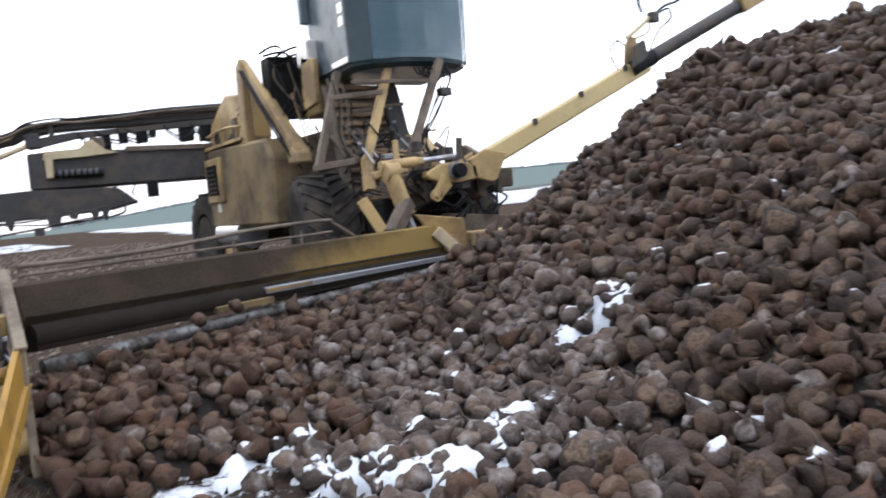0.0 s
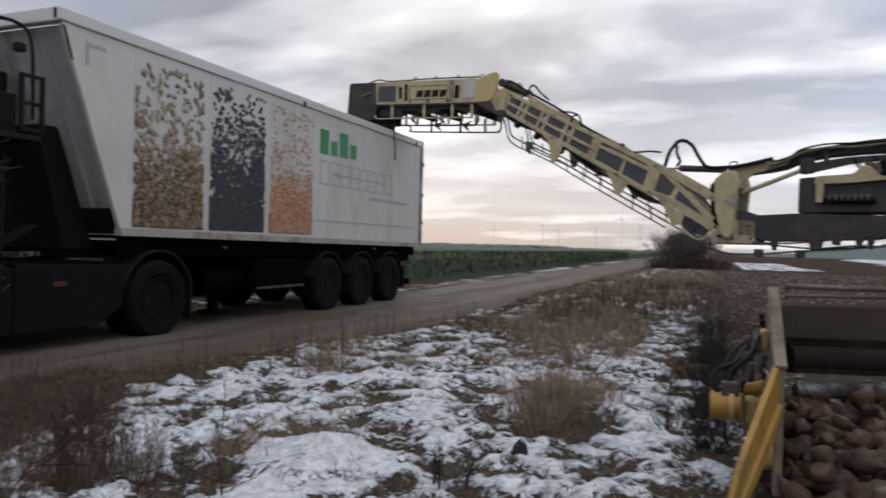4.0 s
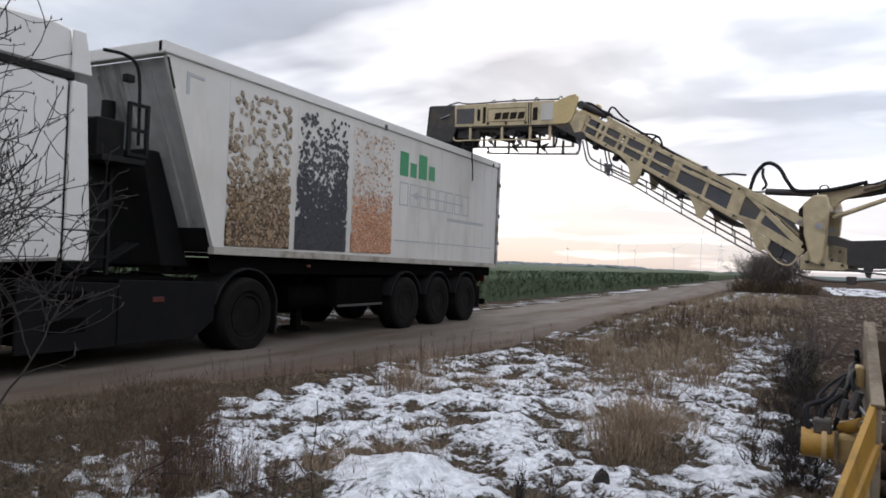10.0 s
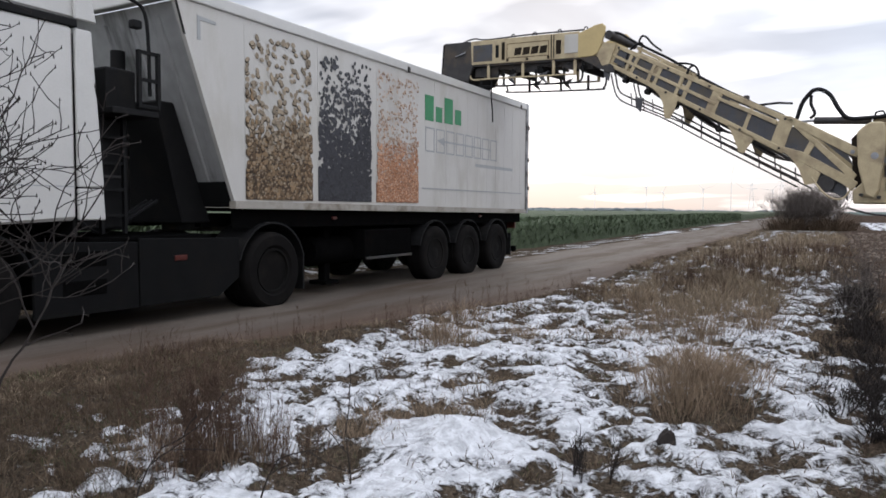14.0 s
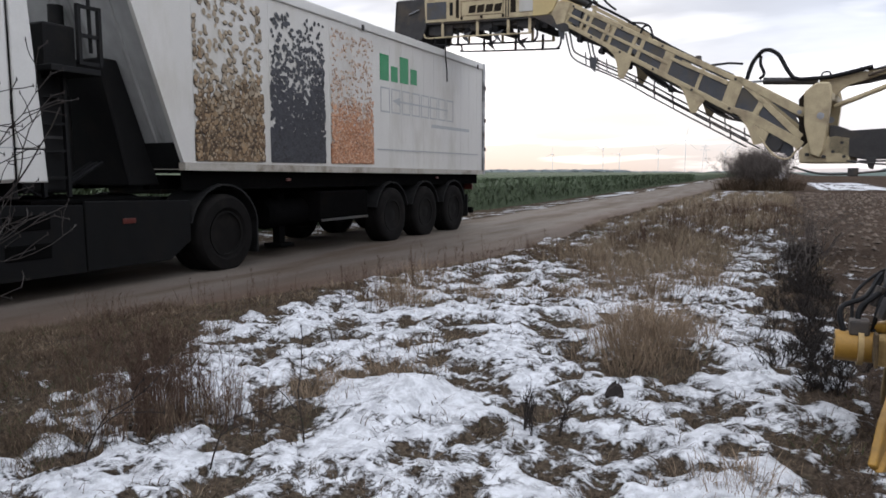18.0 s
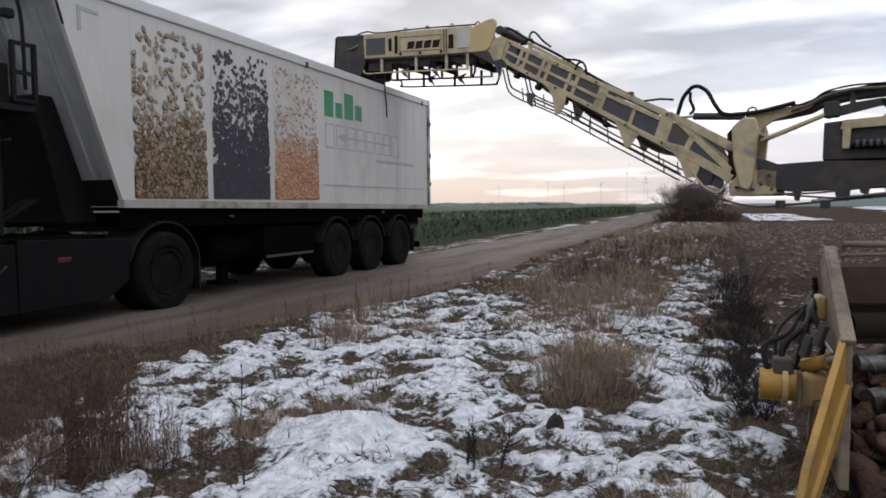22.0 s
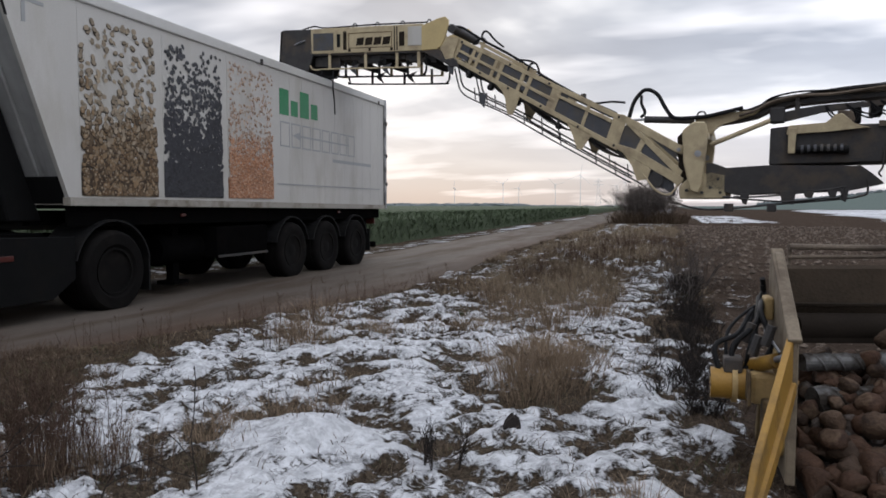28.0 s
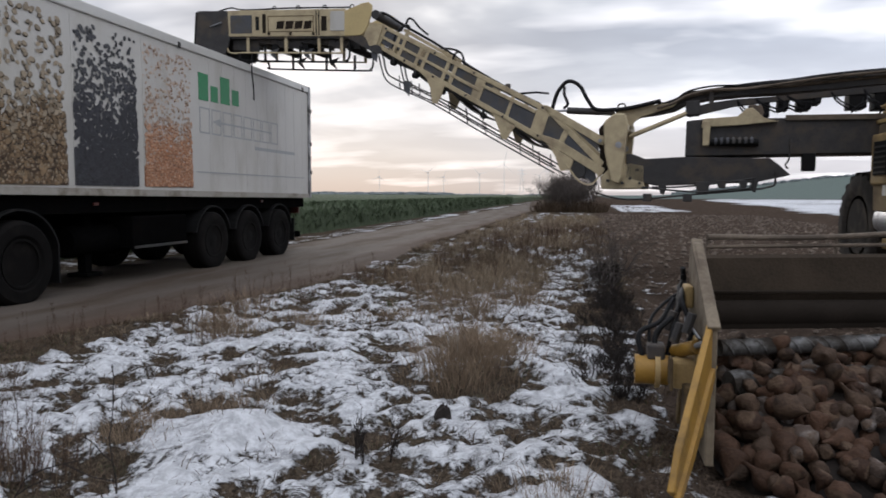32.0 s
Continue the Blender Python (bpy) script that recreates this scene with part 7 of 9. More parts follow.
# tower where boom and elevator belt meet
for v in (-W - 0.1, W - 0.02):
    bpart("tower_plate", slab(B(), [(5.04, 1.60), (5.17, 1.66), (5.28, 2.12), (5.31, 2.64), (5.20, 2.74), (5.12, 2.79), (4.95, 2.78), (4.90, 2.58), (4.92, 2.39), (4.98, 1.72)], v, v + 0.12, 0.022), M_BOOM, "yellow boom tower")
    bpart("round_badge", tube(B(), [(5.05, v + 0.118, 2.26), (5.05, v + 0.126, 2.26)], 0.055, 16), M_STEEL, "round blue-grey badge")
bpart("tower_liner", slab(B(), [(5.18, 1.7), (5.36, 1.8), (5.40, 2.55), (5.30, 2.66)], W - 0.08, W - 0.03, 0.008), M_BEAMDARK)
bpart("tower_cross", box(B(), (4.9, -W, 2.5), (5.2, W, 2.62), 0.02), M_BOOM)
bpart("tower_base", slab(B(), [(4.62, 1.52), (5.34, 1.52), (5.36, 1.72), (5.22, 1.86), (4.85, 1.97), (4.62, 1.92)], -W, W, 0.02), M_BOOM)
for u, z in ((5.22, 1.66), (4.98, 1.62), (4.74, 1.84), (4.70, 1.62), (4.86, 1.70)):
    bpart("bolt", tube(B(), [(u, W, z), (u, W + 0.02 + 0.1 * (u > 4.95), z)], 0.025, 8), M_DARKSTEEL)
# hose loop and ram above the foot
bpart("hose_loop", tube(B(), arc_pts([(6.24, 0.35, 2.94), (6.16, 0.35, 3.20), (6.04, 0.35, 3.36), (5.96, 0.35, 3.40), (5.86, 0.35, 3.38), (5.74, 0.35, 3.28), (5.62, 0.35, 3.06), (5.48, 0.35, 2.90), (5.2, 0.35, 2.88), (4.9, 0.35, 2.90), (4.4, 0.35, 3.0)], 7), 0.034, 10), M_HOSE, "looped black hydraulic hose", True)
bpart("hose_loop", tube(B(), arc_pts([(6.05, 0.3, 2.94), (5.98, 0.3, 3.02), (6.04, 0.3, 3.18), (6.04, 0.3, 3.32)], 7), 0.026, 8), M_HOSE, "", True)
ram = bpart("boom_ram", tube(B(), [(5.98, 0.3, 2.90), (5.16, 0.3, 2.84)], 0.06, 12), M_DARKSTEEL, "", True)
bpart("ram_rod", tube(B(), [(6.22, 0.3, 2.90), (5.98, 0.3, 2.90)], 0.022, 8), M_STEEL, "", True)
bpart("hose_eye", tube(B(), arc_pts([(5.12, 0.3, 2.84), (5.1, 0.3, 2.96), (5.0, 0.3, 2.97), (4.97, 0.3, 2.86)], 5), 0.014, 6), M_HOSE, "", True)
# carrying arm with hoses along it and dirt lying on top
arm_line = [(5.12, 2.79), (4.82, 2.84), (4.46, 2.88), (4.2, 2.93), (3.98, 3.04), (3.6, 3.10), (3.11, 3.13), (2.47, 3.17), (1.57, 3.22), (-0.6, 3.32)]
up, lo = [(u, z + 0.06) for u, z in arm_line], [(u, z - 0.07 - 0.03 * (u < 3)) for u, z in arm_line]
bpart("carrying_arm", slab(B(), up + lo[::-1], -0.2, 0.2), M_DARKSTEEL, "soil-covered carrying arm")
bpart("arm_front", slab(B(), [(5.16, 2.62), (5.14, 2.86), (4.82, 2.92), (4.46, 2.95), (4.2, 3.0), (4.1, 3.03), (4.2, 2.90), (4.45, 2.83), (4.72, 2.76), (4.84, 2.68), (4.9, 2.56)], 0.2, 0.3, 0.01), M_BOOM)
rnd = random.Random(11)
for k in range(7):
    j = [rnd.uniform(-0.035, 0.035) for i in range(len(arm_line))]
    bpart("hose", tube(B(), arc_pts([(u, 0.12 + 0.035 * k, z + 0.03 + 0.03 * (k % 3) + j[i]) for i, (u, z) in enumerate(arm_line) if u < 4.6], 4), rnd.choice((0.016, 0.024, 0.03)), 6), (M_BROWNSTEEL, M_DARKSTEEL, M_HOSE)[k % 3], "", True)
for k in range(46):
    u = -0.4 + 4.3 * rnd.random() ** 1.2
    z = float(np.interp(u, [p[0] for p in arm_line[::-1]], [p[1] for p in arm_line[::-1]])) + 0.05
    r = rnd.uniform(0.03, 0.07)
    bpart("dirt_lump", lathe(B(), [(-0.02, r * 0.5), (0.0, r), (r * 0.5, r * 0.75), (r * 0.9, r * 0.2)], (u, rnd.uniform(-0.1, 0.28), z), "z", 7), M_BROWNSTEEL, "", True)
bpart("arm_strut", tube(B(), [(4.90, 0.3, 2.42), (3.98, 0.3, 2.78)], 0.04, 10), M_BOOM, "", True)
bpart("arm_link", slab(B(), [(4.04, 2.78), (3.94, 2.72), (3.76, 2.76), (3.26, 2.87), (2.7, 2.92), (1.2, 3.0), (-0.4, 3.05), (-0.4, 3.14), (1.2, 3.1), (2.7, 3.0), (3.26, 2.98), (3.6, 2.94), (3.9, 2.88)], 0.16, 0.3, 0.01), M_DARKSTEEL)
bpart("link_knuckle", box(B(), (3.78, 0.1, 2.74), (4.0, 0.34, 2.98), 0.02), M_DARKSTEEL)
bpart("link_bar", slab(B(), [(3.64, 2.92), (3.56, 2.92), (3.58, 3.16), (3.64, 3.16)], 0.2, 0.28), M_DARKSTEEL)
for u, w_, h_ in ((2.72, 0.12, 0.30), (2.44, 0.16, 0.2), (2.12, 0.2, 0.22), (1.98, 0.12, 0.14), (1.35, 0.25, 0.26), (0.9, 0.35, 0.3), (0.5, 0.3, 0.22)):
    z = 2.98 + 0.04 * (2.7 - u)
    bpart("valve_block", box(B(), (u, -0.15, z - h_), (u + w_, 0.28, z - 0.02), 0.015), M_BLACK)
    for k in range(2):
        bpart("hose", tube(B(), arc_pts([(u + 0.05 * k, 0.3, z - h_ * 0.4), (u + 0.1 + 0.05 * k, 0.34, z - h_ - 0.05 * k), (u + 0.35 + 0.06 * k, 0.3, z - h_ * 0.6), (u + 0.5, 0.3, z)], 5), 0.014, 5), M_HOSE, "", True)
bpart("valve_block", slab(B(), [(3.06, 2.72), (2.86, 2.66), (2.8, 2.72), (2.84, 2.86), (3.04, 2.88)], 0.2, 0.4, 0.02), M_BROWNSTEEL)
# receiving trough below and the feeding belt above it
bpart("receiving_trough", slab(B(), [(4.93, 1.70), (4.93, 2.12), (4.8, 2.10), (4.62, 2.01), (3.96, 2.05), (2.86, 2.0), (2.72, 2.02), (2.56, 1.89), (2.40, 1.74), (2.85, 1.64), (3.66, 1.61), (4.48, 1.58)], -W, W, 0.012), M_DARKSTEEL, "dark receiving trough")
belt = bpart("feed_belt", slab(B(), [(3.99, 2.06), (3.98, 2.64), (3.7, 2.66), (0.2, 2.60), (0.2, 2.07)], -W + 0.06, W - 0.06, 0.015), M_DARKSTEEL, "dark feed conveyor")
bpart("belt_frame", slab(B(), [(3.75, 2.52), (3.72, 2.66), (3.2, 2.67), (3.08, 2.80), (2.98, 2.81), (2.82, 2.64), (2.6, 2.58), (3.2, 2.54)], W - 0.05, W + 0.02, 0.01), M_BOOM)
bpart("belt_frame", slab(B(), [(3.72, 2.22), (3.62, 2.22), (3.60, 2.62), (3.72, 2.62)], W - 0.05, W + 0.03, 0.01), M_BOOM)
bpart("spring", tube(B(), [(3.60, W + 0.0, 2.28), (2.88, W + 0.0, 2.26)], 0.06, 10), M_BLACK, "", True)
for k in range(7):
    bpart("spring_coil", tube(B(), [(3.54 - 0.09 * k, W + 0.0, 2.285), (3.50 - 0.09 * k, W + 0.0, 2.285)], 0.068, 10), M_PANEL, "", True)
bpart("belt_edge", slab(B(), [(2.5, 2.60), (0.2, 2.56), (0.2, 2.64), (2.5, 2.68)], W - 0.08, W - 0.02), M_BROWNSTEEL)
bpart("drip_bracket", box(B(), (2.05, 0.3, 1.80), (2.24, 0.5, 2.08), 0.015), M_BLACK)
bpart("drip_chain", tube(B(), arc_pts([(2.42, 0.5, 2.3), (2.43, 0.5, 2.0), (2.48, 0.5, 1.9), (2.44, 0.5, 1.84)], 4), 0.014, 5), M_DARKSTEEL, "", True)
for k, (u0, u1) in enumerate(((1.2, 1.5), (0.7, 0.95), (0.3, 0.5))):
    bpart("hose", tube(B(), arc_pts([(u0, W, 2.7), (u0 + 0.1, W, 2.85), (u1, W, 2.8), (u1 + 0.1, W, 2.68)], 5), 0.015, 6), M_HOSE, "", True)
# pipe guard under the trough
bpart("trough_guard", tube(B(), arc_pts([(2.63, W, 1.80), (2.62, W, 1.60), (2.72, W, 1.55), (2.95, W, 1.51), (3.83, W, 1.43), (4.89, W, 1.34), (5.43, W, 1.46)], 5), 0.018, 6), M_DARKSTEEL, "", True)
for u0, u1, z0, z1 in ((3.62, 3.78, 1.42, 1.64), (3.36, 3.46, 1.52, 1.66), (3.05, 3.12, 1.50, 1.66), (4.3, 4.36, 1.42, 1.6), (2.9, 2.95, 1.46, 1.66)):
    bpart("guard_hanger", slab(B(), [(u0, z0), (u1, z0 + 0.02), (u1 + 0.04, z1), (u0 - 0.04, z1)], W - 0.06, W + 0.02, 0.006), M_DARKSTEEL)
bpart("trough_guard", tube(B(), arc_pts([(4.66, W + 0.02, 1.55), (4.2, W + 0.02, 1.50), (3.7, W + 0.02, 1.47), (3.2, W + 0.02, 1.52), (2.98, W + 0.02, 1.54), (2.93, W + 0.02, 1.70)], 5), 0.017, 6), M_DARKSTEEL, "", True)
bpart("trough_guard", tube(B(), arc_pts([(2.9, W, 1.7), (3.4, W, 1.62), (4.1, W, 1.55), (4.5, W, 1.55)], 5), 0.016, 6), M_DARKSTEEL, "", True)
for u in (3.86, 4.5):
    bpart("guard_foot", box(B(), (u, W - 0.1, 1.31), (u + 0.14, W + 0.03, 1.44), 0.012), M_DARKSTEEL)
# a rope hanging from the head
bpart("rope", tube(B(), arc_pts([(12.40, W, 4.25), (12.38, W + 0.05, 3.9), (12.34, W + 0.06, 3.6), (12.33, W + 0.06, 3.32)], 5), 0.014, 6), M_HOSE, "thin dark hanging rope", True)

# ---- the clamp of sugar beets ----
def pile_h(x, y):
    """Height of the heap: a long flank rising from the verge side, an eaten end face, a low apron in the header."""
    left = 0.58 * (x - 2.45) + 0.0 + 0.06 * fbm(x, y, 0.8, 2, 3.0)
    left = min(left, 2.52 + 0.06 * fbm(x, y, 0.9, 2, 6.0))
    left = min(left, 2.62 - 0.5 * max(0, x - 9.5))
    end = 1.1 * (5.85 + 0.5 * max(0.0, x - 5.2) - 0.34 * (1 - smooth01(4.2, 5.3, x)) - y)
    h = min(left, end) if x > 2.2 else -0.2
    apron = 0.43 * smooth01(3.3, 4.25, y) * smooth01(0.50, 0.9, x + 0.25 * (y - 3.4)) * (1 - smooth01(3.6, 5.0, x))
    line = HE.y + (HD.y / HD.x) * (x - HE.x) - 0.13
    apron += 0.05 * (1 - smooth01(0.1, 0.55, line - y)) * (apron > 0.2)
    if y > line:
        apron *= max(0.0, 1 - 5.0 * (y - line))
        if x < 5.1:
            h = min(h, 0.5 - 1.5 * (y - line))
    thin = 0.12 * smooth01(1.25, 2.1, x) * (1 - smooth01(3.4, 4.2, y))
    return min(max(h, apron, thin, 0.0), max(0.0, 1.1 * (y + 3.1)))


def snow_mask(x, y):
    a, way = -9.0, ((1.3, 3.36), (1.55, 3.40), (1.62, 2.95), (1.9, 2.5), (2.15, 2.35), (2.5, 2.65), (2.85, 2.78), (3.2, 2.80), (3.55, 2.75))
    for (x0, y0), (x1, y1) in zip(way, way[1:]):
        k = min(1.0, max(0.0, ((x - x0) * (x1 - x0) + (y - y0) * (y1 - y0)) / ((x1 - x0) ** 2 + (y1 - y0) ** 2)))
        a = max(a, 0.85 - (math.hypot(x - x0 - k * (x1 - x0), y - y0 - k * (y1 - y0)) / (0.19 - 0.06 * smooth01(1.9, 2.6, x))) ** 2)
    b_ = 0.85 - ((x - 2.2 - 0.9 * (y - 2.7)) / 0.30) ** 2 - ((y - 2.7) / 0.75) ** 2
    d = 0.5 - ((x - 0.8) / 0.35) ** 2 - ((y - 2.7) / 0.6) ** 2
    return max(a, b_, d) + 1.25 * fbm(x, y, 3.4, 3, 4.0) - 0.36 - 0.22 * smooth01(2.0, 2.7, x)


def beet_template(seed):
    """One topped sugar beet: flat crown, swollen shoulder, tapering crooked root."""
    rnd = random.Random(seed)
    prof = [(0.0, 0.36), (0.03, 0.64), (0.10, 0.88), (0.23, 1.0), (0.38, 0.93), (0.54, 0.70), (0.69, 0.44), (0.82, 0.24), (1.0, 0.06)]
    ln, seg = rnd.uniform(1.9, 2.9), 10
    if rnd.random() < 0.18:
        prof = prof[:6] + [(0.62, 0.40)]
    elif rnd.random() < 0.5:
        prof = [(t, r * (1 - 0.35 * max(0, t - 0.25))) for t, r in prof[:-1]] + [(1.0, 0.14), (1.1, 0.06)]
    ridge = rnd.uniform(0.05, 0.16)
    bx, by = rnd.uniform(-0.4, 0.4), rnd.uniform(-0.4, 0.4)
    v, f, c = [], [], []
    for t, r in prof:
        for j in range(seg):
            a = 6.2832 * j / seg
            k = r * (1 + 0.34 * noise.noise((math.cos(a) * 1.2 + seed * 3.1, math.sin(a) * 1.2, t * 2.5)) + 0.20 * noise.noise((math.cos(a) * 3.4 + seed, math.sin(a) * 3.4, t * 6)) - ridge * (abs(math.sin(a + seed)) < 0.28))
            c.append(0.9 if t < 0.05 else 0.0)
            v.append((k * math.cos(a) + bx * t * t, k * math.sin(a) + by * t * t, ln * (t - 0.42)))
    n = len(prof)
    for i in range(n - 1):
        for j in range(seg):
            f.append((i * seg + j, i * seg + (j + 1) % seg, (i + 1) * seg + (j + 1) % seg, (i + 1) * seg + j))
    v += [(0, 0, ln * -0.42 + 0.06), (bx, by, ln * (prof[-1][0] - 0.42) + 0.05)]
    f += [(len(v) - 2, (j + 1) % seg, j) for j in range(seg)] + [(len(v) - 1, (n - 1) * seg + j, (n - 1) * seg + (j + 1) % seg) for j in range(seg)]
    return np.array(v) * 0.07, f, c + [1.0, 0.0]


BEETS = [beet_template(k + 1) for k in range(20)]


def build_pile():
    rnd = random.Random(21)
    pile = thing("beet_clamp", (3.0, 3.0, 0), "long heap of brown sugar beets with snow in its hollows", "beet heap")
    # bed under the outer layer; gap shade is put into its dark soil colour
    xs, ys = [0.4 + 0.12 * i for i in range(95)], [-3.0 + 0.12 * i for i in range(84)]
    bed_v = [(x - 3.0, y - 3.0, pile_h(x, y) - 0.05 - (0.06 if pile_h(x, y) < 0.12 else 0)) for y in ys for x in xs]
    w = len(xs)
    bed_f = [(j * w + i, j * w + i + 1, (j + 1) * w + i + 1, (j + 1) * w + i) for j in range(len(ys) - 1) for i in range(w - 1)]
    raw("beet_bed", bed_v, bed_f, mat("gap_shaded_bed_soil", (0.014, 0.0105, 0.0085), 0.95, var=0.4, bump=0.5), pile, True)
    # snow lying in the hollows
    step = 0.036
    nx, ny = int(4.6 / step), int(4.0 / step)
    idx, sv, sf = {}, [], []
    for j in range(ny):
        for i in range(nx):
            x, y = 0.5 + i * step, 1.0 + j * step
            m = snow_mask(x, y)
            if m > -0.55:
                idx[i, j] = len(sv)
                sv.append((x - 3, y - 3, max(pile_h(x, y), ground_z(x, y)) - 0.02 + 0.075 * smooth01(-0.05, 0.4, m) - 0.10 * (1 - smooth01(-0.5, 0.05, m)) + 0.05 * fbm(x, y, 7, 3, 1.0)))
    for (i, j) in idx:
        q = [(i, j), (i + 1, j), (i + 1, j + 1), (i, j + 1)]
        if all(k in idx for k in q):
            sf.append(tuple(idx[k] for k in q))
    raw("snow_patch", sv, sf, M_SNOW, pile, True, "wind-packed snow lying between the beets")
    # the beets
    spots = []
    y = -3.0
    while y < 7.0:
        x = 0.45
        while x < 10.3:
            px, py = x + rnd.uniform(-0.05, 0.05), y + rnd.uniform(-0.05, 0.05)
            h = pile_h(px, py)
            line = HE.y + (HD.y / HD.x) * (px - HE.x) - 0.08
            keep = h > 0.03 and (py < line or px > 5.4)
            dens = 1.0
            m = snow_mask(px, py)
            if h < 0.16:
                dens = 0.80 if m > 0.1 else 0.97
                if px < 1.2 and py < 3.3:
                    dens *= 0.6
            elif m > 0.35:
                dens = 0.85
            if keep and rnd.random() < dens:
                spots.append((px, py, h))
            x += 0.106
        y += 0.094
    for k in range(1500):
        px, py = rnd.uniform(0.7, 9.5), rnd.uniform(0.5, 6.2)
        h = pile_h(px, py)
        if h > 0.3 and py < HE.y + (HD.y / HD.x) * (px - HE.x) - 0.35:
            spots.append((px, py, h + 0.06))
    for k in range(6500):
        px, py = rnd.uniform(0.5, 7.0), rnd.uniform(0.6, 6.2)
        h = pile_h(px, py)
        if h > 0.13 and (snow_mask(px, py) < 0.25) and (py < HE.y + (HD.y / HD.x) * (px - HE.x) - 0.18 or px > 5.4):
            spots.append((px, py, h - 0.045))
    for k in range(22):
        spots.append((rnd.uniform(0.55, 1.45), rnd.uniform(2.4, 3.4), 0.0))
    spots.sort(key=lambda p: (p[0] - 1.3) ** 2 + (p[1] - 3.0) ** 2)
    near_meshes = {}
    masses = {M_BEETRED: [[], [], 0, []], M_BEET: [[], [], 0, []], M_BEETFROST: [[], [], 0, []], M_BEETDARK: [[], [], 0, []], M_BEETSNOW: [[], [], 0, []]}
    for k, (px, py, h) in enumerate(spots):
        t = rnd.randrange(len(BEETS))
        v, f, c = BEETS[t]
        r = rnd.choice((0.040, 0.046, 0.052, 0.058, 0.064, 0.073)) * rnd.uniform(0.92, 1.08)
        if rnd.random() < 0.04:
            r *= 1.35
        if px < 1.9 and py > 3.1:
            r *= 0.97
        tilt = rnd.gauss(1.5, 0.75)
        e = Euler((tilt, rnd.uniform(-0.4, 0.4), rnd.uniform(0, 6.283)))
        z = h + r * rnd.uniform(-0.35, 0.9) if h > 0.14 else max(h, ground_z(px, py)) + r * 0.55
        frost = 0.8 * fbm(px, py, 1.3, 2, 9.0) + 0.8 + rnd.gauss(0, 0.3) - ((px - 2.6) / 1.3) ** 2 - ((py - 3.1) / 1.2) ** 2 > 0.15
        frost = frost or rnd.random() < 0.09
        red = px + 0.4 * (py - 4.0) + rnd.gauss(0, 0.35) + 0.8 * fbm(px, py, 0.9, 2, 7.0) < 2.6 and py > 2.7
        u = rnd.random()
        skin = M_BEETFROST if frost else (M_BEETRED if u < 0.6 else M_BEET) if red else (M_BEETRED if u < 0.12 else M_BEET if u < 0.55 else M_BEETDARK)
        m = snow_mask(px, py) + 0.25 * fbm(px, py, 3.0, 2, 5.0)
        if py < 3.7 and rnd.random() < (0.42 if m > 0.05 else 0.26 if m > -0.4 else 0.02):
            skin = M_BEETSNOW
        if k < 300:
            key = (t, skin.name)
            if key not in near_meshes:
                me = bpy.data.meshes.new("beet")
                me.from_pydata([tuple(p) for p in v], [], f)
                me.materials.append(skin)
                me.shade_smooth()
                me.attributes.new("crown", "FLOAT", "POINT").data.foreach_set("value", c)
                near_meshes[key] = me
            ob = new("beet", near_meshes[key])
            ob.parent = pile
            ob.matrix_basis = Matrix.LocRotScale((px - 3, py - 3, z), e, (r / 0.07,) * 3)
        else:
            mm = np.array(e.to_matrix())
            mass = masses[skin]
            mass[0].append((v * (r / 0.07)) @ mm.T + np.array((px - 3, py - 3, z)))
            mass[1] += [tuple(i + mass[2] for i in q) for q in f]
            mass[2] += len(v)
            mass[3].extend(c)
    for m, (vs, fs, n, cs) in masses.items():
        me = bpy.data.meshes.new("beet_mass")
        me.from_pydata(np.concatenate(vs).tolist(), [], fs)
        me.materials.append(m)
        me.shade_smooth()
        me.attributes.new("crown", "FLOAT", "POINT").data.foreach_set("value", cs)
        ob = new("beet_mass", me)
        ob.parent = pile
        ob["kind"] = "stuff"
    return pile, len(spots)


build_pile()

# ---- plants, field and distance ----
def blades(name, spots, material, label, category, kind="stuff"):
    """spots: x, y, count, height, spread, width. Bent tapering blades, joined."""
    rnd = random.Random(len(name) * 13 + len(spots))
    v, f = [], []
    for x, y, cnt, hgt, spr, wid in spots:
        z0 = ground_z(x, y) - 0.01
        for k in range(cnt):
            a, d = rnd.random() * 6.283, spr * rnd.random() ** 0.7
            bx, by = x + d * math.cos(a), y + d * math.sin(a)
            h = hgt * rnd.uniform(0.45, 1.1)
            lean = rnd.uniform(0.3, 1.5) * h
            la = a + rnd.gauss(0, 0.7)
            lx, ly = lean * math.cos(la), lean * math.sin(la)
            fa = rnd.random() * 3.14
            wx, wy = wid * math.cos(fa), wid * math.sin(fa)
            n = len(v)
            v += [(bx - wx, by - wy, z0), (bx + wx, by + wy, z0), (bx + lx * 0.35 - wx * 0.8, by + ly * 0.35 - wy * 0.8, z0 + h * 0.6), (bx + lx * 0.35 + wx * 0.8, by + ly * 0.35 + wy * 0.8, z0 + h * 0.6), (bx + lx, by + ly, z0 + h * rnd.uniform(0.75, 1.0))]
            f += [(n, n + 1, n + 3, n + 2), (n + 2, n + 3, n + 4)]
    ob = raw(name, v, f, material)
    tagged(ob, label, category, kind=kind)
    return ob


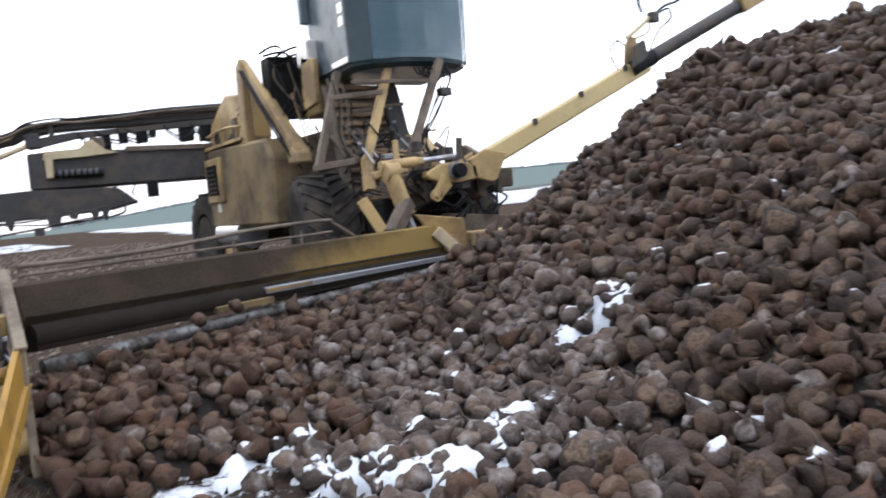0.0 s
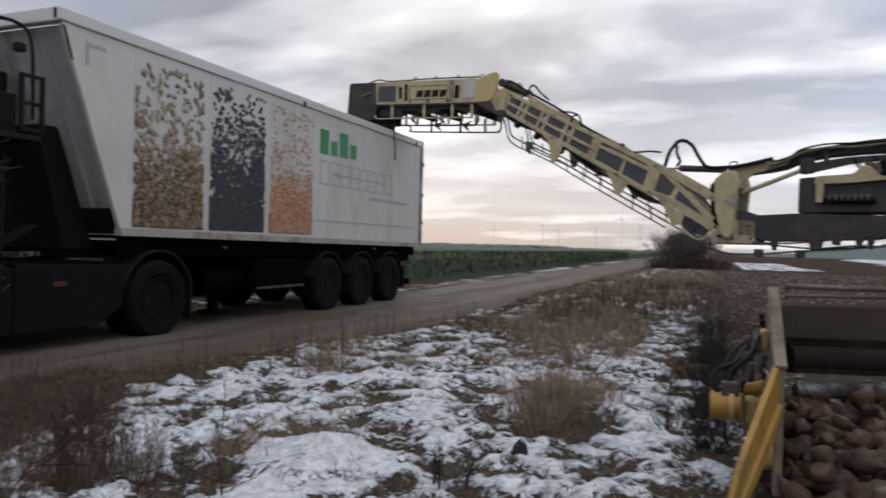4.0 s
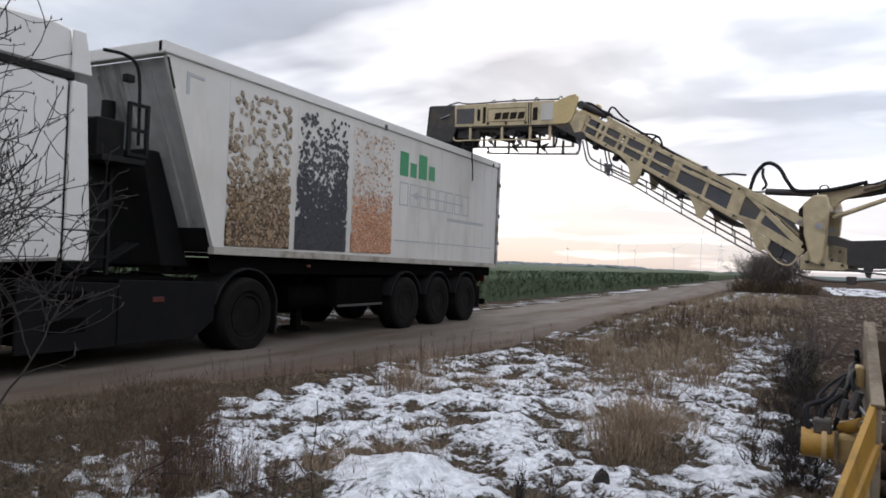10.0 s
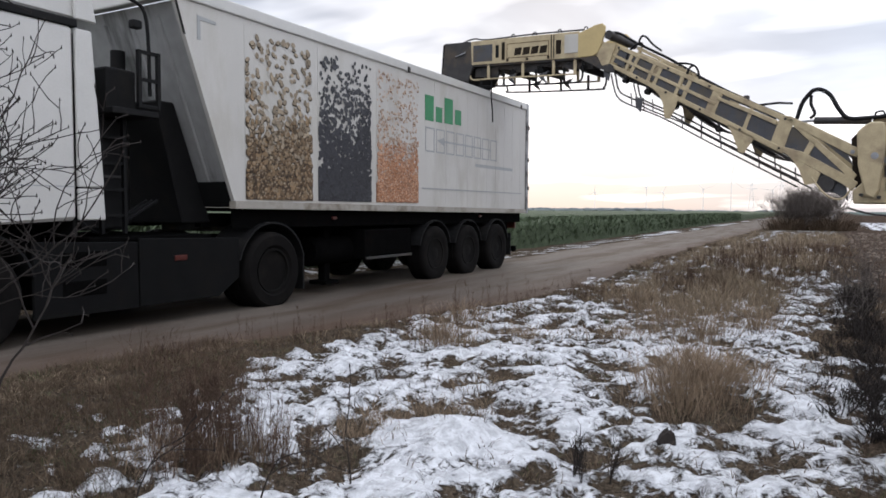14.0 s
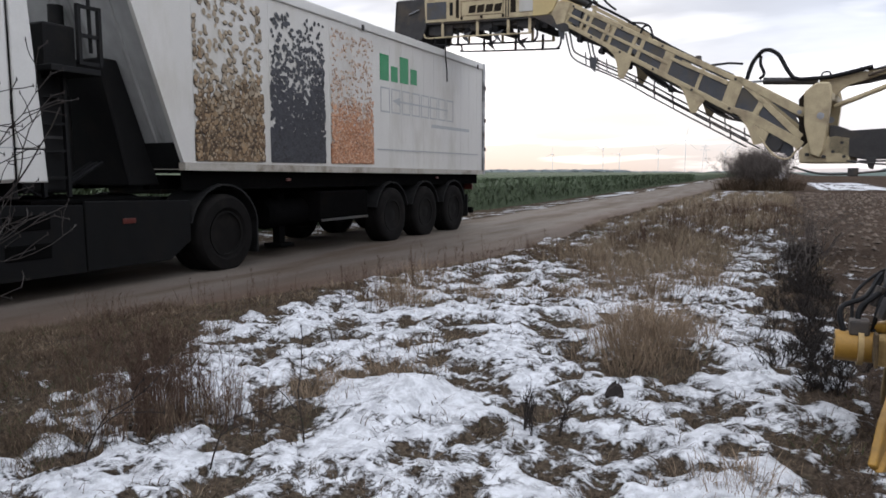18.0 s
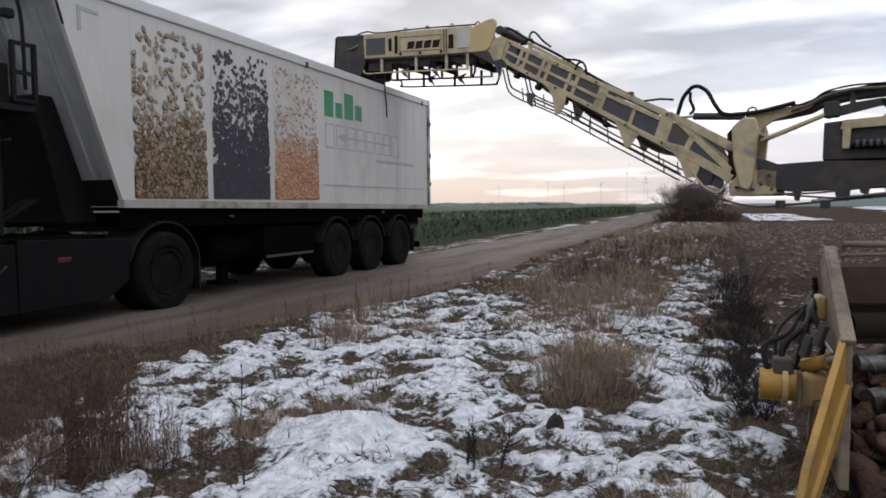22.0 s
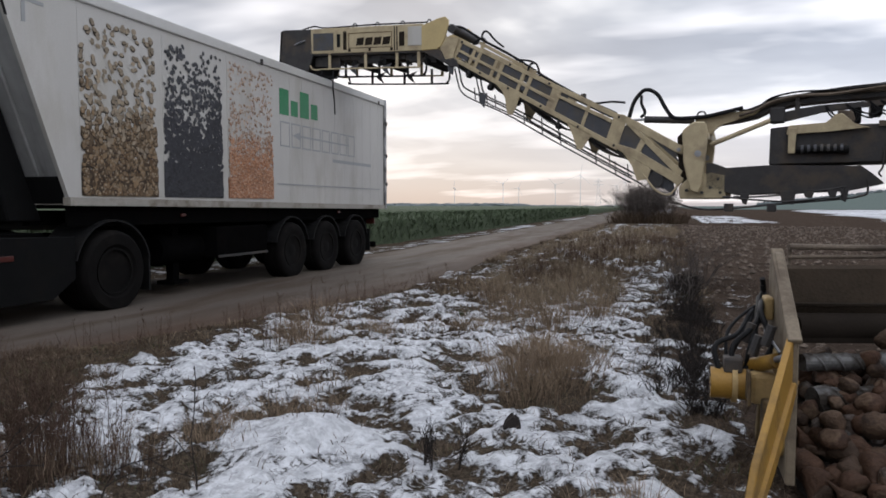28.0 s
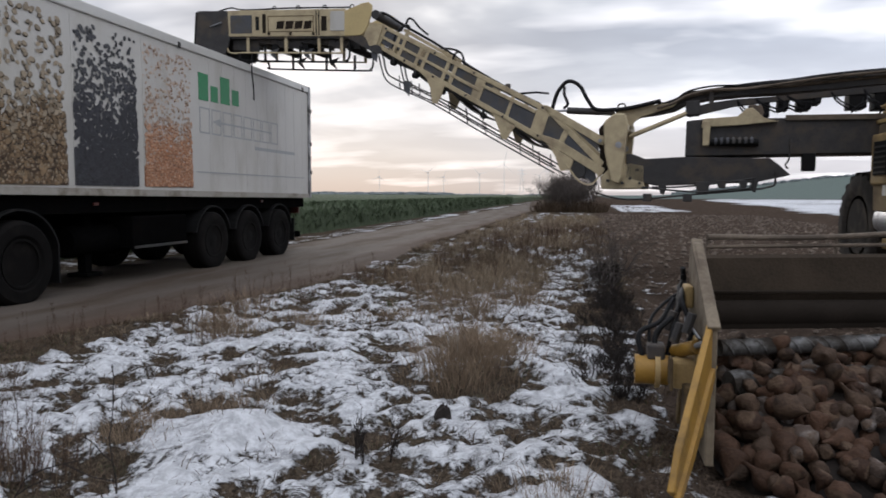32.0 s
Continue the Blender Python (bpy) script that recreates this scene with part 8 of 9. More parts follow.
def stalks(name, spots, material, label):
    """Dead upright weed stalks with short twiglets near the top. spots: x, y, count, height, spread."""
    rnd = random.Random(len(name) * 7 + len(spots))
    v, f = [], []

    def strip(p, d, ln, w, bend):
        for turn in (0.0, 1.57):
            n, q, dd = len(v), Vector(p), Vector(d)
            for i in range(4):
                ww = w * (1 - 0.24 * i)
                v.append((q.x - ww * math.cos(turn), q.y - ww * math.sin(turn), q.z))
                v.append((q.x + ww * math.cos(turn), q.y + ww * math.sin(turn), q.z))
                dd = (dd + bend).normalized()
                q = q + dd * ln / 3
            f.extend((n + 2 * i, n + 2 * i + 1, n + 2 * i + 3, n + 2 * i + 2) for i in range(3))

    for x, y, cnt, hgt, spr in spots:
        for k in range(cnt):
            a, d = rnd.random() * 6.283, spr * math.sqrt(rnd.random())
            p = Vector((x + d * math.cos(a), y + d * math.sin(a), 0))
            p.z = ground_z(p.x, p.y) - 0.02
            h, up = hgt * rnd.uniform(0.5, 1.1), Vector((rnd.gauss(0, 0.10), rnd.gauss(0, 0.10), 1)).normalized()
            bend = Vector((rnd.gauss(0, 0.05), rnd.gauss(0, 0.05), 0))
            w = 0.0020 + 0.00025 * y
            strip(p, up, h, w, bend)
            for j in range(rnd.randint(5, 10)):
                t = rnd.uniform(0.35, 1.0)
                side = Vector((rnd.gauss(0, 0.8), rnd.gauss(0, 0.8), rnd.uniform(0.3, 1.1))).normalized()
                strip(p + up * h * t, side, h * rnd.uniform(0.05, 0.16), w * 0.9, Vector((0, 0, rnd.uniform(-0.1, 0.2))))
    ob = raw(name, v, f, material)
    tagged(ob, label, "dead weeds", kind="stuff")


def fluff(name, spots, material, label):
    """Loose drooping straw: thin blades that arch over in every direction. spots: x, y, count, height, spread."""
    rnd = random.Random(len(name) * 11 + len(spots))
    v, f = [], []
    for x, y, cnt, hgt, spr in spots:
        for k in range(cnt):
            a, d = rnd.random() * 6.283, spr * abs(rnd.gauss(0, 0.5))
            p = Vector((x + d * math.cos(a), y + d * math.sin(a), 0))
            p.z = ground_z(p.x, p.y) + rnd.uniform(-0.02, 0.25 * hgt)
            la, h = a + rnd.gauss(0, 1.1), hgt * rnd.uniform(0.35, 1.05) * math.exp(-(d / spr) ** 2 * 0.5)
            run = h * rnd.uniform(0.25, 1.2)
            w, fa = 0.0011 + 0.00022 * y, rnd.random() * 3.14
            n = len(v)
            for i, (t, zz) in enumerate(((0, 0), (0.3, 0.62), (0.65, 0.95), (1.0, rnd.uniform(0.55, 1.0)))):
                ww = w * (1 - 0.28 * i)
                q = (p.x + run * t * math.cos(la), p.y + run * t * math.sin(la), p.z + h * zz)
                v.append((q[0] - ww * math.cos(fa), q[1] - ww * math.sin(fa), q[2]))
                v.append((q[0] + ww * math.cos(fa), q[1] + ww * math.sin(fa), q[2]))
            f.extend((n + 2 * i, n + 2 * i + 1, n + 2 * i + 3, n + 2 * i + 2) for i in range(3))
    ob = raw(name, v, f, material)
    tagged(ob, label, "dry grass", kind="stuff")


def verge_grass():
    rnd = random.Random(77)
    straw, brown, green, loose, mat_, far_straw = [], [], [], [], [], []
    for k in range(2600):
        y = 1.6 + 30 * rnd.random() ** 1.9
        x = rnd.uniform(road_near(y) + 0.15, 0.45)
        if abs(x + 0.1) < 0.3 and y < 4.4:
            continue
        far = y > 11
        dens = fbm(x, y, 0.75, 2, 12.0) + (0.14 if far else 0) + (0.4 if corner(x, y) < -3.6 else 0) + 0.5 * max(0, 1 - abs(x - road_near(y) - 0.45) / 0.4)
        if dens < 0.36 or (x > -0.35 and y < 6):
            continue
        w = 0.0016 + 0.0003 * y
        h = rnd.uniform(0.05, 0.14) * (1.3 if far else 1.0)
        spot = (x, y, rnd.randint(14, 36), h, rnd.uniform(0.08, 0.22), w)
        (straw if rnd.random() < 0.3 else green if rnd.random() < 0.06 else brown).append(spot)
    # loose straw tussocks that stand out of the snow
    for x, y, h, s in ((-1.0, 4.98, 0.22, 0.30), (-1.14, 5.2, 0.30, 0.30), (-0.86, 5.3, 0.28, 0.28), (-1.02, 5.42, 0.34, 0.22), (-1.2, 5.6, 0.24, 0.34), (-0.8, 5.65, 0.24, 0.3), (-0.2, 3.3, 0.12, 0.22), (-0.3, 3.15, 0.1, 0.2), (-3.15, 2.9, 0.24, 0.3), (-2.95, 3.05, 0.2, 0.3), (-3.3, 2.7, 0.2, 0.3), (-0.95, 5.95, 0.22, 0.26), (-1.2, 6.6, 0.22, 0.3), (-1.35, 7.8, 0.3, 0.35), (-0.9, 8.6, 0.28, 0.35),
                       (-2.62, 3.50, 0.12, 0.26), (-2.60, 3.78, 0.13, 0.26), (-2.46, 4.10, 0.12, 0.28), (-2.30, 4.2, 0.10, 0.25), (-3.0, 7.0, 0.16, 0.4), (-2.1, 7.6, 0.16, 0.45), (-3.5, 6.2, 0.24, 0.3), (-3.8, 6.6, 0.24, 0.3), (-4.0, 7.6, 0.26, 0.4), (-2.0, 9.0, 0.24, 0.5), (-2.6, 10.2, 0.24, 0.6)):
        loose.append((x, y, int(640 * h + 260 * s), h * 1.1, s * 1.5))
    for k in range(330):
        y = 8.5 + 36 * rnd.random() ** 1.3
        x = rnd.uniform(-3.3, -0.7) if y < 15 else rnd.uniform(road_near(y) + 0.9, 0.2)
        if fbm(x, y, 0.45, 2, 6.0) > (0.12 if y < 14 else -0.05):
            far_straw.append((x, y, 60, rnd.uniform(0.16, 0.40), rnd.uniform(0.25, 0.5)))
    # matted brown corner by the road
    for k in range(640):
        x, y = rnd.uniform(-5.9, -3.2), rnd.uniform(1.6, 5.4)
        if corner(x, y) < -3.5:
            mat_.append((x, y, 40, rnd.uniform(0.05, 0.12), 0.2))
            if k % 3 == 0:
                brown.append((x, y, 24, rnd.uniform(0.06, 0.13), 0.16, 0.0024))
            if k % 4 == 0:
                green.append((x, y, 20, 0.08, 0.14, 0.0022))
    for k in range(110):
        y = rnd.uniform(10, 34)
        x = rnd.uniform(-3.2, 0.3 if y > 17 else -0.9)
        brown.append((x, y, 26, rnd.uniform(0.16, 0.36), 0.3, 0.002 + 0.0003 * y))
    specks = []
    for k in range(3600):
        y = 1.7 + 11 * rnd.random() ** 1.3
        x = rnd.uniform(-4.7, 0.5)
        specks.append((x, y, rnd.randint(2, 6), rnd.uniform(0.04, 0.11), 0.09, 0.0018 + 0.0003 * y))
    for k in range(16000):
        y = 1.6 + 12 * rnd.random() ** 1.4
        x = rnd.uniform(road_near(y) + 0.1, 0.45)
        if snow_lie(x, y) < 0.40 and fbm(x, y, 3.0, 2, 2.0) > -0.2:
            (straw if rnd.random() < 0.2 else green if rnd.random() < 0.06 else brown).append((x, y, 8, rnd.uniform(0.03, 0.08), 0.07, 0.0018 + 0.0002 * y))
    blades("snow_stubble", specks, M_STRAW2, "short brown blades poking through the snow", "dry grass")
    blades("dry_grass", straw, M_STRAW, "straw-coloured dead grass tufts on the verge", "dry grass")
    blades("brown_grass", brown, M_STRAW2, "flattened brown dead grass on the verge", "dry grass")
    blades("green_grass", green, M_GRASSGREEN, "dull green winter grass tufts", "grass")
    fluff("pale_tussock_grass", loose, M_TUSSOCK, "loose pale straw tussocks standing out of the snow")
    fluff("tall_straw", far_straw, M_STRAW, "tall pale straw on the far verge")
    fluff("matted_grass", mat_, M_STRAW2, "matted brown grass in the corner by the road")
    # reddish-brown stalks: a clump in the snow, a thin row along the road edge, the far verge
    tall = [(-3.22, 2.98, 80, 0.64, 0.16), (-3.05, 2.82, 60, 0.5, 0.17), (-3.35, 2.85, 50, 0.5, 0.16), (-2.90, 3.02, 50, 0.40, 0.18), (-3.12, 2.58, 50, 0.34, 0.18), (-2.75, 3.15, 30, 0.28, 0.18), (-3.8, 2.85, 10, 0.6, 0.12), (-4.7, 3.75, 10, 0.6, 0.2), (-4.3, 3.3, 10, 0.5, 0.3),
            (-5.6, 4.6, 10, 0.34, 0.3), (-5.0, 5.3, 14, 0.34, 0.3), (-4.75, 5.75, 16, 0.36, 0.25), (-4.2, 6.4, 18, 0.42, 0.25), (-3.6, 6.2, 20, 0.40, 0.28), (-4.05, 7.5, 16, 0.5, 0.3), (-4.4, 7.0, 10, 0.4, 0.3), (-3.9, 8.8, 16, 0.5, 0.4), (-3.5, 10.2, 16, 0.5, 0.5)]
    tall += [(rnd.uniform(-3.2, 0.3), rnd.uniform(10.5, 26), 10, rnd.uniform(0.35, 0.6), 0.5) for k in range(40)]
    stalks("dead_stalks", tall, M_STALK, "reddish-brown dead weed stalks on the verge")


def twig_mesh(seed, height, spread, depth, r0, fork=3, seg=4, up=0.6, lean=(0, 0, 0), reach=9.0):
    """Bare branching stems from one root, drawn as tapering bars."""
    rnd = random.Random(seed)
    bm = B()

    def grow(p, d, ln, r, lev):
        pts, q, dd = [p], Vector(p), Vector(d)
        if p[0] + 0.5 * p[1] > reach:
            return
        for i in range(3):
            dd = (dd + Vector((rnd.gauss(0, 0.17), rnd.gauss(0, 0.17), rnd.gauss(0.05, 0.1)))).normalized()
            q = q + dd * ln / 3
            pts.append(q.copy())
        tube(bm, pts, r, seg if lev > 1 else 3, r * 0.55)
        if lev == 0:
            return
        for k in range(fork):
            i = rnd.choice((1, 2, 3, 3))
            nd = (dd + Vector((rnd.gauss(0, spread), rnd.gauss(0, spread), rnd.gauss(up * 0.3, spread * 0.6)))).normalized()
            grow(pts[i], nd, ln * rnd.uniform(0.55, 0.8), r * 0.58, lev - 1)

    for k in range(fork + 1):
        d = Vector((rnd.gauss(0, spread) + lean[0], rnd.gauss(0, spread) + lean[1], 1.0 + lean[2])).normalized()
        grow(Vector((rnd.gauss(0, r0), rnd.gauss(0, r0), 0)), d, height * rnd.uniform(0.34, 0.48), r0, depth)
    return bm


def shrub_limb(seed, root, aim, length, r0, depth=3, keep=9.0):
    """A crooked bare limb: it kinks at every node and throws spurs and twigs to alternate sides, each with a bud."""
    rnd = random.Random(seed)
    bm = B()

    def grow(p, d, ln, r, lev):
        step = 0.10 if lev > 1 else 0.065
        n = max(3, int(ln / step))
        pts, dd, q = [p.copy()], d.copy(), p.copy()
        flip = rnd.choice((-1, 1))
        for i in range(n):
            flip = -flip
            side = dd.cross(Vector((rnd.gauss(0, 1), rnd.gauss(0, 1), rnd.gauss(0, 1)))).normalized()
            dd = (dd + side * 0.20 * flip + Vector((0.03 if q.z > 0.8 else 0, 0, 0.03))).normalized()
            q = q + dd * step * rnd.uniform(0.8, 1.2)
            if q.x + 0.5 * q.y > keep:
                break
            pts.append(q.copy())
            if lev == 3 and i / n < 0.30:
                continue
            if lev > 0 and i > 0 and rnd.random() < (0.66 if lev > 1 else 0.55):
                out = (dd * 0.75 + side * flip * rnd.uniform(0.6, 1.0) + Vector((0, 0, 0.12))).normalized()
                grow(q, out, ln * rnd.uniform(0.28, 0.55) * (1 - 0.45 * i / n), max(0.0028, r * (1 - 0.6 * i / n) * 0.62), lev - 1)
        if len(pts) > 1:
            tube(bm, pts, r, 5 if lev > 1 else 4, max(0.0022, r * 0.35))
            lathe(bm, [(-0.008, 0.002), (0.0, max(0.0045, r * 0.7)), (0.014, 0.001)], pts[-1], "z", 4)

    grow(Vector(root), Vector(aim).normalized(), length, r0, depth)
    return bm


def weeds():
    rnd = random.Random(5)
    kinds = []
    for k in range(4):
        kinds.append(to_mesh("dark_weed", twig_mesh(200 + k, 0.34, 0.5, 2, 0.006, 4, 4), M_BARK))
    for x, y, k in ((-1.30, 3.60, 0), (-1.24, 3.54, 2), (-1.13, 3.66, 3)):
        ob = new("dead_weed", kinds[k])
        s = rnd.uniform(0.7, 0.95)
        ob.matrix_world = Matrix.LocRotScale((x, y, ground_z(x, y) - 0.01), Euler((0, 0, rnd.random() * 6.28)), (s * 0.55, s * 0.55, s * 1.15))
        tagged(ob, "dark withered weed sticking out of snow", "weed", "weeds on the verge")
    # thin forked saplings
    for k, (x, y, h) in enumerate(((-2.43, 2.50, 0.30), (-2.95, 2.25, 0.22), (-2.2, 2.9, 0.14))):
        bm = shrub_limb(600 + k, (0, 0, -0.02), (0.05, 0, 1), h, 0.005, 2)
        ob = part("sapling", bm, M_BARK)
        ob.matrix_world = pose(x, y, ground_z(x, y), 0, 0, 70 * k)
        tagged(ob, "thin dark forked sapling in the snow", "sapling", "saplings in the snow")
    # blackish scrub along the yard edge
    v, f = [], []
    def add(me, m):
        n = len(v)
        for p in me.vertices:
            v.append(tuple(m @ p.co))
        for p in me.polygons:
            f.append(tuple(n + i for i in p.vertices))
    for k in range(170):
        y = 4.9 + 8.5 * rnd.random()
        x = 0.14 + rnd.gauss(0, 0.13)
        s = rnd.uniform(0.5, 1.0)
        add(kinds[rnd.randrange(4)], Matrix.LocRotScale((x, y, 0), Euler((0, 0, rnd.random() * 6.28)), (s, s, s)))
    ob = raw("dark_weed_strip", v, f, M_BARK)
    tagged(ob, "blackish withered weeds along the yard edge", "weeds", kind="stuff")
    for k, (x, y, h) in enumerate(((0.08, 12.4, 0.85), (0.42, 13.4, 0.95), (0.1, 10.4, 0.6))):
        scrub = thing("dark_scrub", (x, y, 0), "dark leafless scrub at the edge of the yard", "shrub", "scrub beside the yard")
        for j in range(14):
            a = 6.283 * j / 14
            bm = shrub_limb(700 + 20 * k + j, (x + 0.08 * math.cos(a), y + 0.08 * math.sin(a), -0.02), (0.55 * math.cos(a), 0.4 * math.sin(a), 1), h * rnd.uniform(0.6, 1.0), 0.007, 2)
            part("stem", bm, M_TWIG, scrub)


def shrubs():
    tree = thing("bare_shrub", (-4.0, 1.75, 0), "leafless dark shrub with crooked budded twigs by the road", "shrub")
    rnd = random.Random(44)
    for k in range(19):
        a = 6.283 * k / 19
        root = (-4.0 + 0.25 * math.cos(a), 1.75 + 0.18 * math.sin(a), -0.03)
        aim = (0.05 + 0.50 * rnd.random(), 0.02 + 0.16 * rnd.uniform(-1, 1), 1.0)
        bm = shrub_limb(300 + k, root, aim, rnd.uniform(1.9, 3.0), rnd.uniform(0.008, 0.013), 3, SHRUB_EDGE - 0.35 * rnd.random())
        part("stem", bm, M_BARK, tree)
    bush = thing("hedge_bush", (-2.0, 60.0, 0), "dense dark leafless bush at the end of the verge", "bush")
    for k in range(12):
        rnd = random.Random(400 + k)
        bm = twig_mesh(420 + k, 3.0 + 0.6 * rnd.random(), 0.5, 3, 0.019, 6, 3, 0.8)
        bmesh.ops.translate(bm, verts=bm.verts, vec=(-2.0 + rnd.uniform(-1.6, 1.6), 60 + rnd.uniform(-1.2, 1.2), 0))
        part("stem", bm, M_TWIG, bush)
    # low brown thicket at its foot
    rnd = random.Random(90)
    spots = [(-2.0 + rnd.uniform(-2.4, 2.6), 59.2 + rnd.uniform(-1.2, 1.4), 60, rnd.uniform(0.6, 1.5), 0.7, 0.02) for k in range(46)]
    blades("thicket", spots, M_STRAW2, "brown dead thicket around the bush", "bush")


SHRUB_EDGE = -2.1


def crop_field():
    """A tall green catch crop beyond the road: a rough canopy with leaves along its edge."""
    rnd = random.Random(8)
    def edge(y):
        return -10.7 + 0.75 * smooth01(16, 20, y) - 0.03 * max(0, y - 25) + 0.15 * noise.noise((y * 0.6, 1.7, 0))
    ys = axis_steps(-80, 2600, 0, 70, 0.35, 1.25)
    xs = [0, -0.05, -0.15, -0.4, -0.7, -1.1, -1.6, -2.2, -3.0, -4.2, -6, -9, -14, -25, -45, -90, -200, -500, -1500]
    v, f = [], []
    for y in ys:
        e = edge(y)
        for i, d in enumerate(xs):
            z = -0.02 if i == 0 else (0.5 if i == 1 else 0.98 + 0.10 * fbm(e + d, y, 1.4, 2, 3.0) + 0.08 * fbm(e + d, y, 0.25, 2, 1.0))
            if i == 2:
                z -= 0.12
            v.append((e + d, y, z))
    w = len(xs)
    for j in range(len(ys) - 1):
        for i in range(w - 1):
            f.append((j * w + i, (j + 1) * w + i, (j + 1) * w + i + 1, j * w + i + 1))
    field = raw("crop_canopy", v, f, mat("crop_canopy", (0.056, 0.072, 0.043), 0.9, var=0.5, scale=3.0, fine=14, bump=0.9, bdist=0.08, spec=0.1), smooth=False)
    tagged(field, "tall dense green catch crop beyond the road", "crop field", kind="stuff")
    lv, lf = [], []
    for k in range(14000):
        y = 3 + 110 * rnd.random() ** 1.7
        d = -0.1 - 2.6 * rnd.random() ** 2
        x = edge(y) + d + 0.16
        z0 = rnd.uniform(0.1, 0.95) if d > -0.4 else 0.9
        h, wd = rnd.uniform(0.16, 0.34), rnd.uniform(0.012, 0.03) * (1 + y / 45)
        a, la = rnd.random() * 6.28, rnd.random() * 6.28
        lx, ly = 0.6 * h * math.cos(la), 0.6 * h * math.sin(la)
        wx, wy = wd * math.cos(a), wd * math.sin(a)
        n = len(lv)
        lv += [(x - wx * 0.4, y - wy * 0.4, z0), (x + wx * 0.4, y + wy * 0.4, z0), (x + lx * 0.5 + wx, y + ly * 0.5 + wy, z0 + h * 0.6), (x + lx * 0.5 - wx, y + ly * 0.5 - wy, z0 + h * 0.6), (x + lx, y + ly, z0 + h * 0.8)]
        lf += [(n, n + 1, n + 2, n + 3), (n + 3, n + 2, n + 4)]
    leaves = raw("crop_leaves", lv, lf, M_CROP)
    tagged(leaves, "green leaves along the edge of the crop", "crop", kind="stuff")


def distance():
    rnd = random.Random(9)
    # distance haze is put into both colours: paler steel, blue-grey wood
    grey = mat("haze_pale_steel", (0.8, 0.8, 0.8), 0.6, var=0.05)
    wood = mat("hazed_winter_wood", (0.105, 0.125, 0.128), 0.9, var=0.2, scale=0.05, fine=0.4)
    def far_tower(x, y, hub, spin):
        t = thing("wind_turbine", (x, y, 0), "distant pale wind turbine on the horizon", "wind turbine", "wind turbines on the horizon")
        part("tower", lathe(B(), [(0, 0.7), (hub, 0.4)], (x, y, 0), "z", 10), grey, t)
        part("nacelle", box(B(), (x - 1.0, y - 3, hub - 0.8), (x + 1.0, y + 3, hub + 1.4), 0.4), grey, t)
        for k in range(3):
            a = spin + 2.094 * k
            d = Vector((math.sin(a), 0, math.cos(a)))
            part("blade", tube(B(), [Vector((x, y - 5, hub + 0.5)), Vector((x, y - 5, hub + 0.5)) + d * hub * 0.45], 0.45, 5, 0.15), grey, t)
    for az, hub, spin in ((-7.0, 78, 0.2), (-13.1, 58, 0.9), (-11.85, 46, 0.5), (-8.95, 54, 1.3), (-4.2, 50, 0.7), (-17.0, 46, 0.1)):
        a = radians(az)
        far_tower(1500 * math.sin(a), 1500 * math.cos(a), hub * 0.82, spin)
    for az, hgt in ((-5.6, 54), (-3.6, 60)):
        a = radians(az)
        x, y = 1400 * math.sin(a), 1400 * math.cos(a)
        p = thing("pylon", (x, y, 0), "distant steel lattice pylon", "pylon", "pylons on the horizon")
        for sx in (-1, 1):
            part("leg", tube(B(), [(x + sx * 5, y, 0), (x + sx * 0.8, y, hgt)], 0.35, 4, 0.2), grey, p)
        for k in range(5):
            z = hgt * k / 5
            w = 5 - 4.2 * k / 5
            part("brace", tube(B(), [(x - w, y, z), (x + w * 0.84, y, z + hgt / 5)], 0.3, 4), grey, p)
        for z, w in ((0.78, 9), (0.90, 7)):
            part("cross_arm", tube(B(), [(x - w, y, hgt * z), (x + w, y, hgt * z)], 0.45, 4), grey, p)
    # low woods along the horizon, in uneven clumps
    v, f = [], []
    def clump(x, y, r, h):
        n = len(v)
        for i in range(5):
            z = h * (i / 4)
            rr = r * math.sqrt(max(0.02, 1 - (i / 4) ** 2.2))
            for j in range(8):
                a = 0.7854 * j
                q = rr * (1 + rnd.uniform(-0.25, 0.25))
                v.append((x + q * math.cos(a), y + q * math.sin(a), z + rnd.uniform(-0.1, 0.1) * h + ground_far(x, y)))
        for i in range(4):
            for j in range(8):
                f.append((n + i * 8 + j, n + i * 8 + (j + 1) % 8, n + i * 8 + 8 + (j + 1) % 8, n + i * 8 + 8 + j))
    for k in range(420):
        az = radians(rnd.uniform(-24, -9) if k % 3 else rnd.uniform(-40, -1))
        d = rnd.uniform(1150, 1400)
        clump(d * math.sin(az), d * math.cos(az), rnd.uniform(8, 18), rnd.uniform(2.5, 6) * (1.0 if az < -0.2 else 0.5))
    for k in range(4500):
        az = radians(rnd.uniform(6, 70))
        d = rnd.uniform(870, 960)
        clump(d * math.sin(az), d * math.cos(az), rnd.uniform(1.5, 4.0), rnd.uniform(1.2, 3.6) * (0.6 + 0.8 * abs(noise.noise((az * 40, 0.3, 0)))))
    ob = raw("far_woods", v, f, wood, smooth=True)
    tagged(ob, "haze-greyed green woods on the horizon", "woods", kind="stuff")


def ground_far(x, y):
    return FAR_HILL(x, y)


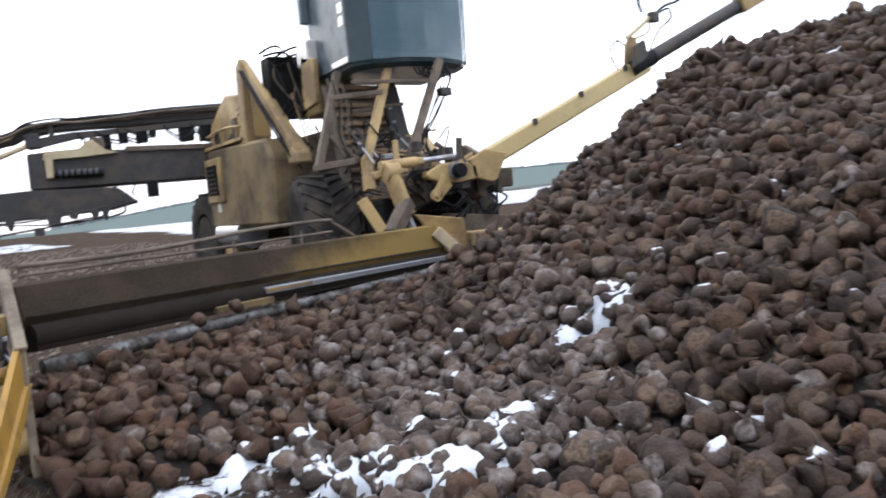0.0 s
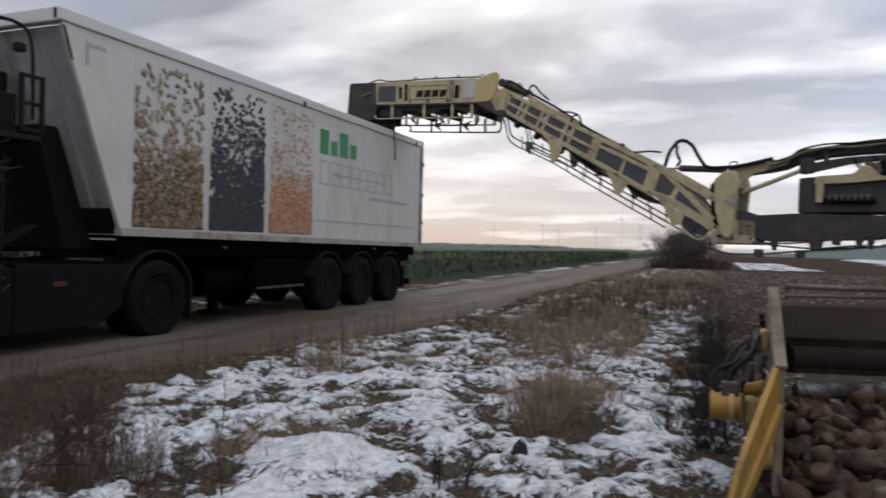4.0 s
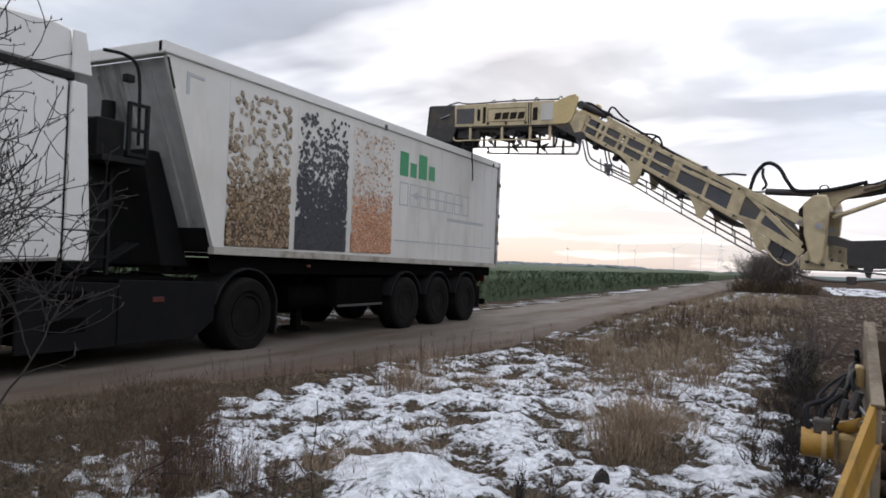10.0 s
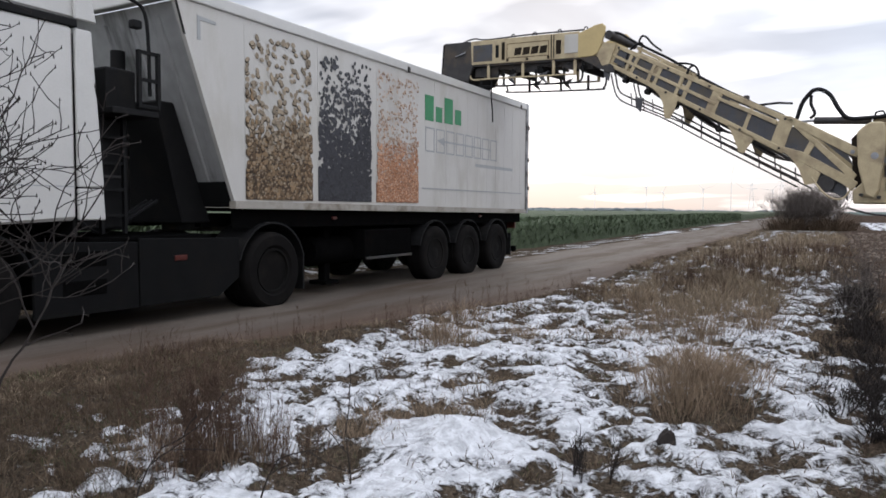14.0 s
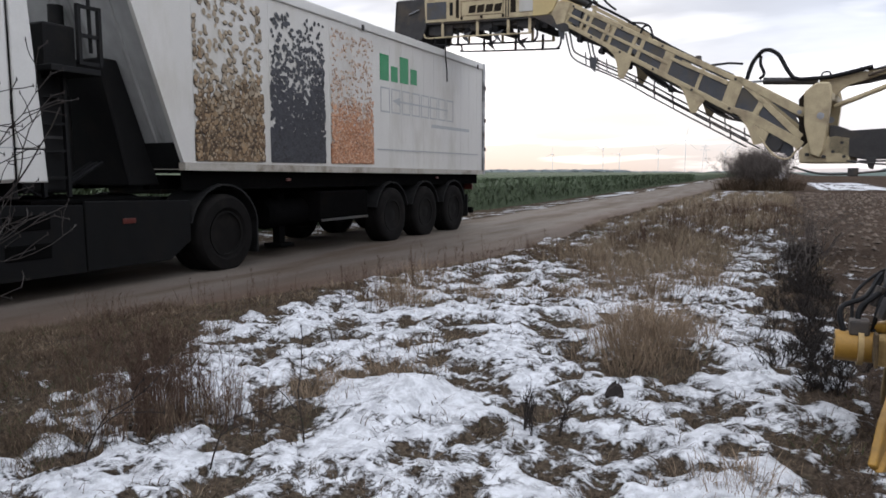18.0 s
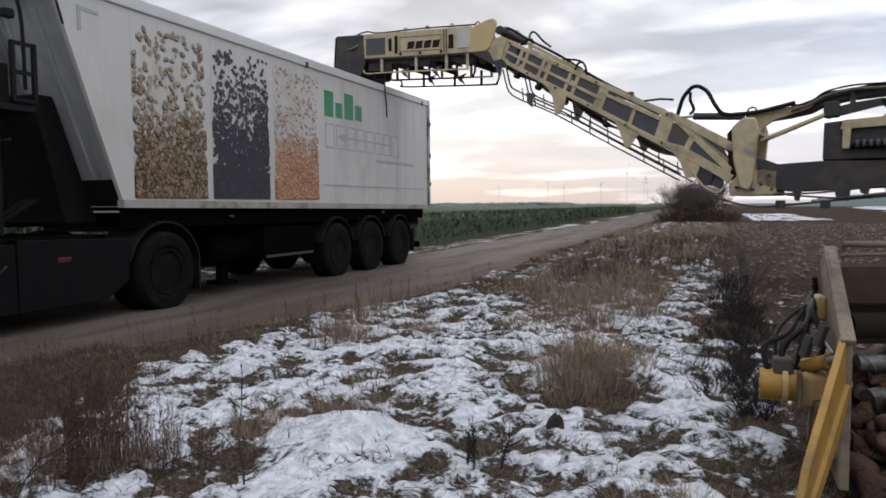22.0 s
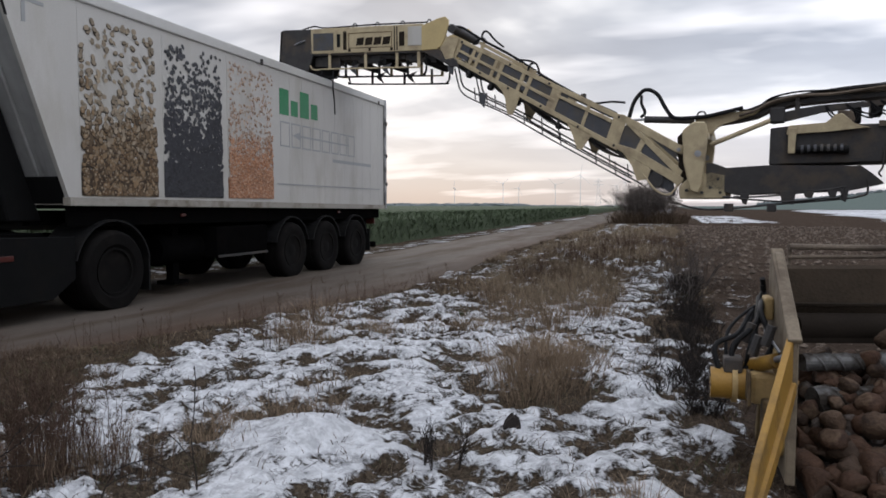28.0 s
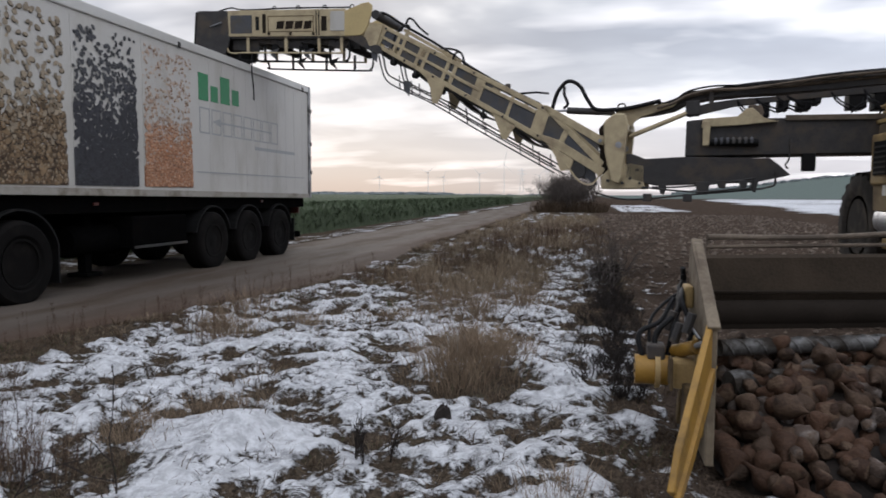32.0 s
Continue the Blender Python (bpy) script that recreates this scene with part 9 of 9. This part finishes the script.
def clods():
    rnd = random.Random(31)
    v, f = [], []
    for k in range(9000):
        y = 5.3 + 48 * rnd.random() ** 1.6
        x = rnd.uniform(0.4, 11)
        r = 0.009 + 0.042 * rnd.random() ** 2.8 * min(1.7, 0.4 + y / 14)
        n = len(v)
        for p in ((1, 0, 0), (-1, 0, 0), (0, 1, 0), (0, -1, 0), (0, 0, 1), (0, 0, -0.6)):
            v.append((x + p[0] * r * rnd.uniform(0.7, 1.3), y + p[1] * r * rnd.uniform(0.7, 1.3), ground_z(x, y) + r * 0.4 + p[2] * r * rnd.uniform(0.6, 1.1)))
        f += [(n, n + 2, n + 4), (n + 2, n + 1, n + 4), (n + 1, n + 3, n + 4), (n + 3, n, n + 4), (n + 2, n, n + 5), (n + 1, n + 2, n + 5), (n + 3, n + 1, n + 5), (n, n + 3, n + 5)]
    ob = raw("soil_clods", v, f, mat("soil_clod", (0.125, 0.098, 0.078), 0.95, var=0.5, island=0.9))
    tagged(ob, "scattered soil clods and beet bits on the yard", "clods", kind="stuff")


def earth_clod():
    rnd = random.Random(3)
    bm = lathe(B(), [(-0.03, 0.05), (0.02, 0.075), (0.07, 0.06), (0.11, 0.035), (0.13, 0.01)], (0, 0, 0), "z", 9)
    for v in bm.verts:
        v.co *= rnd.uniform(0.6, 0.85)
    ob = part("earth_clod", bm, M_BARK)
    ob.matrix_world = pose(-0.96, 4.17, ground_z(-0.96, 4.17) + 0.02, 0, 12, 30)
    tagged(ob, "dark frozen earth clod lying on the snow", "clod")


verge_grass()
earth_clod()
weeds()
shrubs()
crop_field()
distance()
clods()


# ---- loose beets dancing on the feed rollers ----
TUMBLERS = []
for k, s in enumerate((0.45, 0.95, 1.35, 1.9, 2.6, 3.1)):
    v, f, c = BEETS[(k * 3) % len(BEETS)]
    me = bpy.data.meshes.new("sugar_beet")
    me.from_pydata([tuple(p * 0.9) for p in v], [], f)
    me.materials.append(M_BEET)
    me.shade_smooth()
    ob = new("sugar_beet", me)
    tagged(ob, "loose brown sugar beet tumbling on the feed rollers", "sugar beet", "loose beets")
    TUMBLERS.append((s, ob))


# ---- motion ----
def creep(t):
    """How far the loader has rolled towards the clamp."""
    return -0.28 * smooth01(18.2, 20.8, t)


def motions():
    # the loader rolls a short way forward into the clamp
    rows = [(t, pose(LB.x + 0.06 * creep(t), LB.y + creep(t), 0)) for t in (0, 9, 18, 18.6, 19.2, 19.8, 20.4, 21, 26, 32)]
    walk(LOADER, rows)
    for ob, c, lean in WHEELS:
        spin = [(t, Matrix.Translation(c) @ Matrix.Rotation(radians(lean), 4, "Z") @ Matrix.Rotation(creep(t) / -0.93, 4, "X") @ Matrix.Rotation(radians(-lean), 4, "Z") @ Matrix.Translation(-c)) for t in (0, 9, 18, 18.6, 19.2, 19.8, 20.4, 21, 26, 32)]
        walk(ob, spin)
    # feed rollers turn steadily
    for k, (ob, m) in enumerate(ROLLERS):
        rows = []
        for i in range(161):
            rows.append((i * 0.2, m @ Matrix.Rotation(radians((72 if k % 2 else -68) * i), 4, "X")))
        walk(ob, rows)
    # a few beets tumble on the rollers
    for k, (s, ob) in enumerate(TUMBLERS):
        rnd = random.Random(60 + k)
        rows, a = [], 0.0
        for i in range(161):
            ph = (i * 0.2 * (0.55 + 0.08 * k) + 0.3 * k) % 1.0
            hop = 0.16 * 4 * ph * (1 - ph) if int(i * 0.2 * (0.55 + 0.08 * k) + 0.3 * k) % 3 == 0 else 0.03 * math.sin(6.28 * ph) ** 2
            a += 22 + 20 * rnd.random()
            x, y, z = hp(s + 0.05 * math.sin(i * 0.13 + k), 0.33 + 0.06 * math.sin(i * 0.21 + 2 * k), 0.56 + hop)
            rows.append((i * 0.2, pose(x, y + creep(i * 0.2), z, a, 35 * math.sin(i * 0.17 + k), 25 * k + 30 * math.sin(i * 0.11))))
        walk(ob, rows)
    # the boom creeps round over the trailer as the load grows
    rows = []
    for t, a in ((0, 168.1), (3, 168.1), (6, 168.0), (9, 168.0), (11, 168.3), (13, 169.3), (16, 169.6), (18.4, 169.8), (20.6, 169.5), (23, 169.7), (25.5, 170.4), (28, 171.0), (32, 171.5)):
        rows.append((t, pose(*BOOM_AT, 0, 0, a)))
    walk(BOOM, rows)


motions()
